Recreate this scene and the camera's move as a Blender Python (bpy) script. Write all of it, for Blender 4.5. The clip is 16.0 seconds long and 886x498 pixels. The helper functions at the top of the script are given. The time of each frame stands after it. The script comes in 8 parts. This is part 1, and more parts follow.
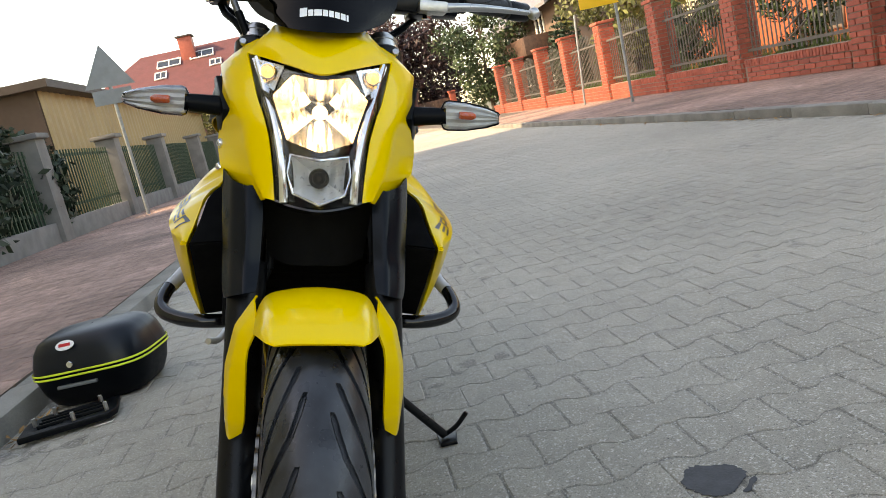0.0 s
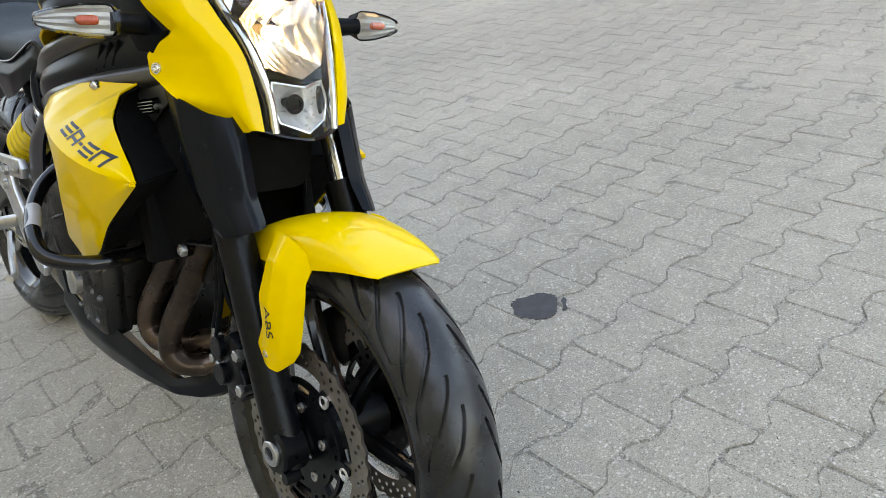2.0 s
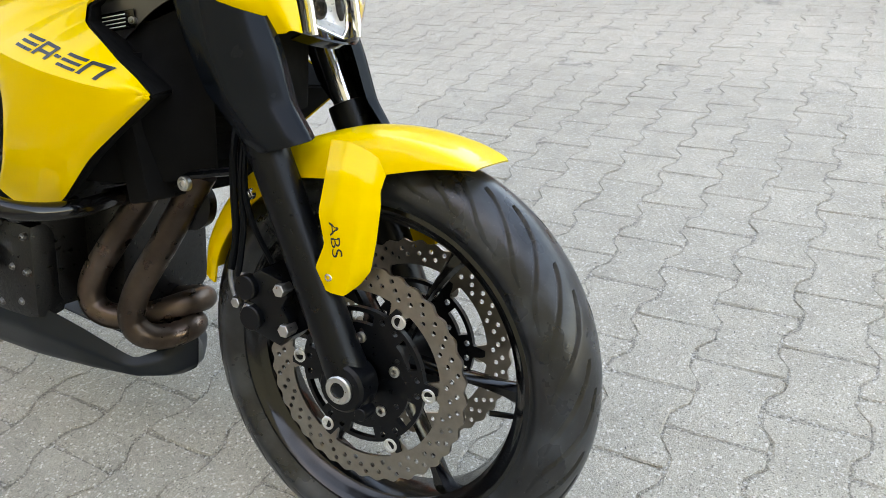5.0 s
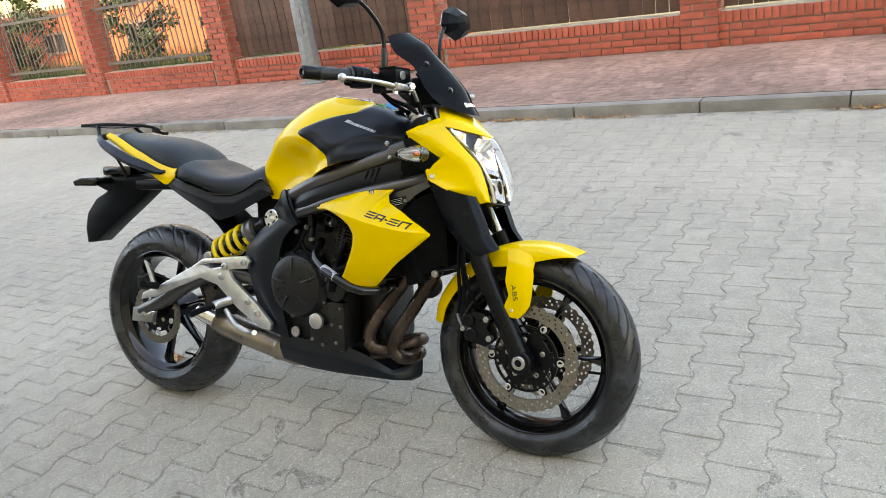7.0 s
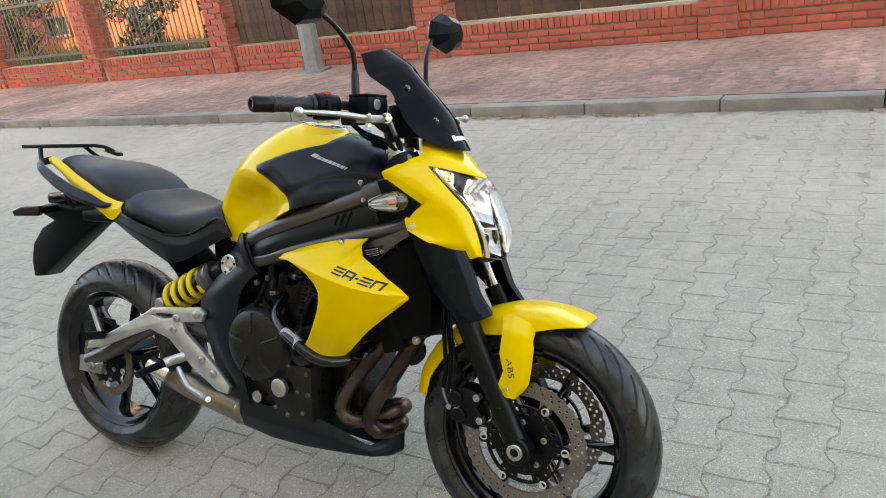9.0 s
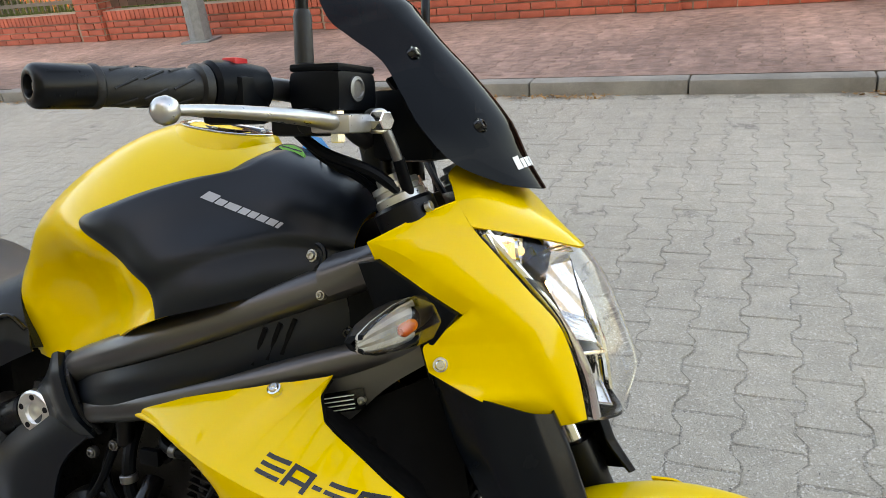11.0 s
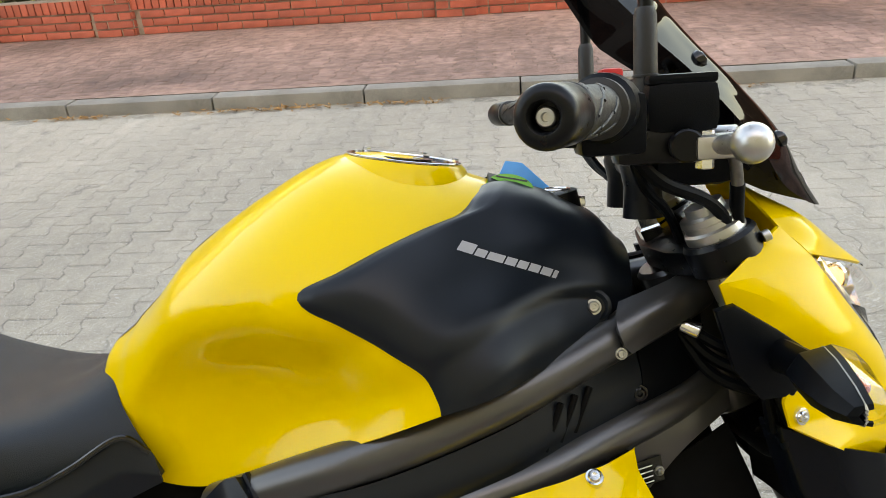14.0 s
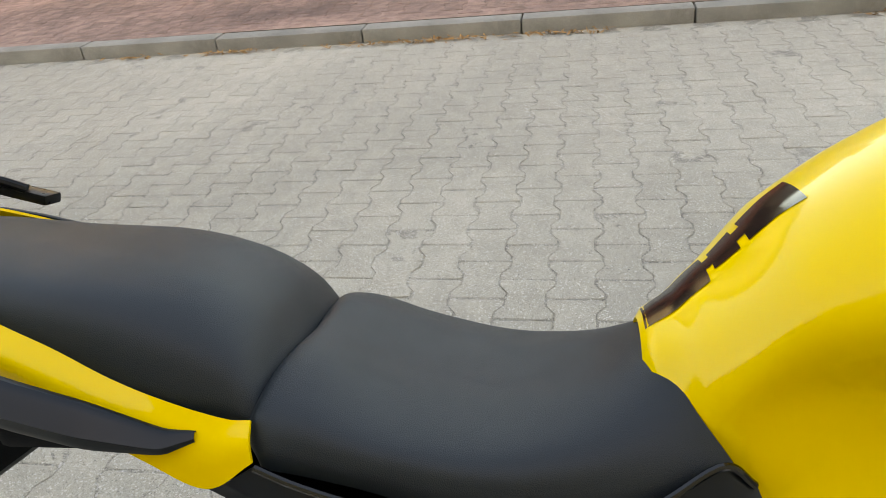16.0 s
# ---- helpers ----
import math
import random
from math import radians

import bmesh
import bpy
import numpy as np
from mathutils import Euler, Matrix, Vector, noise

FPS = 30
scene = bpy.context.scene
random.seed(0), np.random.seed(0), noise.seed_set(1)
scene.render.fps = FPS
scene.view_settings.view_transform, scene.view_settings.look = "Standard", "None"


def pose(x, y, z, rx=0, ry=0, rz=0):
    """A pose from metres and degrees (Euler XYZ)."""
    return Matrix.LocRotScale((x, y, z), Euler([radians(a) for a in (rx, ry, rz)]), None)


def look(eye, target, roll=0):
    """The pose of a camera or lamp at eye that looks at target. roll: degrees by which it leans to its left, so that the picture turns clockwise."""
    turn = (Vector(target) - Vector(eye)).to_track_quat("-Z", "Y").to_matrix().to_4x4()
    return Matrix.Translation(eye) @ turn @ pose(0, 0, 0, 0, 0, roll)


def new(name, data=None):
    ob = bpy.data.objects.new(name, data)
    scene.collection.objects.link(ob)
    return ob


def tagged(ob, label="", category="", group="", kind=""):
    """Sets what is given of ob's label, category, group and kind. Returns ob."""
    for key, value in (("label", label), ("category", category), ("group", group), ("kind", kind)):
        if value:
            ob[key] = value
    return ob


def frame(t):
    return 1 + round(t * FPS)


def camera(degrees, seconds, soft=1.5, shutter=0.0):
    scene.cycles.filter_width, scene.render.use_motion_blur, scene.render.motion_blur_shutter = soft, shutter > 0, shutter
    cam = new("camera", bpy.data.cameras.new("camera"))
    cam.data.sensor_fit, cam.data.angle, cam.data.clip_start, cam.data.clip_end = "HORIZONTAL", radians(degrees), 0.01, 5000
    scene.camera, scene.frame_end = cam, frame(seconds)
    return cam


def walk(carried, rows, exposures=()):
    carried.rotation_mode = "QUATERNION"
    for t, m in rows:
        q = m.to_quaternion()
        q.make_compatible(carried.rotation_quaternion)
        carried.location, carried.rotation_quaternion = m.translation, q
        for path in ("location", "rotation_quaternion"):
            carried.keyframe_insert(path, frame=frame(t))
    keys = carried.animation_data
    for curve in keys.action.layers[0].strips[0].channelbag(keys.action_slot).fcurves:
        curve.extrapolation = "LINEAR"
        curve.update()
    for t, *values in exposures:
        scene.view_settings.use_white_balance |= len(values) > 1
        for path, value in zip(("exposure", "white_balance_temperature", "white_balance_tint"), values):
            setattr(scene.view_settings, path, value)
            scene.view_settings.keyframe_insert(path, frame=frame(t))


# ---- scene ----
cam = camera(61.2, 16.0, soft=0.85)
PATH = [
    (0, (0.244, -0.964, 0.77), (0.524, 0.984, 0.414), -13.15),
    (0.5, (0.225, -0.917, 1.023), (0.643, 0.975, 0.528), -13.3),
    (1, (0.021, -0.892, 1.151), (0.678, 0.883, 0.504), -12.6),
    (1.5, (-0.156, -0.885, 1.13), (0.742, 0.712, 0.328), -11.5),
    (2, (-0.277, -0.799, 1.015), (0.826, 0.567, 0.057), -10.2),
    (2.5, (-0.297, -0.654, 0.873), (0.912, 0.502, -0.224), -8.8),
    (3, (-0.198, -0.539, 0.76), (1.048, 0.462, -0.441), -7.4),
    (3.5, (-0.108, -0.463, 0.694), (1.164, 0.449, -0.551), -6.2),
    (4, (-0.096, -0.439, 0.674), (1.222, 0.44, -0.547), -5.5),
    (4.5, (-0.274, -0.457, 0.763), (1.147, 0.423, -0.336), -5.6),
    (5, (-0.558, -0.491, 0.912), (0.949, 0.377, -0.075), -5.4),
    (5.2, (-0.662, -0.509, 0.96), (0.88, 0.351, 0.02), -5.4),
    (7.3, (-1.657, -0.783, 1.374), (-0.031, 0.152, 0.681), -9.2),
    (7.5, (-1.667, -0.808, 1.393), (-0.044, 0.133, 0.699), -9.4),
    (8, (-1.576, -0.841, 1.393), (0.031, 0.118, 0.687), -9.6),
    (8.2, (-1.52, -0.829, 1.388), (0.079, 0.135, 0.672), -9.7),
    (10.3, (-0.648, -0.164, 1.28), (0.975, 0.692, 0.483), -7.6),
    (10.5, (-0.576, -0.116, 1.244), (1.063, 0.705, 0.442), -7.4),
    (11, (-0.465, -0.022, 1.218), (1.213, 0.674, 0.383), -6.9),
    (11.5, (-0.4, 0.053, 1.202), (1.317, 0.596, 0.332), -6.1),
    (12, (-0.36, 0.103, 1.186), (1.387, 0.498, 0.296), -5.5),
    (12.5, (-0.339, 0.187, 1.202), (1.435, 0.447, 0.315), -4.9),
    (13, (-0.36, 0.318, 1.212), (1.434, 0.477, 0.341), -4.5),
    (13.5, (-0.409, 0.439, 1.233), (1.391, 0.551, 0.368), -4.3),
    (14, (-0.412, 0.509, 1.237), (1.382, 0.613, 0.36), -4.4),
    (14.5, (-0.369, 0.609, 1.223), (1.405, 0.747, 0.311), -4.9),
    (15, (-0.332, 0.691, 1.21), (1.413, 0.899, 0.256), -5.5),
    (15.5, (-0.286, 0.809, 1.203), (1.428, 1.097, 0.215), -6.4),
    (16, (-0.263, 0.964, 1.211), (1.434, 1.297, 0.205), -7.1),
]
EXPOSURES = [(0.0, 2.12, 9800, 14), (0.5, 2.3, 9800, 14), (1.0, 2.43, 9800, 14), (1.5, 2.5, 9800, 14), (3.5, 3.15, 9800, 14), (4.5, 3.1, 9800, 14), (5.0, 3.05, 9800, 14), (7.5, 2.8, 9800, 14),
             (10.5, 2.58, 10100, 14), (12.0, 2.57, 10600, 14), (13.5, 2.75, 11200, 14), (14.5, 2.78, 11300, 14), (16.0, 2.6, 11400, 14)]
walk(cam, [(t, look(eye, target, roll)) for t, eye, target, roll in PATH], EXPOSURES)

# ---- daylight ----
SUN_UP, SUN_FROM = 36.0, 262.0      # degrees above the horizon; compass turn from +y, clockwise
world = bpy.data.worlds.new("sky")
scene.world = world
world.use_nodes = True
wn = world.node_tree.nodes
sky = wn.new("ShaderNodeTexSky")
sky.sky_type, sky.sun_disc = "NISHITA", False
sky.sun_elevation, sky.sun_rotation = radians(SUN_UP), radians(SUN_FROM)
sky.air_density, sky.dust_density, sky.ozone_density = 1.0, 1.0, 1.0
wn["Background"].inputs["Strength"].default_value = 0.15
world.node_tree.links.new(sky.outputs[0], wn["Background"].inputs["Color"])
sun = new("sun", bpy.data.lights.new("sun", "SUN"))
sun.data.energy, sun.data.angle, sun.data.color = 2.2, radians(0.6), (1.0, 0.90, 0.74)
_a, _e = radians(SUN_FROM), radians(SUN_UP)
sun.matrix_world = look((0, 0, 30), (-math.sin(_a) * math.cos(_e), -math.cos(_a) * math.cos(_e), 30 - math.sin(_e)))


# ---- helpers of this scene ----
def nodes_of(m):
    m.use_nodes = True
    return m.node_tree.nodes, m.node_tree.links, m.node_tree.nodes["Principled BSDF"]


def material(name, color, rough=0.5, metal=0.0, vary=0.12, scale=6.0, bump=0.0, bump_scale=200.0, coat=0.0, coat_rough=0.05,
             speck=0.0, speck_scale=900.0, wear=0.1, spec=0.5, per_piece=0.0, island=0.0):
    """A surface with broad stains, fine grain, uneven gloss and relief, all in metres."""
    m = bpy.data.materials.new(name)
    N, K, b = nodes_of(m)
    co = N.new("ShaderNodeTexCoord")
    big = N.new("ShaderNodeTexNoise")
    big.inputs["Scale"].default_value, big.inputs["Detail"].default_value = scale, 6
    K.new(co.outputs["Object"], big.inputs["Vector"])
    ramp = N.new("ShaderNodeMapRange")
    ramp.inputs["From Min"].default_value, ramp.inputs["From Max"].default_value = 0.3, 0.7
    ramp.inputs["To Min"].default_value, ramp.inputs["To Max"].default_value = 1 - vary, 1 + vary
    K.new(big.outputs["Fac"], ramp.inputs["Value"])
    last = ramp.outputs[0]

    def times(value):
        nonlocal last
        mul = N.new("ShaderNodeMath")
        mul.operation = "MULTIPLY"
        K.new(last, mul.inputs[0]), K.new(value, mul.inputs[1])
        last = mul.outputs[0]

    def spread(source, low, high):
        r = N.new("ShaderNodeMapRange")
        r.inputs["To Min"].default_value, r.inputs["To Max"].default_value = low, high
        K.new(source, r.inputs["Value"])
        return r.outputs[0]

    if speck:
        fine = N.new("ShaderNodeTexNoise")
        fine.inputs["Scale"].default_value, fine.inputs["Detail"].default_value = speck_scale, 3
        K.new(co.outputs["Object"], fine.inputs["Vector"])
        r = N.new("ShaderNodeMapRange")
        r.inputs["From Min"].default_value, r.inputs["From Max"].default_value = 0.35, 0.68
        r.inputs["To Min"].default_value, r.inputs["To Max"].default_value = 1 - speck, 1 + speck
        K.new(fine.outputs["Fac"], r.inputs["Value"])
        times(r.outputs[0])
    if per_piece:
        times(spread(N.new("ShaderNodeObjectInfo").outputs["Random"], 1 - per_piece, 1 + per_piece))
    if island:
        times(spread(N.new("ShaderNodeNewGeometry").outputs["Random Per Island"], 1 - island, 1 + island))
    mix = N.new("ShaderNodeVectorMath")
    mix.operation = "SCALE"
    mix.inputs[0].default_value = color
    K.new(last, mix.inputs["Scale"])
    K.new(mix.outputs[0], b.inputs["Base Color"])
    b.inputs["Metallic"].default_value = metal
    b.inputs["Specular IOR Level"].default_value = spec
    rr = N.new("ShaderNodeMapRange")
    rr.inputs["From Min"].default_value, rr.inputs["From Max"].default_value = 0.3, 0.7
    rr.inputs["To Min"].default_value, rr.inputs["To Max"].default_value = max(rough - wear * 0.5, 0.02), min(rough + wear, 1)
    mid = N.new("ShaderNodeTexNoise")
    mid.inputs["Scale"].default_value, mid.inputs["Detail"].default_value = scale * 5, 5
    K.new(co.outputs["Object"], mid.inputs["Vector"])
    K.new(mid.outputs["Fac"], rr.inputs["Value"])
    K.new(rr.outputs[0], b.inputs["Roughness"])
    if coat:
        b.inputs["Coat Weight"].default_value, b.inputs["Coat Roughness"].default_value = coat, coat_rough
    if bump:
        grain = N.new("ShaderNodeTexNoise")
        grain.inputs["Scale"].default_value, grain.inputs["Detail"].default_value = bump_scale, 4
        K.new(co.outputs["Object"], grain.inputs["Vector"])
        bm_ = N.new("ShaderNodeBump")
        bm_.inputs["Strength"].default_value, bm_.inputs["Distance"].default_value = min(bump, 1), 0.002
        K.new(grain.outputs["Fac"], bm_.inputs["Height"])
        K.new(bm_.outputs[0], b.inputs["Normal"])
    return m


def mesh_of(name, verts, faces, mat, smooth=35.0):
    me = bpy.data.meshes.new(name)
    me.from_pydata([tuple(v) for v in verts], [], faces)
    me.update()
    if mat:
        me.materials.append(mat)
    if smooth:
        me.polygons.foreach_set("use_smooth", [True] * len(me.polygons))
        me.set_sharp_from_angle(angle=radians(smooth))
    return me


def finish(name, bm, mat, smooth=35.0):
    bmesh.ops.recalc_face_normals(bm, faces=bm.faces)
    me = bpy.data.meshes.new(name)
    bm.to_mesh(me)
    bm.free()
    if mat:
        me.materials.append(mat)
    if smooth:
        me.polygons.foreach_set("use_smooth", [True] * len(me.polygons))
        me.set_sharp_from_angle(angle=radians(smooth))
    return me


def part(name, bm, mat, parent, label="", smooth=35.0):
    """Links a bmesh or mesh as one mesh object under a thing or a part."""
    me = bm if isinstance(bm, bpy.types.Mesh) else finish(name, bm, mat, smooth)
    ob = new(name, me)
    ob.parent = parent
    return tagged(ob, label)


def thing(name, label, category, group="", kind="", m=None):
    ob = new(name)
    ob.empty_display_size = 0.1
    if m is not None:
        ob.matrix_world = m
    return tagged(ob, label, category, group, kind)


def solid(name, bm, mat, label, category="", group="", kind="", smooth=35.0):
    return tagged(new(name, bm if isinstance(bm, bpy.types.Mesh) else finish(name, bm, mat, smooth)), label, category, group, kind)


def box(lo, hi, bevel=0.0, bm=None, m=None):
    bm = bm or bmesh.new()
    lo, hi = Vector(lo), Vector(hi)
    made = bmesh.ops.create_cube(bm, size=1.0)["verts"]
    bmesh.ops.scale(bm, vec=hi - lo, verts=made)
    bmesh.ops.translate(bm, vec=(lo + hi) / 2, verts=made)
    if bevel:
        edges = list({e for v in made for e in v.link_edges})
        got = bmesh.ops.bevel(bm, geom=edges, offset=bevel, segments=2, profile=0.6, affect="EDGES")
        made = list({v for f in got["faces"] for v in f.verts} | {v for v in made if v.is_valid})
    if m is not None:
        bmesh.ops.transform(bm, matrix=m, verts=[v for v in made if v.is_valid])
    return bm


def along(a, b):
    """A pose whose z runs from a to b, at a."""
    a, b = Vector(a), Vector(b)
    return Matrix.Translation(a) @ (b - a).to_track_quat("Z", "Y").to_matrix().to_4x4()


def lathe(profile, a, b, n=32, bm=None, cap=True):
    """Turns (distance along the axis, radius) pairs round the axis from a towards b."""
    bm = bm or bmesh.new()
    m = along(a, b)
    rings = []
    for z, r in profile:
        rings.append([bm.verts.new(m @ Vector((r * math.cos(2 * math.pi * k / n), r * math.sin(2 * math.pi * k / n), z))) for k in range(n)])
    for p, q in zip(rings, rings[1:]):
        for k in range(n):
            bm.faces.new((p[k], p[(k + 1) % n], q[(k + 1) % n], q[k]))
    if cap:
        bm.faces.new(rings[0][::-1]), bm.faces.new(rings[-1])
    return bm


def rod(a, b, r, n=20, bevel=0.0, bm=None):
    d = (Vector(b) - Vector(a)).length
    e = bevel or min(r * 0.12, d * 0.1)
    return lathe([(0, r - e), (e, r), (d - e, r), (d, r - e)], a, b, n, bm)


def curve_points(points, n):
    """n points on a smooth line through the given ones, evenly by stretch number."""
    pts = [Vector(p) for p in points]
    if len(pts) == 2:
        return [pts[0].lerp(pts[1], k / (n - 1)) for k in range(n)]
    ext = [2 * pts[0] - pts[1]] + pts + [2 * pts[-1] - pts[-2]]
    out = []
    for k in range(n):
        s = k / (n - 1) * (len(pts) - 1)
        i = min(int(s), len(pts) - 2)
        t = s - i
        a, b, c, d = ext[i:i + 4]
        out.append(0.5 * (2 * b + (c - a) * t + (2 * a - 5 * b + 4 * c - d) * t * t + (3 * b - a - 3 * c + d) * t ** 3))
    return out


def tube(points, r, n=16, steps=40, bm=None, flat=1.0, taper=None, smooth=True, cap=True):
    """A tube along a smooth line through the points; r may change by taper(share)."""
    bm = bm or bmesh.new()
    line = curve_points(points, steps) if smooth else [Vector(p) for p in points]
    steps = len(line)
    up = Vector((0, 0, 1)) if abs((line[-1] - line[0]).normalized().z) < 0.9 else Vector((1, 0, 0))
    rings = []
    for k, p in enumerate(line):
        d = (line[min(k + 1, steps - 1)] - line[max(k - 1, 0)]).normalized()
        side = d.cross(up).normalized()
        up = side.cross(d).normalized()
        rk = r * (taper(k / (steps - 1)) if taper else 1)
        rings.append([bm.verts.new(p + rk * math.cos(2 * math.pi * j / n) * side + rk * flat * math.sin(2 * math.pi * j / n) * up) for j in range(n)])
    for p, q in zip(rings, rings[1:]):
        for k in range(n):
            bm.faces.new((p[k], p[(k + 1) % n], q[(k + 1) % n], q[k]))
    if cap:
        bm.faces.new(rings[0][::-1]), bm.faces.new(rings[-1])
    return bm


def net(rows, nu, nv):
    """A smooth grid of points through rows of control points."""
    rows = [curve_points(r, nv) for r in rows]
    cols = [curve_points([r[k] for r in rows], nu) for k in range(nv)]
    return [[cols[k][j] for k in range(nv)] for j in range(nu)]


def straight(points, n):
    """n points along straight stretches between the given ones."""
    pts = [Vector(p) for p in points]
    out = []
    for k in range(n):
        s = k / (n - 1) * (len(pts) - 1)
        i = min(int(s), len(pts) - 2)
        out.append(pts[i].lerp(pts[i + 1], s - i))
    return out


def eased(line, keep):
    """Takes the hard corners off a line of points, but for its ends and those kept."""
    out = list(line)
    for _ in range(3):
        out = [p if k in (0, len(out) - 1) or k in keep else out[k - 1] * 0.25 + p * 0.5 + out[k + 1] * 0.25 for k, p in enumerate(out)]
    return out


def flat_net(rows, nu, nv, ease=1):
    """A grid of points with flat facets between rows of control points, the folds a little rounded."""
    rows = [straight(r, nv) for r in rows]
    cols = [straight([r[k] for r in rows], nu) for k in range(nv)]
    g = [[cols[k][j] for k in range(nv)] for j in range(nu)]
    for _ in range(ease):
        g = [r if j in (0, nu - 1) else [g[j - 1][k] * 0.25 + p * 0.5 + g[j + 1][k] * 0.25 for k, p in enumerate(r)] for j, r in enumerate(g)]
        g = [[p if k in (0, nv - 1) else r[k - 1] * 0.25 + p * 0.5 + r[k + 1] * 0.25 for k, p in enumerate(r)] for r in g]
    return g


def sheet(grid, thick=0.0, bm=None, flip=False):
    """A surface over a grid of points, given thickness behind it."""
    own = bmesh.new()
    vs = [[own.verts.new(p) for p in row] for row in grid]
    for a, b in zip(vs, vs[1:]):
        for k in range(len(a) - 1):
            f4 = [a[k], a[k + 1], b[k + 1], b[k]]
            f4 = [v for n_, v in enumerate(f4) if all((v.co - w.co).length > 1e-6 for w in f4[:n_])]
            if len(f4) > 2:
                own.faces.new(f4[::-1] if flip else f4)
    own.normal_update()
    if thick:
        bmesh.ops.solidify(own, geom=list(own.faces), thickness=thick)
    if bm is None:
        return own
    me = bpy.data.meshes.new("tmp")
    own.to_mesh(me)
    own.free()
    bm.from_mesh(me)
    bpy.data.meshes.remove(me)
    return bm


def both(half):
    """A row from one side to the middle, carried on to the other side."""
    return list(half) + [(x, -y, z) for x, y, z in list(half)[:-1][::-1]]


def mirrored(bm):
    """The same on the other side of the middle plane."""
    two = bm.copy()
    bmesh.ops.scale(two, vec=(1, -1, 1), verts=two.verts)
    bmesh.ops.reverse_faces(two, faces=two.faces)
    return two


def plate(outlines, thick, bevel=0.0):
    """A flat plate in the xy plane, from an outline and its holes, as a mesh."""
    cu = bpy.data.curves.new("plate", "CURVE")
    cu.dimensions, cu.fill_mode, cu.extrude = "2D", "BOTH", thick / 2
    if bevel:
        cu.bevel_depth, cu.bevel_resolution, cu.offset = bevel, 1, -bevel
        cu.extrude = thick / 2 - bevel
    for line in outlines:
        sp = cu.splines.new("POLY")
        sp.points.add(len(line) - 1)
        for p, q in zip(sp.points, line):
            p.co = (q[0], q[1], 0, 1)
        sp.use_cyclic_u = True
    ob = bpy.data.objects.new("plate", cu)
    scene.collection.objects.link(ob)
    me = bpy.data.meshes.new_from_object(ob.evaluated_get(bpy.context.evaluated_depsgraph_get()))
    bpy.data.objects.remove(ob)
    bpy.data.curves.remove(cu)
    bm = bmesh.new()
    bm.from_mesh(me)
    bpy.data.meshes.remove(me)
    bmesh.ops.remove_doubles(bm, verts=bm.verts, dist=1e-5)
    return bm


def circle(x, y, r, n=20, start=0.0):
    return [(x + r * math.cos(start + 2 * math.pi * k / n), y + r * math.sin(start + 2 * math.pi * k / n)) for k in range(n)]


def lettering(text, size, thick=0.0006):
    cu = bpy.data.curves.new("text", "FONT")
    cu.body, cu.size, cu.extrude, cu.align_x, cu.align_y = text, size, thick, "CENTER", "CENTER"
    ob = bpy.data.objects.new("text", cu)
    scene.collection.objects.link(ob)
    me = bpy.data.meshes.new_from_object(ob.evaluated_get(bpy.context.evaluated_depsgraph_get()))
    bpy.data.objects.remove(ob)
    bpy.data.curves.remove(cu)
    bm = bmesh.new()
    bm.from_mesh(me)
    bpy.data.meshes.remove(me)
    return bm


def moved(bm, m):
    bmesh.ops.transform(bm, matrix=m, verts=bm.verts)
    return bm


def joined(*some):
    out = bmesh.new()
    for one in some:
        me = bpy.data.meshes.new("tmp")
        one.to_mesh(me)
        one.free()
        out.from_mesh(me)
        bpy.data.meshes.remove(me)
    return out


# ---- materials ----
YELLOW = material("yellow_paint", (0.86, 0.565, 0.001), 0.34, 0.0, 0.02, 5, coat=0.42, coat_rough=0.06, wear=0.04, spec=0.12)
BLACK_PLASTIC = material("black_plastic", (0.0024, 0.0034, 0.0050), 0.36, 0, 0.15, 9, spec=0.09, bump=0.10, bump_scale=900, wear=0.06)
SATIN_BLACK = material("satin_black_cover", (0.0040, 0.0070, 0.0112), 0.34, 0, 0.08, 5, spec=0.29, bump=0.03, bump_scale=1200, wear=0.03)
MATT_BLACK = material("matt_black_plastic", (0.004, 0.004, 0.0042), 0.8, 0, 0.2, 9, spec=0.1, wear=0.1)
GLOSS_BLACK = material("gloss_black_plastic", (0.004, 0.004, 0.0045), 0.12, 0, 0.1, 6, wear=0.1)
BLACK_METAL = material("black_painted_metal", (0.0024, 0.0030, 0.0042), 0.30, 0.0, 0.2, 20, spec=0.22, bump=0.06, bump_scale=400, wear=0.08)
ENGINE_BLACK = material("engine_black", (0.0040, 0.0040, 0.0046), 0.34, 0.0, 0.4, 25, spec=0.42, bump=0.25, bump_scale=300, wear=0.2)
FRAME_GREY = material("frame_grey_paint", (0.105, 0.103, 0.104), 0.29, 0.75, 0.06, 4, bump=0.03, bump_scale=900, wear=0.03)
GRIP = material("grip_rubber", (0.0045, 0.0047, 0.005), 0.45, 0, 0.2, 30, bump=0.2, bump_scale=1500, wear=0.1)
VINYL = material("seat_vinyl", (0.0078, 0.0126, 0.0166), 0.47, 0, 0.06, 4, spec=0.35, bump=0.25, bump_scale=1100, wear=0.03)
BOLT = material("zinc_bolt", (0.20, 0.20, 0.20), 0.4, 1.0, 0.3, 40, wear=0.2)
CHROME = material("polished_metal", (0.82, 0.82, 0.80), 0.12, 1.0, 0.06, 20, wear=0.12)
BRIGHT_ALU = material("bead_blasted_aluminium", (0.78, 0.78, 0.77), 0.36, 1.0, 0.12, 30, bump=0.05, bump_scale=600, wear=0.15)
ALU = material("brushed_aluminium", (0.52, 0.52, 0.51), 0.34, 1.0, 0.12, 30, bump=0.05, bump_scale=600, wear=0.15)
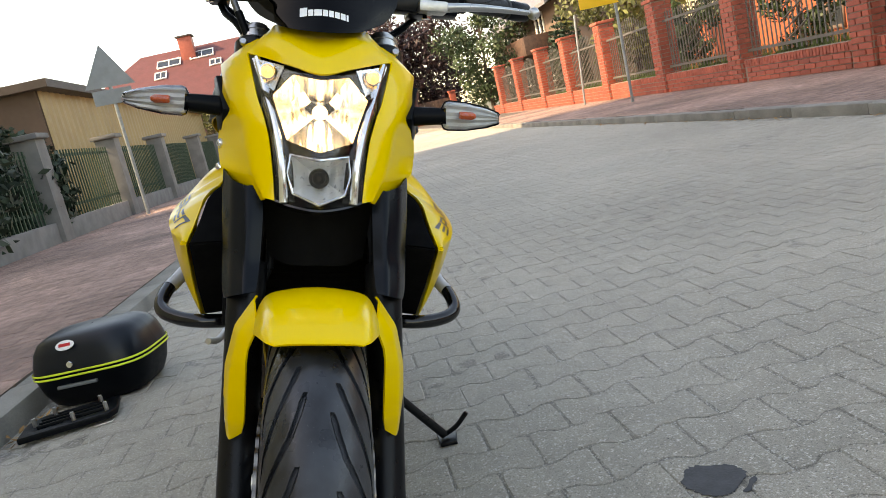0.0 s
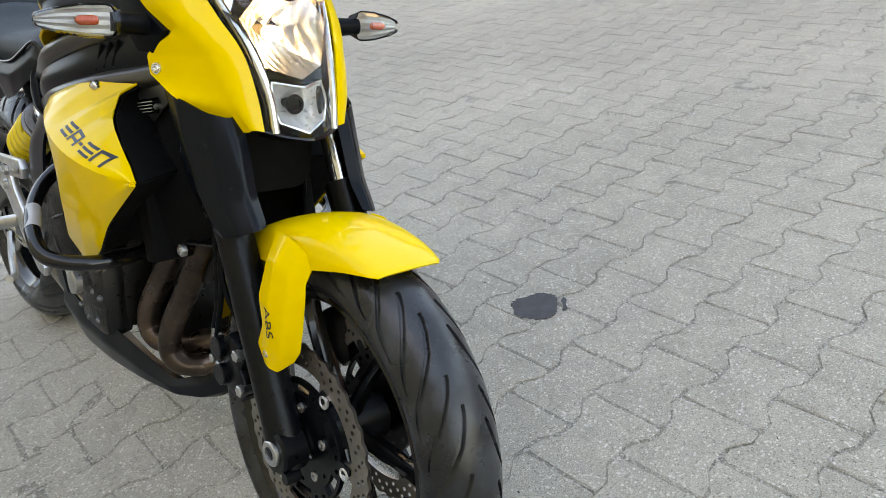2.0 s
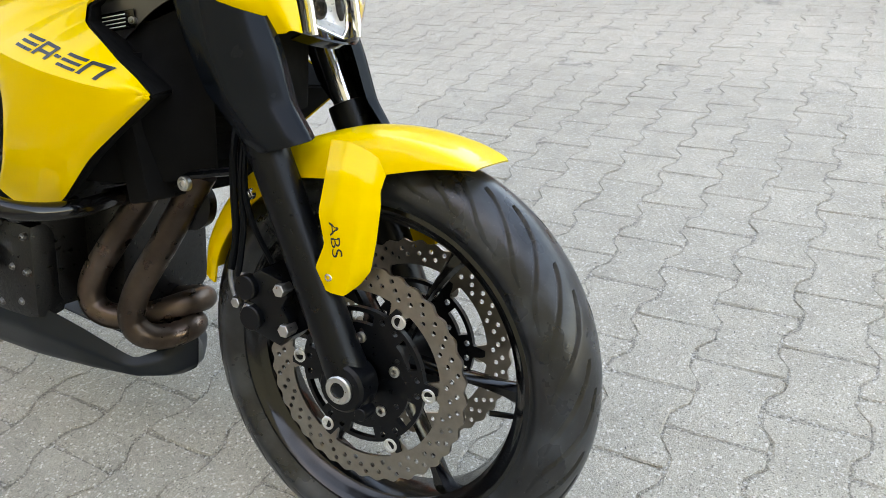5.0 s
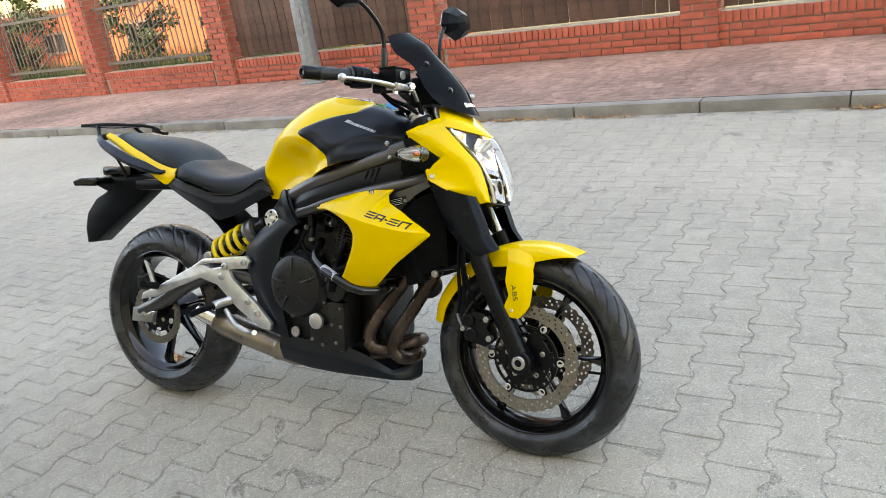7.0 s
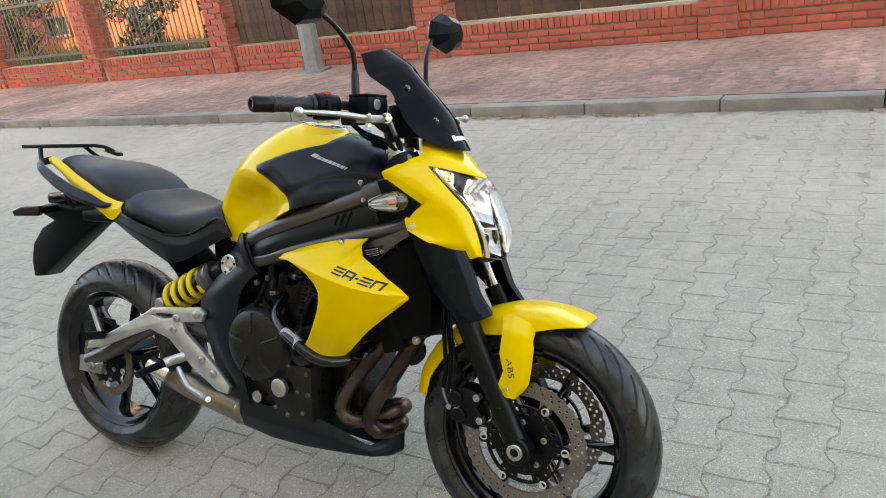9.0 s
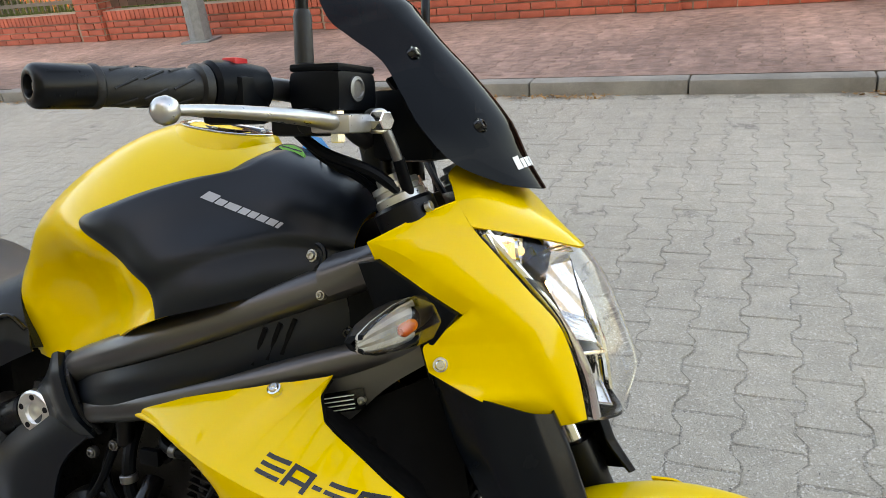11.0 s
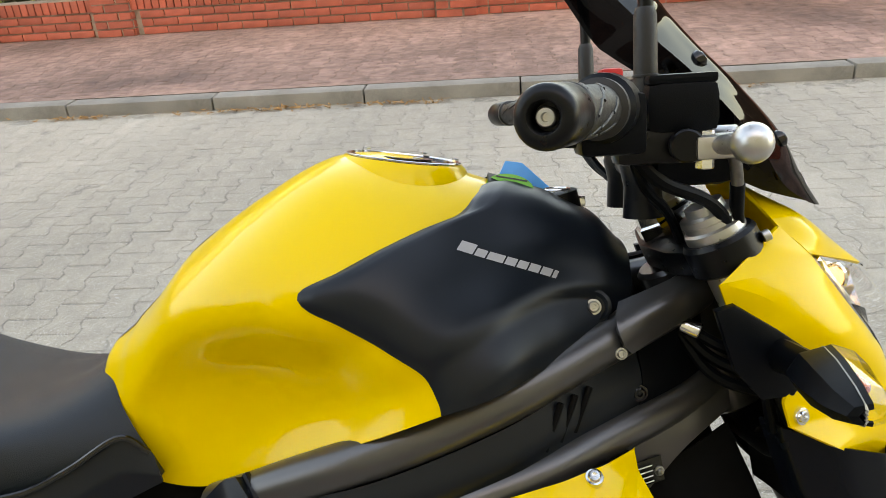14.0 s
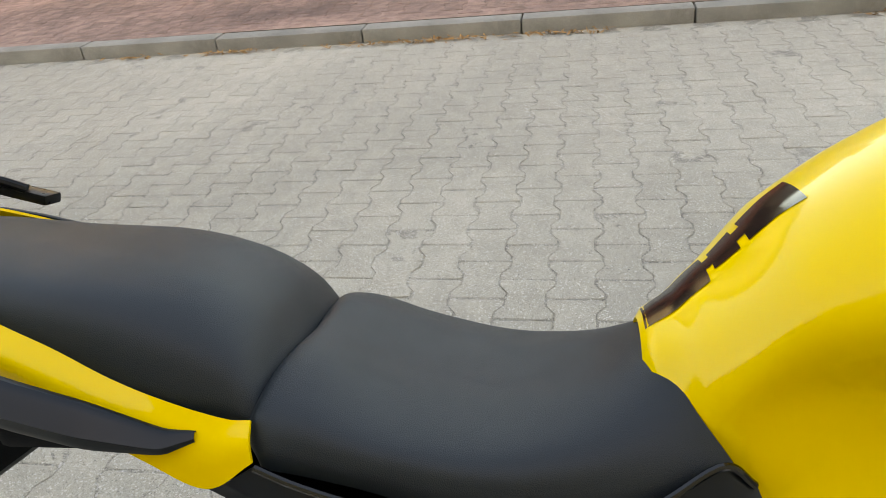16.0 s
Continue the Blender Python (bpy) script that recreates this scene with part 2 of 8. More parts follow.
REFLECTOR = material("lamp_reflector", (0.74, 0.74, 0.73), 0.24, 1.0, 0.05, 40, wear=0.06)
STEEL = material("disc_steel", (0.30, 0.272, 0.24), 0.34, 1.0, 0.12, 60, bump=0.06, bump_scale=900, wear=0.12)
HEADER = material("heated_steel_pipe", (0.088, 0.064, 0.051), 0.32, 0.9, 0.75, 9, bump=0.15, bump_scale=200, wear=0.25)
SPRING = material("yellow_spring", (0.82, 0.58, 0.01), 0.35, 0, 0.05, 20, coat=0.5, wear=0.1)
DECAL_BLACK = material("black_decal", (0.012, 0.012, 0.013), 0.3, 0, 0.1, 30)
DECAL_SILVER = material("silver_decal", (0.42, 0.42, 0.43), 0.4, 0.2, 0.1, 30)
WHITE = material("white_plastic", (0.8, 0.8, 0.78), 0.4, 0, 0.06, 20)
RED = material("red_plastic", (0.62, 0.02, 0.025), 0.35, 0, 0.06, 20)
AMBER = material("amber_bulb", (0.46, 0.060, 0.006), 0.2, 0, 0.1, 60)


def worn_rubber(name):
    """Tyre rubber: dark and satin, with dusty scuffed patches and fine pale grit caught in it."""
    m = bpy.data.materials.new(name)
    N, K, b = nodes_of(m)
    co = N.new("ShaderNodeTexCoord").outputs["Object"]

    def noise(scale, detail, lo, hi, low, high):
        n, r = N.new("ShaderNodeTexNoise"), N.new("ShaderNodeMapRange")
        n.inputs["Scale"].default_value, n.inputs["Detail"].default_value = scale, detail
        K.new(co, n.inputs["Vector"])
        for sock, v in zip(("From Min", "From Max", "To Min", "To Max"), (lo, hi, low, high)):
            r.inputs[sock].default_value = v
        K.new(n.outputs["Fac"], r.inputs["Value"])
        return r.outputs[0], n.outputs["Fac"]

    dust, _ = noise(16, 9, 0.45, 0.70, 0.0, 1.0)
    brown, _ = noise(7, 5, 0.58, 0.75, 0.0, 0.35)
    grit, _ = noise(330, 2, 0.70, 0.74, 0.0, 0.30)
    col = (0.0090, 0.0100, 0.0118, 1)
    prev = None
    for fac, tint in ((dust, (0.040, 0.045, 0.052, 1)), (brown, (0.046, 0.037, 0.030, 1)), (grit, (0.16, 0.15, 0.14, 1))):
        mix = N.new("ShaderNodeMix")
        mix.data_type = "RGBA"
        K.new(fac, mix.inputs[0])
        if prev is None:
            mix.inputs[6].default_value = col
        else:
            K.new(prev, mix.inputs[6])
        mix.inputs[7].default_value = tint
        prev = mix.outputs[2]
    K.new(prev, b.inputs["Base Color"])
    K.new(noise(22, 6, 0.3, 0.7, 0.20, 0.44)[0], b.inputs["Roughness"])
    b.inputs["Specular IOR Level"].default_value = 0.5
    bump = N.new("ShaderNodeBump")
    bump.inputs["Strength"].default_value, bump.inputs["Distance"].default_value = 0.25, 0.0012
    K.new(noise(160, 6, 0.0, 1.0, 0.0, 1.0)[0], bump.inputs["Height"])
    K.new(bump.outputs[0], b.inputs["Normal"])
    return m


RUBBER = worn_rubber("tyre_rubber")


def paving(name, color, chips=0.5, stain=0.14, piece=0.06, grain=0.24, pit=0.5):
    """Weathered concrete: pale aggregate chips, dark pits, sandy grain and broad stains, in metres."""
    m = bpy.data.materials.new(name)
    N, K, b = nodes_of(m)
    geo = N.new("ShaderNodeNewGeometry")
    place = geo.outputs["Position"]

    def noise(scale, detail, low, high, lo=0.3, hi=0.7):
        n = N.new("ShaderNodeTexNoise")
        n.inputs["Scale"].default_value, n.inputs["Detail"].default_value = scale, detail
        K.new(place, n.inputs["Vector"])
        r = N.new("ShaderNodeMapRange")
        r.inputs["From Min"].default_value, r.inputs["From Max"].default_value = lo, hi
        r.inputs["To Min"].default_value, r.inputs["To Max"].default_value = low, high
        K.new(n.outputs["Fac"], r.inputs["Value"])
        return r.outputs[0], n.outputs["Fac"]

    def cells(scale):
        v = N.new("ShaderNodeTexVoronoi")
        v.inputs["Scale"].default_value = scale
        K.new(place, v.inputs["Vector"])
        sep = N.new("ShaderNodeSeparateColor")
        K.new(v.outputs["Color"], sep.inputs[0])
        return v.outputs["Distance"], sep.outputs[0], sep.outputs[1]

    def calc(op, a, c):
        n = N.new("ShaderNodeMath")
        n.operation = op
        for sock, val in zip(n.inputs, (a, c)):
            if isinstance(val, (int, float)):
                sock.default_value = val
            else:
                K.new(val, sock)
        return n.outputs[0]

    def blend(fac, a, c):
        n = N.new("ShaderNodeMix")
        n.data_type = "RGBA"
        for sock, val in ((n.inputs[0], fac), (n.inputs[6], a), (n.inputs[7], c)):
            if isinstance(val, (tuple, float)):
                sock.default_value = (*val, 1) if isinstance(val, tuple) else val
            else:
                K.new(val, sock)
        return n.outputs[2]

    tone = calc("MULTIPLY", noise(0.55, 5, 1 - stain, 1 + stain)[0], noise(11, 6, 1 - stain * 0.6, 1 + stain * 0.6)[0])
    fine, fine_fac = noise(420, 5, 1 - grain, 1 + grain)
    tone = calc("MULTIPLY", tone, fine)
    dist, rnd, rnd2 = cells(560)
    tone = calc("MULTIPLY", tone, calc("ADD", calc("MULTIPLY", rnd, grain * 1.3), 1 - grain * 0.65))
    if piece:
        tone = calc("MULTIPLY", tone, calc("ADD", calc("MULTIPLY", N.new("ShaderNodeObjectInfo").outputs["Random"], piece), 1 - piece / 2))
        tone = calc("MULTIPLY", tone, calc("ADD", calc("MULTIPLY", geo.outputs["Random Per Island"], piece), 1 - piece / 2))
    shade = N.new("ShaderNodeVectorMath")
    shade.operation = "SCALE"
    shade.inputs[0].default_value = color
    K.new(tone, shade.inputs["Scale"])
    d1, r1, s1 = cells(210)
    chip = calc("LESS_THAN", d1, calc("MULTIPLY", calc("POWER", r1, 3.0), chips))
    pale = tuple(min(c * 1.1 + 0.27, 0.8) for c in color)
    col = blend(calc("MULTIPLY", chip, calc("ADD", calc("MULTIPLY", s1, 0.6), 0.3)), shade.outputs[0], pale)
    d2, r2, s2 = cells(300)
    hole = calc("LESS_THAN", d2, calc("MULTIPLY", calc("POWER", r2, 5.0), pit))
    col = blend(calc("MULTIPLY", hole, 0.7), col, tuple(c * 0.3 for c in color))
    K.new(col, b.inputs["Base Color"])
    b.inputs["Roughness"].default_value, b.inputs["Specular IOR Level"].default_value = 0.78, 0.5
    relief = calc("ADD", calc("ADD", calc("MULTIPLY", fine_fac, 1.0), calc("MULTIPLY", dist, -0.5)), calc("MULTIPLY", noise(60, 3, 0, 1)[1], 1.2))
    bump = N.new("ShaderNodeBump")
    bump.inputs["Strength"].default_value, bump.inputs["Distance"].default_value = 0.7, 0.003
    K.new(relief, bump.inputs["Height"])
    K.new(bump.outputs[0], b.inputs["Normal"])
    return m


CONCRETE = paving("grey_paver_concrete", (0.37, 0.334, 0.272), 0.65, 0.16, 0.07, 0.3, 0.6)
SAND = paving("joint_sand", (0.255, 0.230, 0.187), 0.9, 0.3, 0.0, 0.5, 0.75)
DIRT = paving("joint_dirt", (0.105, 0.088, 0.066), 0.2, 0.3, 0.0, 0.4)
PALE_GRIT = paving("pale_grit", (0.52, 0.50, 0.46), 0.3, 0.1, 0.3, 0.3)
REDPAVE = paving("red_paver_concrete", (0.30, 0.185, 0.145), 0.3, 0.5, 0.34, 0.25)
KERB = material("kerb_concrete", (0.24, 0.226, 0.198), 0.9, 0, 0.3, 3, bump=0.7, bump_scale=120, speck=0.25, speck_scale=300, per_piece=0.08, spec=0.3)
BRICK = material("red_clinker_brick", (0.33, 0.074, 0.044), 0.6, 0, 0.14, 8, bump=0.35, bump_scale=120, speck=0.08, per_piece=0.16, island=0.18, wear=0.15)
MORTAR = material("mortar", (0.29, 0.235, 0.19), 0.95, 0, 0.25, 10, bump=0.5, bump_scale=200)
WOOD = material("dark_stained_boards", (0.07, 0.038, 0.026), 0.6, 0, 0.35, 6, bump=0.4, bump_scale=60, per_piece=0.25, island=0.25, wear=0.15)
GALV = material("galvanised_steel", (0.25, 0.275, 0.285), 0.5, 0.6, 0.14, 18, bump=0.08, bump_scale=90, wear=0.2)
FENCE_METAL = material("fence_grey_metal", (0.13, 0.12, 0.105), 0.5, 0.3, 0.1, 10)
GREEN_METAL = material("green_fence_metal", (0.035, 0.07, 0.045), 0.5, 0.1, 0.2, 10)
POST_STONE = material("grey_fence_post_concrete", (0.19, 0.187, 0.178), 0.9, 0, 0.18, 4, bump=0.5, bump_scale=80)
ORANGE_WALL = material("orange_plaster", (0.36, 0.088, 0.040), 0.9, 0, 0.05, 1.5, bump=0.4, bump_scale=90)
CREAM_WALL = material("cream_plaster", (0.46, 0.39, 0.26), 0.9, 0, 0.05, 1.5, bump=0.4, bump_scale=90)
TAN_METAL = material("tan_corrugated_sheet", (0.34, 0.245, 0.115), 0.5, 0.0, 0.08, 1.2)
DARK_ROOF = material("dark_roof_sheet", (0.06, 0.045, 0.04), 0.6, 0, 0.2, 3)
RED_ROOF = material("red_roof_tiles", (0.115, 0.034, 0.032), 0.65, 0, 0.12, 2, bump=0.4, bump_scale=14)
GREY_ROOF = material("grey_roof_tiles", (0.16, 0.155, 0.16), 0.6, 0, 0.15, 4)
BROWN_WALL = material("brown_house_wall", (0.15, 0.10, 0.075), 0.85, 0, 0.1, 2)
GRASS_M = material("grass_blades", (0.07, 0.11, 0.025), 0.7, 0, 0.3, 2, island=0.3)
LEAF = material("green_leaves", (0.026, 0.048, 0.013), 0.55, 0, 0.25, 1.2, island=0.35)
LEAF_DARK = material("dark_conifer_needles", (0.016, 0.036, 0.016), 0.6, 0, 0.25, 1.2, island=0.35)
LEAF_BLUE = material("blue_spruce_needles", (0.085, 0.14, 0.13), 0.6, 0, 0.25, 1.2, island=0.3)
LEAF_RED = material("purple_red_leaves", (0.034, 0.013, 0.014), 0.55, 0, 0.25, 1.2, island=0.4)
LEAF_YELLOW = material("yellow_green_leaves", (0.095, 0.10, 0.024), 0.55, 0, 0.25, 1.2, island=0.35)
DEAD_LEAF = material("dry_fallen_leaves", (0.36, 0.19, 0.07), 0.8, 0, 0.3, 20, island=0.4)
BARK = material("bark", (0.09, 0.065, 0.05), 0.9, 0, 0.3, 6, bump=0.8, bump_scale=40)
FORK_BLACK = material("fork_cover_black", (0.0030, 0.0048, 0.0075), 0.24, 0, 0.1, 6, spec=0.16, bump=0.03, bump_scale=1200, wear=0.04)
OIL = material("oil_stain", (0.035, 0.035, 0.037), 0.6, 0, 0.3, 30, bump=0.3, bump_scale=200)
CREAM_PAINT = material("white_window_frame", (0.72, 0.70, 0.66), 0.5, 0, 0.05, 5)
SIGN_GREY = material("sign_back_grey", (0.20, 0.215, 0.225), 0.45, 0.4, 0.1, 6)
SIGN_YELLOW = material("yellow_sign", (0.85, 0.50, 0.02), 0.5, 0, 0.05, 6)
REFLECT_YELLOW = material("fluorescent_trim", (0.70, 0.80, 0.06), 0.35, 0, 0.05, 30)
KEY_GREEN = material("green_key_tag", (0.10, 0.42, 0.04), 0.4, 0, 0.05, 40)
KEY_BLUE = material("blue_key_tag", (0.01, 0.33, 0.75), 0.35, 0, 0.05, 40)


def clear(name, color, rough=0.0, ior=1.45, weight=1.0):
    m = bpy.data.materials.new(name)
    N, K, b = nodes_of(m)
    b.inputs["Base Color"].default_value = (*color, 1)
    b.inputs["Roughness"].default_value = rough
    b.inputs["Transmission Weight"].default_value = weight
    b.inputs["IOR"].default_value = ior
    return m


LENS = clear("clear_lens", (0.98, 0.98, 0.98), 0.0, 1.01)
LENS.node_tree.nodes["Principled BSDF"].inputs["Coat Weight"].default_value = 1.0
MUFFLER = material("brownish_steel", (0.34, 0.29, 0.24), 0.33, 1.0, 0.2, 12, bump=0.05, bump_scale=400, wear=0.15)
SMOKED = clear("smoked_screen", (0.00006, 0.00005, 0.00005), 0.0, 1.01, 1.0)
SMOKED.node_tree.nodes["Principled BSDF"].inputs["Coat Weight"].default_value = 0.28
PANE = clear("window_glass", (0.5, 0.55, 0.58), 0.02, 1.45, 0.0)
PANE.node_tree.nodes["Principled BSDF"].inputs["Base Color"].default_value = (0.03, 0.035, 0.04, 1)


def glowing(name, color, strength):
    m = bpy.data.materials.new(name)
    N, K, b = nodes_of(m)
    b.inputs["Base Color"].default_value = (*color, 1)
    b.inputs["Emission Color"].default_value, b.inputs["Emission Strength"].default_value = (*color, 1), strength
    return m


FLUTED = material("fluted_lamp_reflector", (0.72, 0.72, 0.71), 0.22, 1.0, 0.05, 40, wear=0.06)


def flute(m, count, strength):
    """Upright ribs pressed into a lamp's reflector."""
    N, K, b = nodes_of(m)
    co, rib, bump = N.new("ShaderNodeTexCoord"), N.new("ShaderNodeTexWave"), N.new("ShaderNodeBump")
    rib.bands_direction = "Y"
    rib.inputs["Scale"].default_value, rib.inputs["Distortion"].default_value = count, 1.5
    K.new(co.outputs["Object"], rib.inputs["Vector"])
    bump.inputs["Strength"].default_value, bump.inputs["Distance"].default_value = strength, 0.004
    K.new(rib.outputs["Fac"], bump.inputs["Height"])
    K.new(bump.outputs[0], b.inputs["Normal"])


flute(FLUTED, 26, 0.22)
DULL_REFLECTOR = material("dull_lamp_reflector", (0.40, 0.385, 0.35), 0.48, 0.9, 0.1, 60, wear=0.1)
SOFT_REFLECTOR = material("soft_lamp_reflector", (0.80, 0.80, 0.80), 0.30, 0.45, 0.05, 40, wear=0.1)
flute(SOFT_REFLECTOR, 20, 0.35)
BULB = glowing("lit_bulb", (1.0, 0.68, 0.34), 2.7)
SIDE_BULB = glowing("lit_position_bulb", (1.0, 0.60, 0.24), 0.35)


# ---- the street ----
# Street frame: p across from the rider's right to the far pavement, q along it; it is turned a little against the motorcycle.
STREET = Matrix.Rotation(radians(-2.6), 4, "Z")
P_LEFT, P_RIGHT, P_WALL, P_FENCE = -1.10, 4.26, 6.95, -4.60
KERB_TOP, PAVE_TOP = 0.085, 0.088


def flat(lo, hi, z, nx=1, ny=1):
    bm = bmesh.new()
    vs = [[bm.verts.new((lo[0] + (hi[0] - lo[0]) * i / nx, lo[1] + (hi[1] - lo[1]) * j / ny, z)) for i in range(nx + 1)] for j in range(ny + 1)]
    for a, b in zip(vs, vs[1:]):
        for k in range(nx):
            bm.faces.new((a[k], a[k + 1], b[k + 1], b[k]))
    return bm


GROUND_M = material("trodden_earth", (0.10, 0.095, 0.06), 0.95, 0, 0.3, 0.4, bump=0.5, bump_scale=30)
ground = solid("ground", flat((-900, -900), (900, 900), -0.05), GROUND_M, "bare earth and grass under and round the street", "ground", kind="structure")
road = solid("road", flat((P_LEFT, -14), (P_RIGHT, 70), -0.0062), SAND, "grey concrete paver road with sandy joints", "road", kind="structure")
road.matrix_world = STREET


def joint_bed(parent, p0, p1, q0, q1, step, mean, swing, seed):
    """Sand in the joints, washed out in places and heaped in others."""
    rng = np.random.default_rng(seed)
    nx, ny = int((p1 - p0) / step), int((q1 - q0) / step)
    z = rng.normal(0, 1, (ny + 1, nx + 1))
    for reach in (1, 1):
        z = (z + np.roll(z, 1, 0) + np.roll(z, -1, 0) + np.roll(z, 1, 1) + np.roll(z, -1, 1)) / 5
    z = mean + np.clip(z / z.std(), -1.8, 0.8) * swing
    x, y = np.meshgrid(np.linspace(p0, p1, nx + 1), np.linspace(q0, q1, ny + 1))
    i = np.arange((nx + 1) * (ny + 1)).reshape(ny + 1, nx + 1)
    f = np.stack([i[:-1, :-1], i[:-1, 1:], i[1:, 1:], i[1:, :-1]], -1).reshape(-1, 4)
    part("joint_bed", mesh_of("joint_bed", np.stack([x, y, z], -1).reshape(-1, 3).tolist(), f.tolist(), SAND, 60), None, parent)


joint_bed(road, P_LEFT, P_RIGHT, -2.0, 6.5, 0.016, -0.0020, 0.0011, 17)
pavement = solid("pavement", box((P_RIGHT + 0.15, -14, -0.04), (P_WALL + 0.1, 70, PAVE_TOP - 0.0042)), DIRT, "weathered red paver pavement behind the kerb", "pavement", kind="structure")
pavement.matrix_world = STREET
pavement_left = solid("pavement", box((P_FENCE - 0.1, -14, -0.04), (P_LEFT - 0.15, 70, PAVE_TOP - 0.0042)), DIRT, "red paver pavement along the garden fence", "pavement", kind="structure")
pavement_left.matrix_world = STREET


def kerb_stone_mesh():
    bm = box((-0.075, -0.497, -0.12), (0.075, 0.497, KERB_TOP), 0.008)
    return finish("kerb_stone", bm, KERB)


KERB_MESH = kerb_stone_mesh()
for side, p, start, label in ((1, P_RIGHT + 0.075, -14.15, "grey concrete kerb in one metre stones"), (-1, P_LEFT - 0.075, -14.4, "grey concrete kerb beside the parked motorcycle")):
    kerb = thing("kerb", label, "kerb", kind="structure", m=STREET.copy())
    for k in range(60):
        st = new("kerb_stone", KERB_MESH)
        st.parent = kerb
        st.matrix_basis = pose(p + random.uniform(-0.006, 0.006), start + k * 1.004, random.uniform(-0.008, 0.004), 0, random.uniform(-0.8, 0.8), random.uniform(-0.3, 0.3))

# ---- brick wall with pillars, boards and bars along the far pavement ----
PILLARS = [-9.3, -5.9, -2.5, 0.95, 4.32, 7.95, 11.05, 14.0, 17.2, 20.2, 23.0, 26.2, 29.3]
WALL_TOP = PAVE_TOP + 0.37
brick_wall = thing("brick_wall", "low red clinker brick wall with tall pillars", "wall", kind="structure", m=STREET.copy())
part("wall_core", box((P_WALL + 0.012, -12, -0.1), (P_WALL + 0.24, 31, WALL_TOP - 0.012)), MORTAR, brick_wall)
for q in PILLARS:
    part("pillar_core", box((P_WALL - 0.038, q - 0.188, -0.1), (P_WALL + 0.328, q + 0.188, 1.9)), MORTAR, brick_wall)
    part("pillar_cap", box((P_WALL - 0.09, q - 0.24, 1.9), (P_WALL + 0.38, q + 0.24, 1.97), 0.015), BRICK, brick_wall)


def board_panel(a, b):
    """Upright dark boards between two pillars, each with its own width and tilt."""
    fence = thing("board_fence", "dark brown stained upright board fence panel", "fence", "board fence panels", m=STREET.copy())
    rng = random.Random(int(a * 10) + 99)
    s = a
    meshes = [finish("board", box((-0.011, -0.0705, 0), (0.011, 0.0705, 1.28), 0.004), WOOD) for _ in range(1)]
    while s < b - 0.1:
        st = new("board", meshes[0])
        st.parent = fence
        st.matrix_basis = pose(P_WALL + 0.13 + rng.uniform(-0.006, 0.006), s + 0.07, WALL_TOP + 0.02, 0, rng.uniform(-0.5, 0.5), rng.uniform(-1.5, 1.5)) @ Matrix.Diagonal((1, rng.uniform(0.96, 1.0), rng.uniform(0.98, 1.02), 1))
        s += 0.144
    for z in (0.25, 1.05):
        part("rail", box((P_WALL + 0.15, a, WALL_TOP + z), (P_WALL + 0.19, b, WALL_TOP + z + 0.07)), WOOD, fence)


def bar_panel(a, b, wave):
    """Upright flat bars between rails, with slanting bars in the middle, some with a waving top."""
    fence = thing("bar_fence", "grey metal bar fence panel with slanting middle bars", "fence", "metal fence panels", m=STREET.copy())
    n = int((b - a) / 0.115)
    for k in range(1, n):
        q = a + (b - a) * k / n
        top = 1.2 + (0.16 * math.cos((k / n - 0.5) * 2 * math.pi) if wave else 0)
        part("bar", box((P_WALL + 0.12, q - 0.010, WALL_TOP + 0.03), (P_WALL + 0.135, q + 0.010, WALL_TOP + top)), FENCE_METAL, fence, smooth=0)
    for z in (0.1, 1.0):
        part("rail", box((P_WALL + 0.10, a, WALL_TOP + z), (P_WALL + 0.118, b, WALL_TOP + z + 0.045)), FENCE_METAL, fence, smooth=0)
    for k in range(5):
        mid, z = (a + b) / 2, WALL_TOP + 0.25 + 0.16 * k
        part("slanting_bar", rod((P_WALL + 0.11, mid - 0.28, z + 0.14), (P_WALL + 0.11, mid + 0.28, z - 0.10), 0.012, 6), FENCE_METAL, fence, smooth=0)


for a, b in zip(PILLARS, PILLARS[1:]):
    if b < 8.5:
        board_panel(a + 0.2, b - 0.2)
    else:
        bar_panel(a + 0.2, b - 0.2, b > 15)

# ---- poles and signs ----
street_pole = thing("street_pole", "square galvanised steel pole at the pavement's edge of the wall", "pole", m=STREET @ pose(6.55, 5.95, PAVE_TOP, 0, 0, 12))
part("shaft", lathe([(0, 0.13), (2.2, 0.115), (6.0, 0.085)], (0, 0, 0), (0, 0, 1), 8), GALV, street_pole)
part("base_plate", box((-0.17, -0.17, 0), (0.17, 0.17, 0.02), 0.004), GALV, street_pole)
part("hatch", box((-0.135, -0.05, 0.65), (-0.108, 0.05, 1.0), 0.004), GALV, street_pole)
sign = thing("road_sign", "back of a grey triangular road sign with a plate", "road sign", m=STREET @ pose(-3.78, 14.6, PAVE_TOP, 0, 0, 20))
part("pole", rod((0, 0, 0), (0, 0, 3.1), 0.035, 12), GALV, sign)
tri_bm = plate([[(-0.46, 0), (0.46, 0), (0.0, 0.8)]], 0.012)
part("triangle", moved(tri_bm, pose(0, -0.05, 2.55, 90, 0, 0)), SIGN_GREY, sign)
part("plate", box((-0.36, -0.06, 2.22), (0.36, -0.048, 2.5)), SIGN_GREY, sign)
for q, p, h, tilt in ((17.5, 6.4, 2.2, 4),):
    post = thing("sign_post", "thin rusty steel sign post on the pavement", "post", m=STREET @ pose(p, q, PAVE_TOP, 0, tilt, 0))
    part("pole", rod((0, 0, 0), (0, 0, h), 0.028, 10), GALV, post)
yellow_sign = thing("yellow_sign", "yellow rectangular sign on a thin post", "sign", m=STREET @ pose(5.96, 13.29, PAVE_TOP))
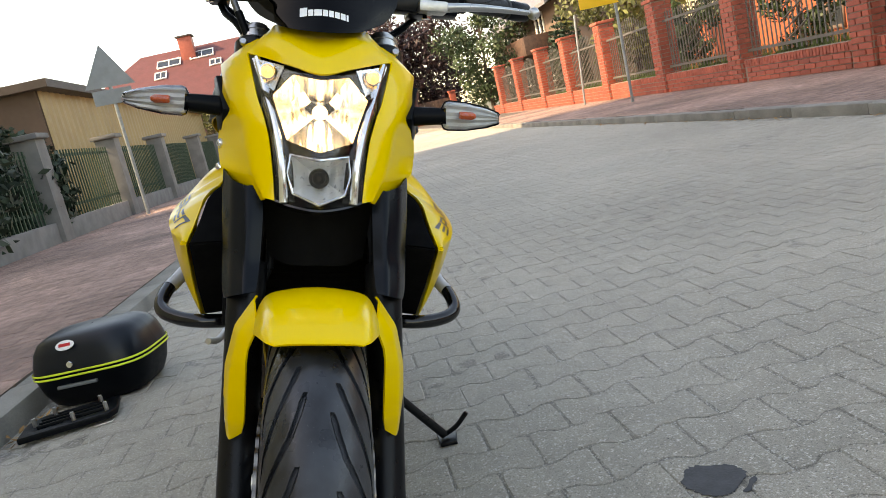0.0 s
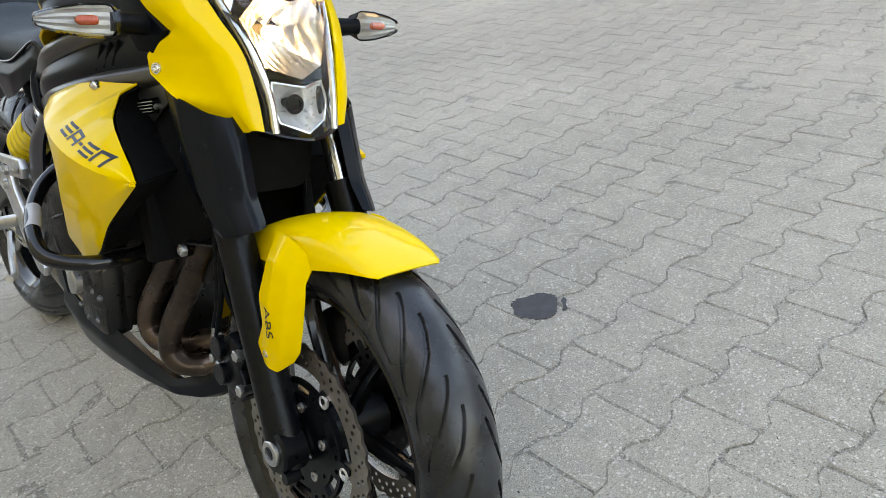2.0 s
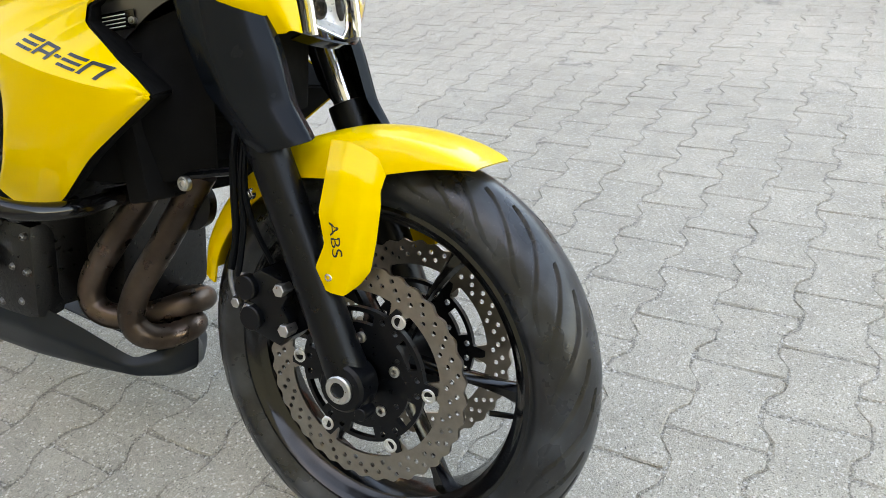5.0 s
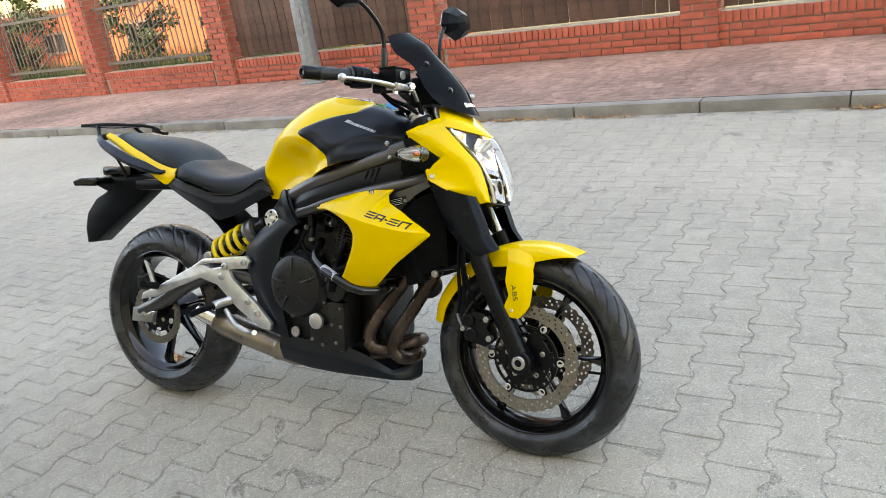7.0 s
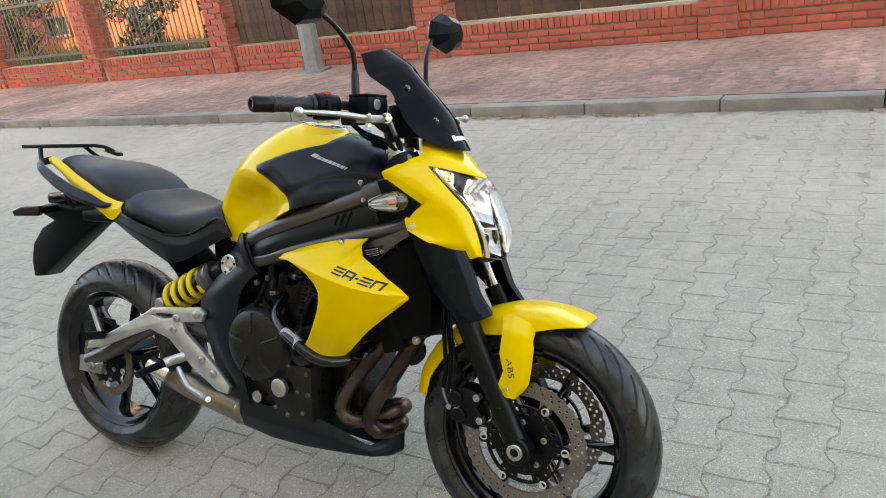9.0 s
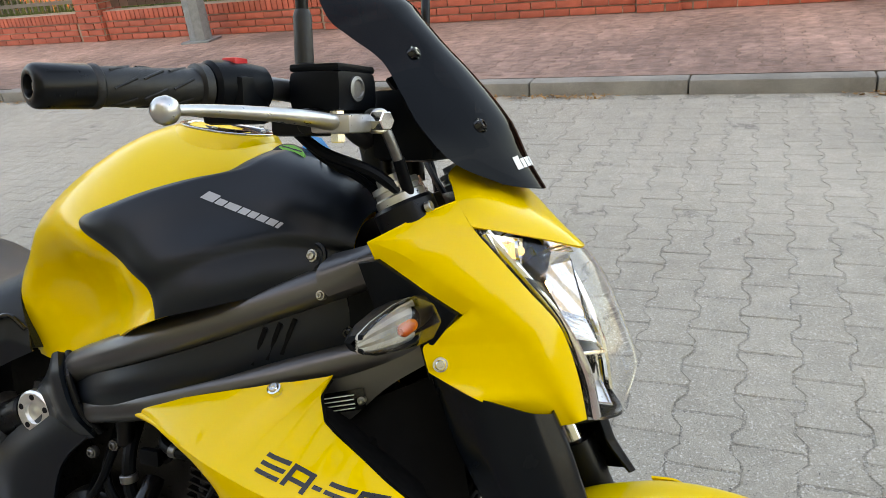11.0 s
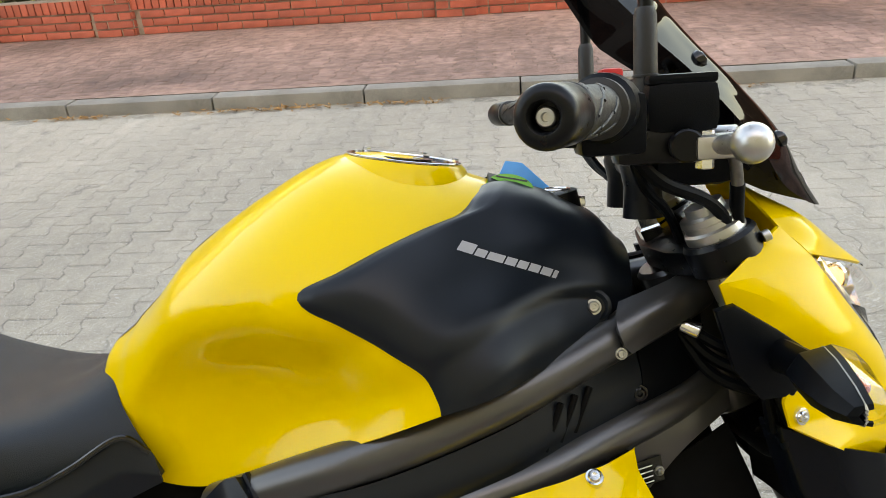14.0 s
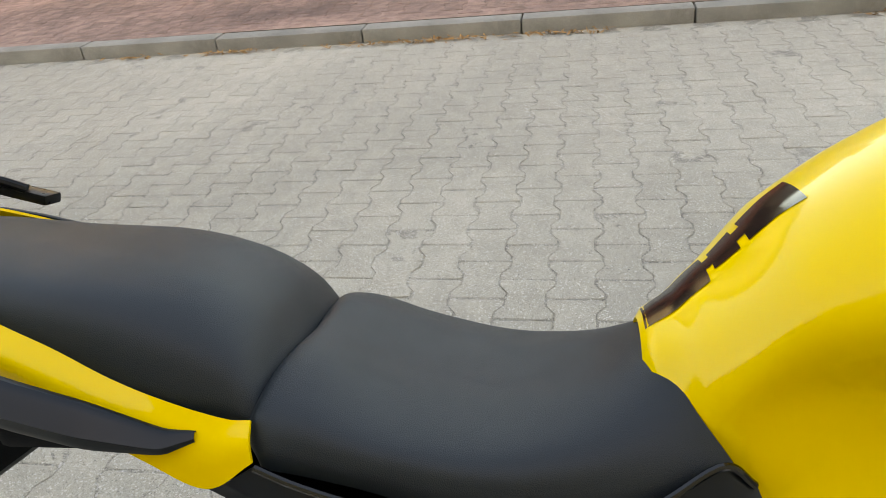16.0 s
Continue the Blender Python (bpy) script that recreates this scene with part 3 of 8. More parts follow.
part("pole", rod((0, 0, 0), (0, 0, 2.6), 0.03, 10), GALV, yellow_sign)
part("panel", box((-0.72, -0.05, 1.90), (0.05, -0.032, 2.45), 0.004), SIGN_YELLOW, yellow_sign)

# ---- garden fence on the near side ----
garden_fence = thing("garden_fence", "green metal garden fence between grey concrete posts", "fence", kind="structure", m=STREET.copy())
for k, q in enumerate((3.8, 7.9, 12.0, 16.2, 20.5, 25.8, 30.0, 34.2, 38.4)):
    part("post", box((P_FENCE - 0.2, q - 0.2, -0.05), (P_FENCE + 0.2, q + 0.2, 1.78), 0.01), POST_STONE, garden_fence)
    part("post_cap", box((P_FENCE - 0.27, q - 0.27, 1.78), (P_FENCE + 0.27, q + 0.27, 1.87), 0.03), POST_STONE, garden_fence)
    part("plinth", box((P_FENCE - 0.12, q + 0.2, -0.05), (P_FENCE + 0.12, q + 4.0, 0.42), 0.01), POST_STONE, garden_fence)
    for j in range(26):
        part("bar", box((P_FENCE - 0.012, q + 0.28 + 0.145 * j, 0.42), (P_FENCE + 0.012, q + 0.305 + 0.145 * j, 1.62)), GREEN_METAL, garden_fence, smooth=0)
    for z in (0.6, 1.5):
        part("rail", box((P_FENCE - 0.03, q + 0.2, z), (P_FENCE - 0.014, q + 4.0, z + 0.05)), GREEN_METAL, garden_fence, smooth=0)

# ---- houses ----
def window(parent, m, w, h, frame_m=None):
    wf = part("window", moved(plate([[(0, 0), (w, 0), (w, h), (0, h)], [(0.07, 0.07), (w / 2 - 0.03, 0.07), (w / 2 - 0.03, h - 0.07), (0.07, h - 0.07)],
                                     [(w / 2 + 0.03, 0.07), (w - 0.07, 0.07), (w - 0.07, h - 0.07), (w / 2 + 0.03, h - 0.07)]], 0.08), m), frame_m or CREAM_PAINT, parent, smooth=0)
    part("pane", moved(box((0.04, 0.04, -0.02), (w - 0.04, h - 0.04, -0.005)), m), PANE, wf, smooth=0)


def gable_house(name, label, p, q, along_q, deep, eaves, ridge, wall_m, roof_m, over=0.4):
    """Walls and a pitched roof whose ridge runs along the street."""
    h = thing(name, label, "house", m=STREET @ pose(p, q, 0))
    part("wall", box((0, 0, -0.05), (deep, along_q, eaves)), wall_m, h)
    bm = bmesh.new()
    a, b = -over, along_q + over
    pts = [(-over, eaves - 0.1), (deep / 2, ridge), (deep + over, eaves - 0.1), (deep + over, eaves - 0.28), (deep / 2, ridge - 0.2), (-over, eaves - 0.28)]
    r0, r1 = [bm.verts.new((x, a, z)) for x, z in pts], [bm.verts.new((x, b, z)) for x, z in pts]
    for k in range(6):
        bm.faces.new((r0[k], r0[(k + 1) % 6], r1[(k + 1) % 6], r1[k]))
    bm.faces.new(r0[::-1]), bm.faces.new(r1)
    part("roof", bm, roof_m, h, smooth=0)
    for y in (0.02, along_q - 0.02):
        g = bmesh.new()
        g.faces.new([g.verts.new((0, y, eaves - 0.01)), g.verts.new((deep, y, eaves - 0.01)), g.verts.new((deep / 2, y, ridge - 0.25))])
        part("gable", g, wall_m, h, smooth=0)
    return h


# cream and orange house behind the bar fence
cream = thing("house", "cream plaster house with an orange lower storey", "house", m=STREET @ pose(12.2, 6.5, 0))
part("lower_wall", box((0, 0, -0.05), (9, 17, 1.75)), ORANGE_WALL, cream)
part("upper_wall", box((0.05, 0.05, 1.75), (9, 17, 5.6)), CREAM_WALL, cream)
part("roof", box((-0.6, -0.6, 5.6), (9.6, 17.6, 5.9)), GREY_ROOF, cream)
for q in (2.2, 5.6, 9.0, 12.6):
    window(cream, STREET.inverted() @ STREET @ pose(-0.03, q + 1.1, 0.55, 90, 0, -90), 1.1, 0.6, BROWN_WALL)
    window(cream, pose(-0.03, q + 1.4, 2.7, 90, 0, -90), 1.5, 1.4)

# long shed with tan sheet walls behind the garden fence
shed = thing("shed", "long low shed with tan corrugated sheet walls", "shed", m=STREET @ pose(-5.6, 16.0, 0))
bm = bmesh.new()
prof = []
for k in range(220):
    y = k * 0.085
    prof.append((0.035 if k % 4 in (1, 2) else 0.0, y))
lo_, hi_ = [bm.verts.new((x, y, -0.05)) for x, y in prof], [bm.verts.new((x, y, 3.05)) for x, y in prof]
for k in range(len(prof) - 1):
    bm.faces.new((lo_[k], lo_[k + 1], hi_[k + 1], hi_[k]))
part("street_wall", bm, TAN_METAL, shed, smooth=0)
part("end_wall", box((-6, -0.05, -0.05), (-0.02, 0.0, 3.05)), BROWN_WALL, shed)
part("roof", box((-6.2, -0.35, 3.05), (0.35, 18.9, 3.22)), DARK_ROOF, shed)
part("body", box((-6, 0.02, -0.05), (-0.06, 18.6, 3.04)), BROWN_WALL, shed)

# house across the end of the gardens: hipped red roof with skylights towards the street
red_house = thing("house", "large house with a red tiled roof and skylights", "house", m=STREET @ pose(0, 0, 0))
part("wall", box((-16.0, 48.2, -0.05), (-2.6, 59.8, 4.7)), RED_ROOF, red_house)
rb = bmesh.new()
r_v = [rb.verts.new(p) for p in ((-17.2, 47.4, 4.34), (-2.0, 47.4, 4.34), (-2.0, 60.6, 4.34), (-17.2, 60.6, 4.34), (-11.6, 54.0, 8.8), (-2.0, 54.0, 8.8))]
for ids in ((0, 1, 5, 4), (1, 2, 5), (2, 3, 4, 5), (3, 0, 4), (3, 2, 1, 0)):
    rb.faces.new([r_v[k] for k in ids])
part("roof", rb, RED_ROOF, red_house, smooth=0)
slope = math.atan2(4.46, 6.6)
for p, z, w, h in ((-10.4, 7.55, 1.6, 0.95), (-8.2, 7.75, 1.6, 0.95), (-6.9, 6.95, 0.8, 0.8), (-10.5, 6.75, 0.8, 0.9), (-5.0, 7.6, 1.6, 0.95)):
    window(red_house, pose(p, 54.0 - (8.8 - z) / math.tan(slope) - 0.03, z + 0.05, math.degrees(slope)), w, h)
chimney = part("chimney", box((-8.7, 52.6, 7.4), (-7.8, 53.5, 9.35), 0.03), BRICK, red_house)
part("chimney_cap", box((-8.8, 52.5, 9.35), (-7.7, 53.6, 9.45), 0.02), DARK_ROOF, chimney)
brown_house = gable_house("house", "brown house with a grey tiled roof", 11.5, 34.0, 15.0, 10.0, 4.6, 8.6, BROWN_WALL, GREY_ROOF, 0.9)
part("balcony", box((-1.4, 2.0, 2.4), (0.0, 9.0, 3.3), 0.02), WOOD, brown_house)
for k in range(3):
    window(brown_house, pose(-0.05, 4.2 + 4.0 * k, 0.9, 90, 0, -90), 1.6, 1.4)
    window(brown_house, pose(-0.05, 4.2 + 4.0 * k, 3.3, 90, 0, -90), 1.5, 1.1)
# tall plain house, unseen behind the camera, added to lay shade over the street
shade_house = thing("house", "tall plain rendered house out of view across the near pavement, added to shade the street", "house", m=STREET @ pose(-17.0, -26.0, 0))
part("wall", box((0, 0, -0.05), (9.0, 38.0, 12.4)), CREAM_WALL, shade_house)
part("roof", box((-0.5, -0.5, 12.4), (9.5, 38.5, 12.7)), DARK_ROOF, shade_house)
end_fence = thing("garden_fence", "brown board fence between brick posts closing the far end of the street", "fence", kind="structure", m=STREET.copy())
part("plinth", box((-2.2, 47.0, -0.05), (8.0, 47.3, 0.35)), BRICK, end_fence)
for k in range(5):
    p = -2.2 + 2.5 * k
    part("post", box((p - 0.19, 46.95, -0.05), (p + 0.19, 47.35, 1.75), 0.01), BRICK, end_fence)
    part("post_cap", box((p - 0.24, 46.9, 1.75), (p + 0.24, 47.4, 1.83), 0.01), BRICK, end_fence)
    for j in range(15 if k < 4 else 0):
        part("board", box((p + 0.22 + 0.139 * j, 47.12, 0.36), (p + 0.35 + 0.139 * j, 47.145, 1.45)), WOOD, end_fence, smooth=0)


# ---- trees and shrubs ----
def leaves(name, centres, sizes, count, leaf, mat, parent, seed, flatten=1.0):
    rng = np.random.default_rng(seed)
    centres, sizes = np.array(centres, float), np.array(sizes, float)
    pick = rng.choice(len(centres), count, p=sizes ** 2 / (sizes ** 2).sum())
    d = rng.normal(size=(count, 3))
    d /= np.linalg.norm(d, axis=1)[:, None]
    r = sizes[pick] * rng.uniform(0.35, 1.08, count) ** 0.6
    at = centres[pick] + d * r[:, None] * (1, 1, flatten)
    a = rng.normal(size=(count, 3))
    a /= np.linalg.norm(a, axis=1)[:, None]
    b = np.cross(a, d)
    b /= np.linalg.norm(b, axis=1)[:, None] + 1e-9
    s = leaf * rng.uniform(0.6, 1.4, count)[:, None]
    quad = np.stack([at - a * s, at - b * s * 0.45, at + a * s, at + b * s * 0.45], 1).reshape(-1, 3)
    faces = np.arange(count * 4).reshape(-1, 4).tolist()
    return part(name, mesh_of(name, quad.tolist(), faces, mat, 0), None, parent)


def tree(label, p, q, height, spread, mat, seed, count=5000, leaf=0.09, trunk=0.14, low=0.25, category="tree"):
    """A tapered trunk with limbs and an uneven crown of leaves at the limbs' ends."""
    rng = random.Random(seed)
    t = thing("tree" if height > 2.6 else "bush", label, category, m=STREET @ pose(p, q, -0.05))
    wood = [tube([(0, 0, 0), (rng.uniform(-.1, .1), rng.uniform(-.1, .1), height * 0.4), (rng.uniform(-.2, .2), rng.uniform(-.2, .2), height * 0.85)], trunk, 8, 10, taper=lambda s: 1 - 0.8 * s)]
    centres, sizes = [], []
    for k in range(int(9 + height * 1.5)):
        z = height * (low + (0.95 - low) * (k + rng.random()) / (9 + height * 1.5))
        reach = spread * math.sin(math.pi * min(max((z / height - low) / (1.04 - low), 0.12), 0.96)) ** 0.7 * rng.uniform(0.55, 1.0)
        a = k * 2.4 + rng.uniform(-.4, .4)
        end = Vector((reach * math.cos(a), reach * math.sin(a), z + rng.uniform(0, 0.3)))
        wood.append(tube([(0, 0, z * 0.75), tuple(end * 0.5 + Vector((0, 0, z * 0.42))), tuple(end)], trunk * 0.3, 5, 6, taper=lambda s: 1 - 0.8 * s))
        for f4 in (1.0, 0.62):
            centres.append(tuple(end * f4 + Vector((0, 0, z * (1 - f4)))))
            sizes.append(spread * rng.uniform(0.2, 0.36))
    part("trunk", joined(*wood), BARK, t)
    leaves("crown", centres, sizes, count, leaf, mat, t, seed)
    return t


def conifer(label, p, q, height, spread, mat, seed, tiers=14, leaf=0.09, count=6000, column=False):
    rng = random.Random(seed)
    t = thing("conifer", label, "tree", m=STREET @ pose(p, q, -0.05))
    part("trunk", tube([(0, 0, 0), (0, 0, height * 0.97)], spread * 0.07, 7, 6, taper=lambda s: 1 - 0.9 * s), BARK, t)
    centres, sizes = [], []
    for k in range(tiers):
        s = (k + 0.5) / tiers
        reach = spread * (math.sin(math.pi * min(0.15 + s * 0.9, 1)) ** 0.5 if column else (1 - s) ** 0.85)
        for j in range(9):
            a = j * 2 * math.pi / 9 + k * 0.7 + rng.uniform(-.2, .2)
            for f4 in (0.45, 0.85):
                rr = reach * f4 * rng.uniform(0.85, 1.1)
                centres.append((rr * math.cos(a), rr * math.sin(a), height * (0.06 + 0.92 * s) - (0 if column else rr * 0.22)))
                sizes.append(max(reach * 0.28, height * 0.03))
    leaves("crown", centres, sizes, count, leaf, mat, t, seed, 0.6)
    return t


tree("dark purple-leaved tree at the end of the street", 3.4, 51.0, 8.5, 4.4, LEAF_RED, 3, 9000, 0.16, 0.2, 0.08)
tree("dark purple-leaved tree behind the garden wall", 7.4, 52.0, 7.6, 3.8, LEAF_RED, 4, 7000, 0.16, 0.2, 0.08)
tree("green garden tree beside the brown house", 8.8, 40.0, 5.6, 2.6, LEAF, 5, 6000, 0.12, 0.14, 0.1)
tree("yellowing garden tree behind the bar fence", 9.2, 20.5, 4.2, 1.7, LEAF_YELLOW, 6, 4500, 0.09, 0.1, 0.2)
tree("tall green trees far behind the street", -1.5, 60.0, 9.0, 5.0, LEAF, 14, 8000, 0.18, 0.25, 0.1)
for k, (q, h, s) in enumerate(((9.2, 2.3, 0.75), (12.2, 2.6, 0.8), (15.6, 2.4, 0.8), (6.3, 2.2, 0.7))):
    tree("leafy green shrub behind the metal fence", 8.6 + 0.4 * (k % 2), q, h, s, LEAF, 20 + k, 2600, 0.06, 0.04, 0.12, "shrub")
conifer("columnar dark green thuja by the brown house", 9.6, 28.0, 3.6, 0.75, LEAF_DARK, 7, column=True)
conifer("blue spruce in the garden across", -4.4, 44.0, 5.2, 2.1, LEAF_BLUE, 8, leaf=0.12)
conifer("dark green conifer behind the garden fence", -5.2, 9.6, 4.3, 1.15, LEAF_DARK, 9, column=True, count=9000)
conifer("dark green conifer hedge behind the fence", -5.3, 12.4, 2.4, 1.0, LEAF_DARK, 10, column=True)
tree("yellow-green shrub by the red house", -4.6, 36.0, 3.6, 1.7, LEAF_YELLOW, 11, 4000, 0.1, 0.08, 0.05, "shrub")
tree("green shrub by the far garden wall", -0.6, 50.0, 3.2, 2.0, LEAF, 12, 4000, 0.12, 0.1, 0.05, "shrub")
grass = solid("grass", bmesh.new(), GRASS_M, "uncut grass behind the bar fence", "grass", kind="stuff")
rng = np.random.default_rng(5)
n_ = 9000
base = np.stack([rng.uniform(P_WALL + 0.3, P_WALL + 3.5, n_), rng.uniform(7.0, 30, n_), np.full(n_, -0.05)], 1)
tip = base + np.stack([rng.normal(0, 0.05, n_), rng.normal(0, 0.05, n_), rng.uniform(0.35, 0.72, n_)], 1)
side = np.stack([rng.normal(0, 0.012, n_), rng.normal(0, 0.012, n_), np.zeros(n_)], 1)
gv = np.stack([base - side, base + side, tip], 1).reshape(-1, 3)
grass.data = mesh_of("grass", gv.tolist(), np.arange(n_ * 3).reshape(-1, 3).tolist(), GRASS_M, 0)
grass.matrix_world = STREET


# ---- the motorcycle: x ahead, y to its left, z up, origin under the front axle; it leans on its side stand ----
from mathutils.bvhtree import BVHTree

LEAN_L = radians(15.9)
BIKE = Matrix(((0, math.cos(LEAN_L), math.sin(LEAN_L), 0.0454), (-1, 0, 0, 0), (0, -math.sin(LEAN_L), math.cos(LEAN_L), 0), (0, 0, 0, 1)))
bike = thing("motorcycle", "yellow and black naked motorcycle leaning on its side stand", "motorcycle", m=BIKE)


def bp(name, bm, mat, label="", parent=None, smooth=35.0):
    return part(name, bm, mat, parent or bike, label, smooth)


def pair(name, bm, mat, label="", parent=None, smooth=35.0):
    """One on the right and its mirror image on the left."""
    two = mirrored(bm)
    return bp(name, bm, mat, label, parent, smooth), bp(name, two, mat, label, parent, smooth)


def screw(at, way, r=0.006, mat=None, name="bolt", parent=None):
    """A round-headed socket bolt."""
    at, way = Vector(at), Vector(way).normalized()
    b = at + way
    bm = lathe([(-0.006, r * 1.25), (0.0, r * 1.25), (0.0012, r * 1.2), (0.0014, r * 0.92), (0.003, r * 0.88), (0.0042, r * 0.7), (0.0042, r * 0.42), (0.0015, r * 0.38)], at, b, 18)
    return bp(name, bm, mat or ALU, parent=parent)


def on_surface(target, o, x_axis, y_axis, way, pts, lift=0.0007):
    """Points given in a plane, carried along way on to the surface."""
    out = []
    o, x_axis, y_axis, way = Vector(o), Vector(x_axis).normalized(), Vector(y_axis).normalized(), Vector(way).normalized()
    for a, b in pts:
        s = o + a * x_axis + b * y_axis - way * 0.12
        hit, nor, _, _ = target.ray_cast(s, way, 0.3)
        if hit is None:
            hit, nor = s + way * 0.12, -way
        if nor.dot(way) > 0:
            nor = -nor
        out.append(hit + nor * lift)
    return out


def decal(name, quads, target, o, x_axis, y_axis, way, mat, label, parent=None, cuts=4, together=False):
    """Flat four-cornered pieces laid on a surface, each a part, or all one."""
    if not together:
        return [decal(name, [q], target, o, x_axis, y_axis, way, mat, label, parent, cuts, True) for q in quads]
    bm = bmesh.new()
    for q in quads:
        q = [Vector(c) for c in q]
        grid = []
        for j in range(cuts + 1):
            lo, hi = q[0].lerp(q[3], j / cuts), q[1].lerp(q[2], j / cuts)
            grid.append([tuple(lo.lerp(hi, k / cuts)) for k in range(cuts + 1)])
        vs = [[bm.verts.new(p) for p in on_surface(target, o, x_axis, y_axis, way, row)] for row in grid]
        for a, b in zip(vs, vs[1:]):
            for k in range(cuts):
                bm.faces.new((a[k], a[k + 1], b[k + 1], b[k]))
    return bp(name, bm, mat, label, parent)


def word_shape(widths, height, gap=0.12, slant=0.0, first=1.0):
    """A brand word as plain blocks: one per letter, in their widths."""
    quads, x = [], 0.0
    total = sum(widths) + gap * (len(widths) - 1)
    for n, w in enumerate(widths):
        h = height * (first if n == 0 else 0.74)
        x0, x1 = (x - total / 2) * height, (x + w - total / 2) * height
        quads.append([(x0, -height / 2), (x1, -height / 2), (x1 + slant * h, h - height / 2), (x0 + slant * h, h - height / 2)])
        x += w + gap
    return quads


def tree_of(ob):
    bm = bmesh.new()
    bm.from_mesh(ob.data)
    t = BVHTree.FromBMesh(bm)
    bm.free()
    return t


# ---- wheels ----
def tyre_mesh(name, radius, half, bead, drop, n_round, n_across, pitches, grooves):
    th = np.linspace(0, 2 * math.pi, n_round, endpoint=False)
    a = np.linspace(-1, 1, n_across)
    ang = 1.25
    tv = half * np.sin(a * ang) / math.sin(ang)
    tr = radius - drop * (1 - np.cos(a * ang)) / (1 - math.cos(ang))
    side_r = np.linspace(radius - drop, bead, 9)[1:]
    s = np.linspace(0, 1, 9)[1:]
    side_v = half + 0.004 * np.sin(math.pi * np.minimum(s * 1.3, 1)) - (half - (half * 0.80)) * s ** 1.6
    v = np.r_[-side_v[::-1], tv, side_v]
    r = np.r_[side_r[::-1], tr, side_r]
    depth = np.zeros((n_round, len(v)))
    lat = np.r_[np.full(8, 9.0), a * 0.075, np.full(8, 9.0)]
    pitch = 360.0 / pitches
    deg = np.degrees(th)
    for sign, shift in ((-1, 0.0), (1, -5.0)):
        y = lat[None] * sign
        for start, line, wd in grooves:
            back = ((start + shift - deg) % pitch)[:, None]
            for rep in range(2):
                x = back + rep * pitch
                xs, ys = [p[0] for p in line], [p[1] / 1000 for p in line]
                yc = np.interp(x, xs, ys)
                slope = (np.interp(x + 1, xs, ys) - np.interp(x - 1, xs, ys)) / (math.radians(2) * radius)
                d = np.abs(y - yc) / np.sqrt(1 + slope ** 2)
                tt = np.clip((x - xs[0]) / (xs[-1] - xs[0]), 0, 1)
                w_ = wd * np.minimum(1, np.minimum(0.35 + 6 * tt, 0.12 + 3.2 * (1 - tt)))
                ok = (x > xs[0]) & (x < xs[-1]) & (np.abs(lat[None]) < 1)
                depth = np.maximum(depth, np.where(ok, np.clip((1.2 - d / w_) * 3.0, 0, 1), 0))
    rr = r[None] - 0.005 * depth
    vv = np.broadcast_to(v, rr.shape)
    pts = np.stack([rr * np.cos(th)[:, None], vv, rr * np.sin(th)[:, None]], -1)
    m_ = len(v)
    idx = np.arange(n_round * m_).reshape(n_round, m_)
    nxt = np.roll(idx, -1, 0)
    faces = np.stack([idx[:, :-1], idx[:, 1:], nxt[:, 1:], nxt[:, :-1]], -1).reshape(-1, 4)
    return mesh_of(name, pts.reshape(-1, 3).tolist(), faces.tolist(), RUBBER, 40)


# each groove: where it starts in its pitch, then degrees back from there and millimetres from the middle; half width
GROOVES = [(14.2, ((-1.5, 18), (0, 21), (4.2, 28.7), (9.3, 41.3), (15.2, 57), (20, 68), (25, 73)), 0.0029),
           (6.6, ((-1.5, 12), (0, 14), (5, 20.5), (9.8, 29.2), (15.7, 47.4), (21, 64), (26, 72), (31, 74)), 0.0029)]


def rim_mesh(bead, half, n=96):
    w = half * 0.80
    prof = [(-w, bead + 0.003), (-w - 0.002, bead - 0.004), (-w + 0.004, bead - 0.010), (-w + 0.012, bead - 0.014), (-w + 0.02, bead - 0.024), (0, bead - 0.030),
            (w - 0.02, bead - 0.024), (w - 0.012, bead - 0.014), (w - 0.004, bead - 0.010), (w + 0.002, bead - 0.004), (w, bead + 0.003)]
    return lathe(prof, (0, 0, 0), (0, 1, 0), n, cap=False)


def spoke(r0, r1, ang, wide, thick, bow):
    """A cast spoke, waisted and slightly bowed, from hub to rim."""
    rows = []
    for k in range(8):
        s = k / 7
        r = r0 + (r1 - r0) * s
        a = ang + bow * math.sin(math.pi * s)
        w = wide * (1.25 - 0.75 * math.sin(math.pi * min(s * 0.9 + 0.08, 1))) if s < 0.93 else wide * 1.4
        t = thick * (1 - 0.25 * s)
        c, d = Vector((math.cos(a), 0, math.sin(a))), Vector((-math.sin(a), 0, math.cos(a)))
        rows.append([c * r + d * x + Vector((0, y, 0)) for x, y in ((-w, -t * 0.4), (-w * 0.5, -t), (w * 0.5, -t), (w, -t * 0.4), (w, t * 0.4), (w * 0.5, t), (-w * 0.5, t), (-w, t * 0.4), (-w, -t * 0.4))])
    return sheet(rows)


def wave(r, amp, n, count, start=0.0):
    return [((r + amp * math.cos(n * 2 * math.pi * k / count)) * math.cos(start + 2 * math.pi * k / count), (r + amp * math.cos(n * 2 * math.pi * k / count)) * math.sin(start + 2 * math.pi * k / count)) for k in range(count)]


def slot(r, half_a, a, w, n=7):
    out = [((r + w) * math.cos(a + half_a * (2 * k / n - 1)), (r + w) * math.sin(a + half_a * (2 * k / n - 1))) for k in range(n + 1)]
    return out + [((r - w) * math.cos(a + half_a * (1 - 2 * k / n)), (r - w) * math.sin(a + half_a * (1 - 2 * k / n))) for k in range(n + 1)]


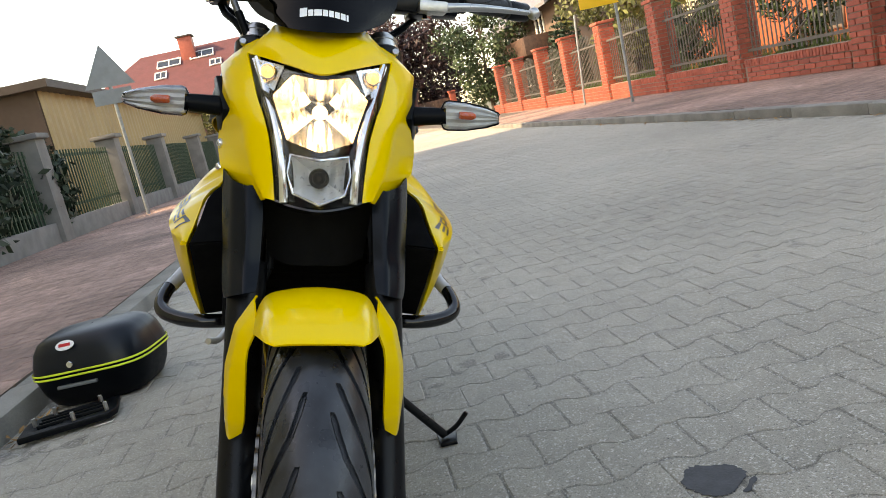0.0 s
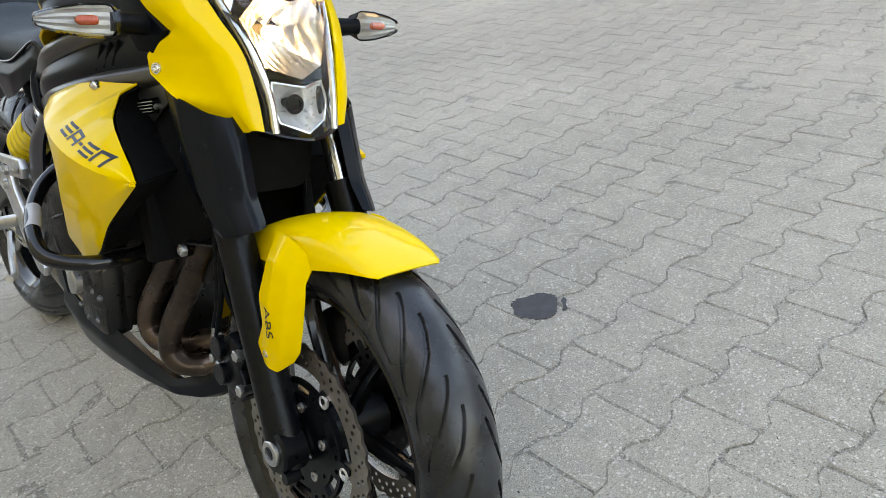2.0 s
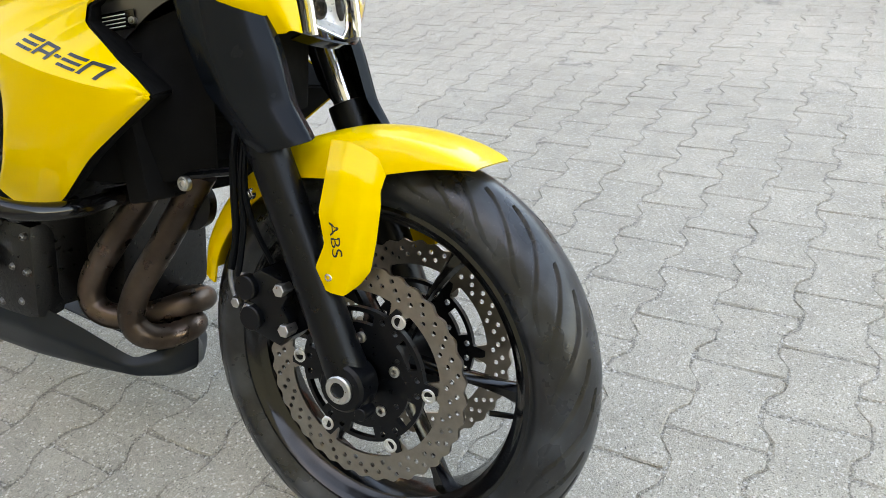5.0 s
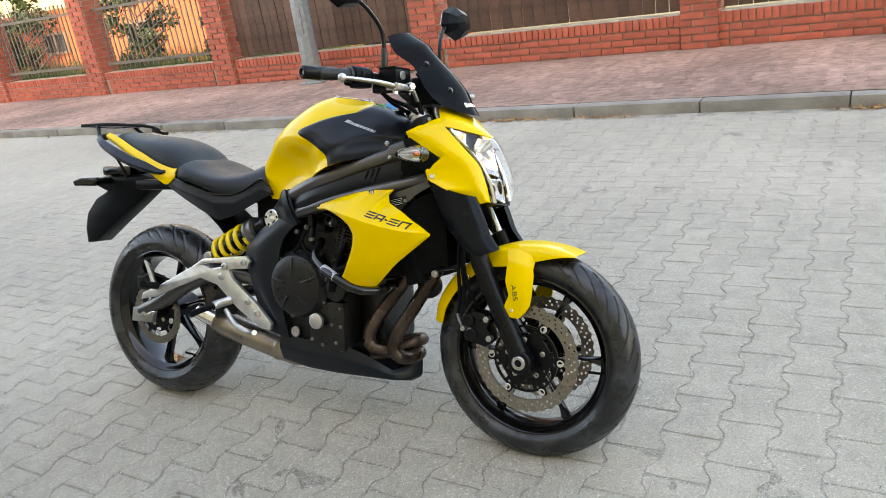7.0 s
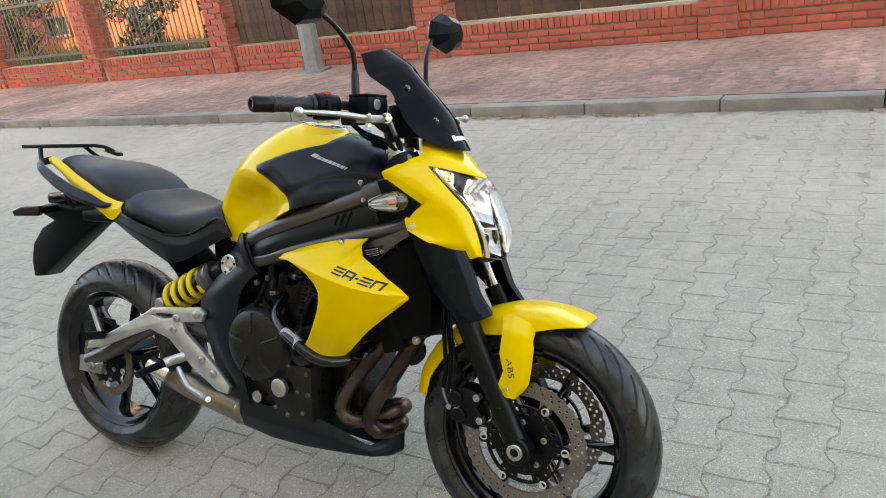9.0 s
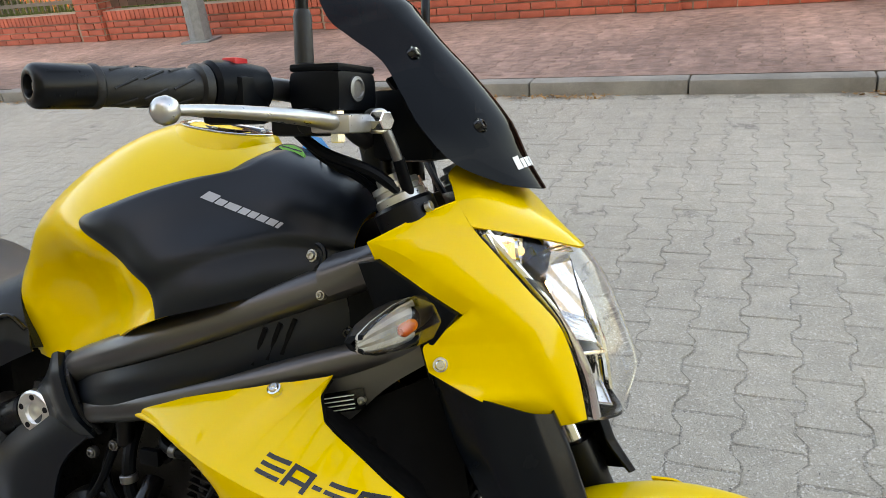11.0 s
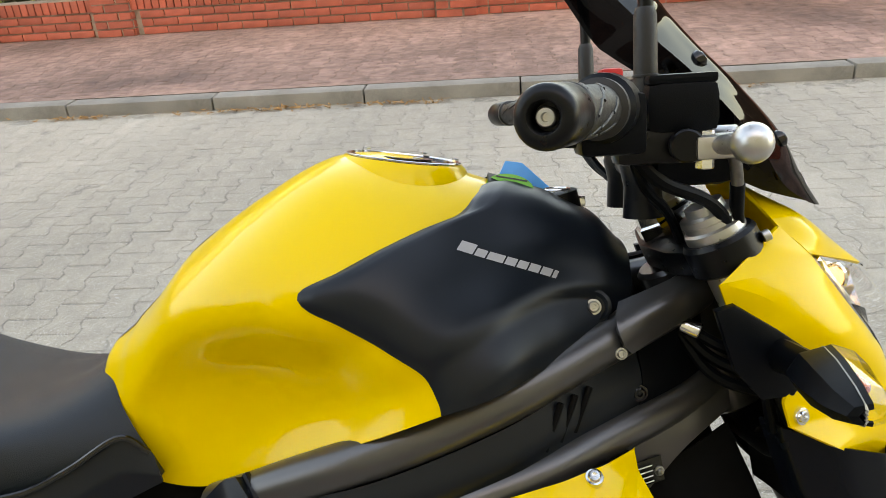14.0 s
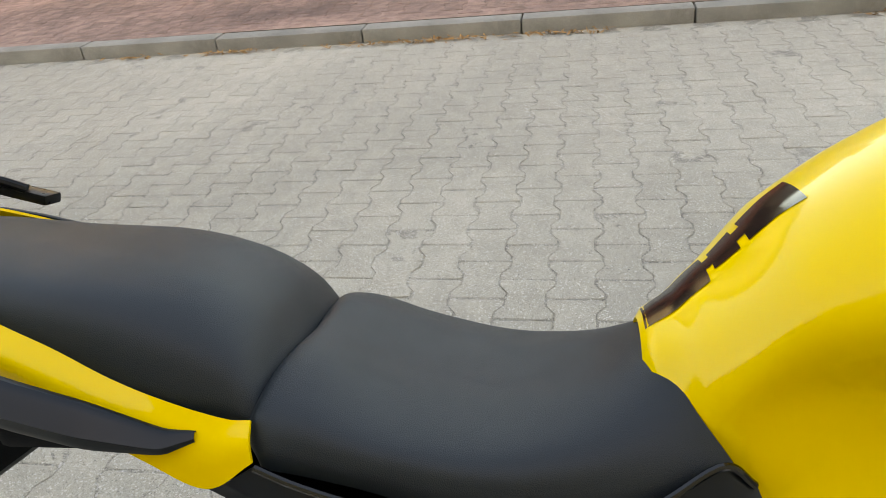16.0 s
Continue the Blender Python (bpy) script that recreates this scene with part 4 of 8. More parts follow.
def brake_disc(outer, inner, bolts, r_bolt, start, petals, parent_wheel, y, side):
    """A petal disc with drilled holes on a black carrier with windows and round bolts."""
    pose_d = Matrix.Translation((0, y, 0)) @ Matrix.Rotation(radians(90), 4, "X")
    holes = []
    for k in range(petals):
        a = 2 * math.pi * k / petals
        for dr, da in (((0.83, -0.07), (0.885, 0.0), (0.945, 0.06)) if k % 2 else ((0.865, -0.03), (0.925, 0.035))):
            holes.append(circle(outer * dr * math.cos(a + da), outer * dr * math.sin(a + da), outer * 0.0235, 8))
    spots = [start + 2 * math.pi * k / bolts for k in range(bolts)]

    def scallop(low, high, wide, n=240):
        out = []
        for k in range(n):
            a = 2 * math.pi * k / n
            off = abs((a - start + math.pi / bolts) % (2 * math.pi / bolts) - math.pi / bolts)
            s = min(max((wide - off) / 0.06, 0.0), 1.0)
            r = low + (high - low) * s * s * (3 - 2 * s)
            out.append((r * math.cos(a), r * math.sin(a)))
        return out

    ring = plate([wave(outer, outer * 0.014, petals, petals * 8), scallop(inner, r_bolt - 0.009, 0.13)] + holes, 0.0045)
    d = part("brake_disc", moved(ring, pose_d), STEEL, parent_wheel, "drilled petal brake disc")
    wins = [slot(r_bolt * 0.80, 0.24, a + math.pi / bolts, r_bolt * 0.075) for a in spots] + [circle(r_bolt * 0.84 * math.cos(a + 0.13 * j), r_bolt * 0.84 * math.sin(a + 0.13 * j), r_bolt * 0.045, 8) for a in spots for j in (-1, 1)]
    wins += [circle(r_bolt * 0.62 * math.cos(a + 0.5), r_bolt * 0.62 * math.sin(a + 0.5), r_bolt * 0.04, 8) for a in spots]
    c = part("disc_carrier", moved(plate([scallop(r_bolt * 0.93, r_bolt + 0.012, 0.10)] + wins + [circle(0, 0, r_bolt * 0.3, 24)], 0.008), Matrix.Translation((0, side * 0.001, 0)) @ pose_d), BLACK_METAL, parent_wheel)
    for a in spots:
        at = Vector((r_bolt * math.cos(a), y + side * 0.003, -r_bolt * math.sin(a)))
        part("rivet", lathe([(0, 0.0098), (0.0028, 0.0098), (0.0036, 0.0088), (0.0036, 0.0066), (0.0014, 0.0060), (0.0014, 0.0035), (0.0006, 0.003)], at, at + Vector((0, side, 0)), 18), BRIGHT_ALU, d)
    for k in range(5):
        a = start + 0.3 + 2 * math.pi * k / 5
        at = Vector((r_bolt * 0.53 * math.cos(a), y + side * 0.004, r_bolt * 0.53 * math.sin(a)))
        part("bolt", lathe([(0, 0.0075), (0.0035, 0.0075), (0.0045, 0.006), (0.0045, 0.0035), (0.001, 0.003)], at, at + Vector((0, side, 0)), 14), ALU, c)


AX_F, AX_R = Vector((0.0, 0, 0.287)), Vector((-1.407, 0, 0.310))
front_wheel = bp("front_wheel", rim_mesh(0.222, 0.0605), GLOSS_BLACK, "gloss black six-spoke cast wheel")
front_wheel.matrix_basis = Matrix.Translation(AX_F)
part("tyre", tyre_mesh("tyre", 0.2955, 0.0592, 0.220, 0.043, 1650, 190, 15, GROOVES), None, front_wheel, "black rubber tyre with curved slash grooves")
part("hub", lathe([(-0.062, 0.026), (-0.055, 0.04), (-0.03, 0.036), (0.03, 0.036), (0.055, 0.04), (0.062, 0.026)], (0, 0, 0), (0, 1, 0), 32), BLACK_METAL, front_wheel)
for k in range(6):
    part("spoke", spoke(0.032, 0.196, radians(-2 + 60 * k), 0.0105, 0.017, 0.03), GLOSS_BLACK, front_wheel)
for side in (-1, 1):
    brake_disc(0.149, 0.115, 6, 0.100, radians(2), 36, front_wheel, side * 0.0705, side)
part("valve", tube([(0.19, 0, -0.04), (0.172, -0.012, -0.036), (0.16, -0.02, -0.034)], 0.004, 8, 8), BLACK_METAL, front_wheel)

rear_wheel = bp("rear_wheel", rim_mesh(0.222, 0.080), GLOSS_BLACK, "gloss black six-spoke cast rear wheel")
rear_wheel.matrix_basis = Matrix.Translation(AX_R)
part("tyre", tyre_mesh("tyre", 0.312, 0.080, 0.220, 0.056, 900, 60, 14, [(10.0, ((0, 12), (5, 22), (11, 40), (17, 58), (24, 70)), 0.003), (22.0, ((0, 26), (5, 36), (11, 52), (17, 68)), 0.0028)]), None, rear_wheel, "wide black rubber tyre with slash grooves")
part("hub", lathe([(-0.085, 0.03), (-0.07, 0.05), (-0.03, 0.045), (0.03, 0.045), (0.07, 0.05), (0.085, 0.03)], (0, 0, 0), (0, 1, 0), 32), BLACK_METAL, rear_wheel)
for k in range(6):
    part("spoke", spoke(0.04, 0.196, radians(14 + 60 * k), 0.012, 0.02, 0.03), GLOSS_BLACK, rear_wheel)
brake_disc(0.112, 0.086, 5, 0.074, radians(20), 28, rear_wheel, -0.085, -1)
part("valve", tube([(0.10, -0.01, -0.166), (0.088, -0.03, -0.155), (0.082, -0.045, -0.148)], 0.004, 8, 8), BLACK_METAL, rear_wheel)

# ---- fork ----
RAKE = math.radians(24.3)
UPWAY = Vector((-math.sin(RAKE), 0, math.cos(RAKE)))


def on_fork(y, d, ahead=0.0):
    """A place d metres up the fork leg from the axle."""
    return AX_F + UPWAY * d + Vector((math.cos(RAKE) * ahead, y, math.sin(RAKE) * ahead))


for side in (-1, 1):
    y = side * 0.1
    leg = bp("fork_leg", lathe([(-0.03, 0.022), (0.0, 0.03), (0.04, 0.0275), (0.30, 0.0265), (0.345, 0.029), (0.36, 0.0285), (0.362, 0.022)], on_fork(y, 0), on_fork(y, 1), 32), BLACK_METAL, "black fork slider")
    part("axle_clamp", rod(AX_F + Vector((0, y - side * 0.018, 0)), AX_F + Vector((0, y + side * 0.024, 0)), 0.033, 32, 0.004), BLACK_METAL, leg)
    part("axle_end", lathe([(0, 0.019), (0.006, 0.019), (0.008, 0.017), (0.008, 0.0105), (0.002, 0.010), (0.002, 0.007), (0.006, 0.006)], AX_F + Vector((0, y + side * 0.022, 0)), AX_F + Vector((0, y + side, 0)), 24), ALU, leg, "silver axle end")
    part("pinch_bolt", rod(AX_F + Vector((0.03, y, -0.028)), AX_F + Vector((0.03, y + side * 0.024, -0.028)), 0.009, 12), BLACK_METAL, leg)
    part("stanchion", rod(on_fork(y, 0.35), on_fork(y, 0.72), 0.019, 28), CHROME, leg, "bright chromed inner tube")
    part("fork_top", lathe([(0.60, 0.0255), (0.70, 0.0255), (0.702, 0.0275), (0.729, 0.0275), (0.731, 0.0245), (0.736, 0.0245), (0.737, 0.026), (0.743, 0.0255), (0.744, 0.018), (0.752, 0.0175), (0.753, 0.008)], on_fork(y, 0), on_fork(y, 1), 28), ALU, leg, "silver fork cap")
    # broad plastic cover outside and ahead of the upper tube, tucked under the cowl
    c0 = [[(-0.262, 0.118, 0.775), (-0.250, 0.134, 0.772), (-0.200, 0.138, 0.752), (-0.150, 0.120, 0.735), (-0.134, 0.098, 0.728), (-0.142, 0.078, 0.735)],
          [(-0.236, 0.112, 0.700), (-0.228, 0.132, 0.698), (-0.185, 0.138, 0.690), (-0.135, 0.121, 0.685), (-0.113, 0.098, 0.682), (-0.121, 0.078, 0.684)],
          [(-0.206, 0.110, 0.640), (-0.198, 0.130, 0.638), (-0.160, 0.135, 0.632), (-0.115, 0.119, 0.628), (-0.093, 0.098, 0.625), (-0.101, 0.080, 0.626)],
          [(-0.152, 0.108, 0.586), (-0.146, 0.126, 0.584), (-0.118, 0.130, 0.584), (-0.086, 0.117, 0.588), (-0.070, 0.098, 0.592), (-0.076, 0.082, 0.594)],
          [(-0.134, 0.108, 0.573), (-0.129, 0.122, 0.570), (-0.106, 0.126, 0.573), (-0.080, 0.115, 0.580), (-0.066, 0.098, 0.586), (-0.072, 0.084, 0.588)]]
    cov = bp("fork_cover", sheet(flat_net([[(x, side * y_, z) for x, y_, z in r] for r in c0], 33, 36, 2), 0.003), FORK_BLACK, "satin black plastic fork cover", smooth=24)

for d, name in ((0.705, "upper_yoke"), (0.50, "lower_yoke")):
    y_ = 0.105
    m = Matrix.Translation(on_fork(0, d)) @ Matrix.Rotation(-RAKE, 4, "Y")
    out = [(0.03, -y_), (0.035, -0.075), (0.01, -0.03), (0.01, 0.03), (0.035, 0.075), (0.03, y_), (-0.03, y_), (-0.045, 0.07), (-0.055, 0.0), (-0.045, -0.07), (-0.03, -y_)]
    yoke = bp(name, moved(plate([out], 0.026, 0.003), m), BLACK_METAL)
    for side in (-1, 1):
        if d > 0.6:
            part("fork_clamp", lathe([(-0.016, 0.030), (-0.013, 0.034), (0.012, 0.034), (0.016, 0.031)], on_fork(side * 0.1, d), on_fork(side * 0.1, d + 1), 28), BLACK_METAL, yoke)
            part("clamp_bolt", rod(m @ Vector((0.030, side * 0.118, 0)), m @ Vector((0.037, side * 0.118, 0)), 0.0055, 12), ALU, yoke)
bp("steering_stem_nut", lathe([(0, 0.022), (0.012, 0.022), (0.014, 0.019), (0.03, 0.018), (0.031, 0.010)], on_fork(0, 0.72, -0.03), on_fork(0, 1.72, -0.03), 6), CHROME, "bright hexagonal stem nut", smooth=20)
bp("head_tube", rod(on_fork(0, 0.52, -0.035), on_fork(0, 0.69, -0.035), 0.036, 28), FRAME_GREY)

# ---- front mudguard ----
rows = []
for deg, r, w, dropk in ((64.5, 0.3150, 0.050, 0.004), (66.5, 0.3165, 0.060, 0.009), (73, 0.3172, 0.071, 0.025), (82, 0.3175, 0.078, 0.045), (91, 0.3175, 0.083, 0.057), (101, 0.3170, 0.083, 0.058), (116, 0.3165, 0.080, 0.047), (135, 0.316, 0.078, 0.046), (152, 0.314, 0.073, 0.042), (164, 0.306, 0.066, 0.036)):
    a = radians(deg)
    half = []
    for fy, fd in ((1.0, 1.0), (0.95, 0.60), (0.80, 0.20), (0.45, 0.05), (0.0, 0.0)):
        rr = r - dropk * fd
        half.append((AX_F.x + rr * math.cos(a), -w * fy, AX_F.z + rr * math.sin(a)))
    rows.append(both(half))
mudguard = bp("front_mudguard", sheet(net(rows, 64, 41), 0.003), YELLOW, "yellow front mudguard with side blades", smooth=50)
blade = [[(-0.046, -0.078, 0.588), (-0.020, -0.080, 0.588), (0.004, -0.077, 0.580), (0.032, -0.072, 0.564)],
         [(-0.037, -0.100, 0.556), (-0.015, -0.103, 0.555), (0.008, -0.097, 0.548), (0.027, -0.084, 0.535)],
         [(-0.040, -0.112, 0.506), (-0.015, -0.1145, 0.504), (0.010, -0.106, 0.506), (0.029, -0.086, 0.519)],
         [(-0.030, -0.113, 0.468), (-0.010, -0.1155, 0.466), (0.008, -0.108, 0.464), (0.024, -0.087, 0.474)],
         [(-0.044, -0.113, 0.435), (-0.022, -0.1150, 0.433), (0.002, -0.109, 0.432), (0.018, -0.088, 0.438)],
         [(-0.030, -0.111, 0.409), (-0.020, -0.112, 0.407), (-0.008, -0.108, 0.405), (0.006, -0.092, 0.420)]]
b_r, b_l = pair("mudguard_blade", sheet(flat_net(blade, 41, 25), 0.003), YELLOW, parent=mudguard, smooth=20)
screw((-0.024, -0.1135, 0.427), (0, -1, 0), 0.0065, CHROME)
screw((-0.162, -0.10, 0.509), (0, -1, 0), 0.006, CHROME)
abs_bm = lettering("ABS", 0.0185, 0.0)
t_blade = tree_of(b_r)
for v, p in zip(list(abs_bm.verts), on_surface(t_blade, (-0.014, -0.115, 0.476), (0.17, 0, -0.985), (0.985, 0, 0.17), (0, 1, 0), [(v.co.x * 1.42, v.co.y) for v in abs_bm.verts])):
    v.co = p
part("lettering", abs_bm, DECAL_BLACK, b_r, "small black capital letters")

# ---- front brake caliper and hoses ----
for side in (-1, 1):
    y = side * 0.093
    cal_out = [(-0.165, 0.335), (-0.10, 0.318), (-0.082, 0.335), (-0.085, 0.36), (-0.095, 0.372), (-0.085, 0.388), (-0.095, 0.41), (-0.13, 0.418), (-0.158, 0.40), (-0.17, 0.37)]
    cal = bp("brake_caliper", moved(plate([cal_out], 0.052, 0.006), Matrix(((1, 0, 0, 0), (0, 0, -1, y), (0, 1, 0, 0), (0, 0, 0, 1)))), BLACK_METAL, "black two-piston brake caliper")
    for u, w in ((-0.148, 0.392), (-0.140, 0.352)):
        part("piston_boss", rod((u, y + side * 0.02, w), (u, y + side * 0.036, w), 0.017, 20), BLACK_METAL, cal)
    for u, w in ((-0.094, 0.398), (-0.087, 0.345)):
        part("bolt", rod((u, y + side * 0.012, w), (u, y + side * 0.034, w), 0.009, 6), ALU, cal, smooth=20)
    if side > 0:
        continue
    part("banjo", rod((-0.146, y, 0.350), (-0.146, y + side * 0.03, 0.350), 0.008, 12), CHROME, cal)
    for dx, dz in ((0.0, 0.0), (0.020, -0.004)):
        part("fitting", tube([(-0.170 + dx, side * 0.120, 0.374 + dz), (-0.183 + dx, side * 0.113, 0.392 + dz), (-0.188 + dx, side * 0.108, 0.408 + dz)], 0.0042, 10, 10), BOLT, cal, "grey metal hose end")
        part("fitting_nut", rod((-0.165 + dx, side * 0.112, 0.368 + dz), (-0.165 + dx, side * 0.128, 0.368 + dz), 0.0075, 6), ALU, cal, smooth=20)
    part("hose", tube([(-0.188, side * 0.108, 0.406), (-0.183, side * 0.102, 0.448), (-0.186, side * 0.10, 0.505), (-0.190, side * 0.095, 0.560), (-0.20, side * 0.07, 0.61)], 0.0055, 10, 24), BLACK_PLASTIC, cal)
    part("hose", tube([(-0.172, side * 0.112, 0.400), (-0.168, side * 0.104, 0.47), (-0.176, side * 0.098, 0.53), (-0.19, side * 0.07, 0.60)], 0.0045, 10, 20), BLACK_PLASTIC, cal)
    part("sensor_cable", tube([(-0.13, y, 0.42), (-0.150, side * 0.105, 0.47), (-0.165, side * 0.103, 0.52), (-0.18, side * 0.08, 0.58)], 0.004, 8, 20), BLACK_PLASTIC, cal)

# ---- headlamp cowl ----
edge_a = [(-0.217, -0.109, 0.923), (-0.214, -0.108, 0.919), (-0.208, -0.106, 0.911), (-0.197, -0.102, 0.898), (-0.180, -0.096, 0.877), (-0.160, -0.089, 0.853),
          (-0.146, -0.082, 0.836), (-0.134, -0.077, 0.820), (-0.124, -0.071, 0.797), (-0.112, -0.065, 0.755), (-0.104, -0.061, 0.712)]
crease = [(-0.2385, -0.0935, 0.946), (-0.264, -0.121, 0.935), (-0.308, -0.156, 0.911), (-0.273, -0.151, 0.897), (-0.240, -0.144, 0.875), (-0.206, -0.133, 0.850),
          (-0.184, -0.123, 0.829), (-0.166, -0.112, 0.808), (-0.151, -0.107, 0.783), (-0.133, -0.097, 0.747), (-0.117, -0.077, 0.711)]
edge_d = [(-0.239, -0.094, 0.947), (-0.265, -0.122, 0.936), (-0.312, -0.157, 0.910), (-0.302, -0.152, 0.884), (-0.262, -0.150, 0.863), (-0.219, -0.132, 0.836),
          (-0.236, -0.145, 0.820), (-0.256, -0.153, 0.804), (-0.249, -0.153, 0.779), (-0.200, -0.144, 0.752), (-0.146, -0.087, 0.707)]


line_a, line_c, line_d = curve_points(edge_a, 101), straight(crease, 101), straight(edge_d, 101)


line_c, line_d = eased(line_c, (20,)), eased(line_d, (20, 30, 50, 80))
side_grid = []
for f4 in [k / 12 for k in range(13)]:
    side_grid.append([a.lerp(c, f4) + Vector((0.002, -0.006, 0.003)) * (4 * f4 * (1 - f4) * min(1, k4 / 20)) for k4, (a, c) in enumerate(zip(line_a, line_c))])
for f4 in [k / 8 for k in range(1, 9)]:
    side_grid.append([c.lerp(d, f4) for c, d in zip(line_c, line_d)])
cowl_r, cowl_l = pair("cowl_side", sheet(side_grid, -0.003), YELLOW, "yellow headlamp cowl side", smooth=17)
top_net = [both([(-0.217, -0.109, 0.923), (-0.190, -0.080, 0.914), (-0.158, -0.045, 0.903), (-0.121, 0, 0.890)]),
           both([(-0.224, -0.104, 0.931), (-0.200, -0.082, 0.935), (-0.179, -0.047, 0.931), (-0.160, 0, 0.921)]),
           both([(-0.232, -0.098, 0.939), (-0.219, -0.080, 0.951), (-0.209, -0.047, 0.955), (-0.203, 0, 0.952)]),
           both([(-0.239, -0.0935, 0.946), (-0.248, -0.079, 0.961), (-0.257, -0.062, 0.975), (-0.256, 0, 0.985)])]
cowl_top = bp("cowl_top", sheet(net(top_net, 26, 61), 0.003), YELLOW, "yellow headlamp cowl top", smooth=40)
screw((-0.238, -0.1485, 0.787), (0.45, -0.85, 0.1), 0.0065, CHROME)
screw((-0.280, -0.152, 0.866), (0, -1, 0), 0.006, GLOSS_BLACK)

# ---- headlamp ----
lamp_edge = [(-0.214, -0.105, 0.919), (-0.176, -0.091, 0.872), (-0.142, -0.076, 0.825), (-0.114, -0.064, 0.768), (-0.103, -0.060, 0.714)]
glass_rows = []
for k, (e, fy_mid) in enumerate(zip(lamp_edge, ((-0.122, 0.889), (-0.100, 0.862), (-0.078, 0.815), (-0.060, 0.760), (-0.075, 0.704)))):
    ux, uz = fy_mid
    half = [e, (e[0] * 0.55 + ux * 0.45, e[1] * 0.72, e[2] * 0.5 + uz * 0.5), (e[0] * 0.15 + ux * 0.85, e[1] * 0.36, e[2] * 0.12 + uz * 0.88), (ux, 0, uz)]
    glass_rows.append(both(half))
headlamp = bp("headlamp", sheet(net([[(-0.205 - 0.0 * j, y, z) for y in (-0.085, -0.045, 0, 0.045, 0.085)] for j, z in enumerate((0.905, 0.84, 0.78, 0.72))], 8, 9), 0.004), GLOSS_BLACK, "twin headlamp with a lit main beam")
lens = part("lens", sheet(net(glass_rows, 30, 41)), LENS, headlamp, "clear bulging headlamp lens", smooth=60)
lens.visible_shadow = False
pair("lamp_trim", tube([(x + 0.006, y + 0.012, z - 0.004) for x, y, z in lamp_edge], 0.006, 10, 40), CHROME, "chrome strip along the lens", headlamp)
pair("lamp_bezel", tube([(x - 0.012, y + 0.020, z - 0.004) for x, y, z in lamp_edge], 0.007, 10, 40), GLOSS_BLACK, "", headlamp)


def reflector(name, outline, centre, deep, mat, label):
    """A faceted bowl behind the lens."""
    bm = bmesh.new()
    n = len(outline)
    rings = []
    for s, back in ((1.0, 0.0), (0.86, 0.30), (0.62, 0.68), (0.35, 0.92), (0.13, 1.0)):
        ring = []
        for x, y, z in outline:
            p = Vector(centre).lerp(Vector((x, y, z)), s)
            p.x = x * s + centre[0] * (1 - s) - deep * back
            ring.append(bm.verts.new(p))
        rings.append(ring)
    for a, b in zip(rings, rings[1:]):
        for k in range(n):
            bm.faces.new((a[k], a[(k + 1) % n], b[(k + 1) % n], b[k]))
    bm.faces.new(rings[-1])
    return part(name, bm, mat, headlamp, label, smooth=12)


main_out = [(-0.150, -0.040, 0.889), (-0.133, 0.0, 0.882), (-0.150, 0.040, 0.889), (-0.150, 0.068, 0.858), (-0.128, 0.046, 0.796), (-0.105, 0.0, 0.780), (-0.128, -0.046, 0.796), (-0.150, -0.068, 0.858)]
fine_out = []
for k in range(len(main_out)):
    a, b = Vector(main_out[k]), Vector(main_out[(k + 1) % len(main_out)])
    fine_out += [tuple(a.lerp(b, j / 3)) for j in range(3)]
reflector("main_reflector", fine_out, (-0.15, 0, 0.838), 0.055, FLUTED, "faceted bright main reflector")
low_out = [(-0.122, -0.040, 0.776), (-0.100, 0.0, 0.770), (-0.122, 0.040, 0.776), (-0.115, 0.044, 0.750), (-0.108, 0.036, 0.722), (-0.090, 0.0, 0.708), (-0.108, -0.036, 0.722), (-0.115, -0.044, 0.750)]
fine_low = []
for k in range(len(low_out)):
    a, b = Vector(low_out[k]), Vector(low_out[(k + 1) % len(low_out)])
    fine_low += [tuple(a.lerp(b, j / 3)) for j in range(3)]
reflector("lower_reflector", fine_low, (-0.12, 0, 0.744), 0.030, SOFT_REFLECTOR, "faceted bright lower reflector")
part("bulb", lathe([(0, 0.010), (0.012, 0.011), (0.03, 0.009), (0.036, 0.004)], (-0.195, 0, 0.838), (-0.1, 0, 0.838), 18), BULB, headlamp, "glowing bulb")
part("lower_bulb", lathe([(0, 0.008), (0.012, 0.008), (0.024, 0.007), (0.030, 0.003)], (-0.155, 0, 0.744), (-0.1, 0, 0.744), 18), GLOSS_BLACK, headlamp)
for side in (-1, 1):
    pos = [(-0.205, side * 0.100, 0.914), (-0.180, side * 0.052, 0.903), (-0.178, side * 0.066, 0.866), (-0.188, side * 0.088, 0.880)]
    part("corner_reflector", sheet(net([[pos[0], pos[1]], [pos[3], pos[2]]], 6, 6), 0.002), REFLECTOR, headlamp, smooth=10)
    at = Vector((-0.184, side * 0.078, 0.893))
    part("position_bulb", lathe([(0, 0.009), (0.006, 0.009), (0.007, 0.005), (0.012, 0.0045), (0.014, 0.002)], at, at + Vector((1, side * -0.2, 0.1)), 16), SIDE_BULB, headlamp, "glowing position lamp")
    part("dark_wing", sheet(net([[(-0.168, side * 0.084, 0.868), (-0.150, side * 0.070, 0.860)], [(-0.130, side * 0.068, 0.815), (-0.126, side * 0.048, 0.798)], [(-0.108, side * 0.058, 0.745), (-0.112, side * 0.046, 0.740)]], 10, 5), 0.002), GLOSS_BLACK, headlamp)
part("lower_rim", tube([Vector(p) + Vector((0.002, 0, 0)) for p in low_out + low_out[:1]], 0.0022, 8, 0, smooth=False), CHROME, headlamp, "bright rim round the lower lamp")
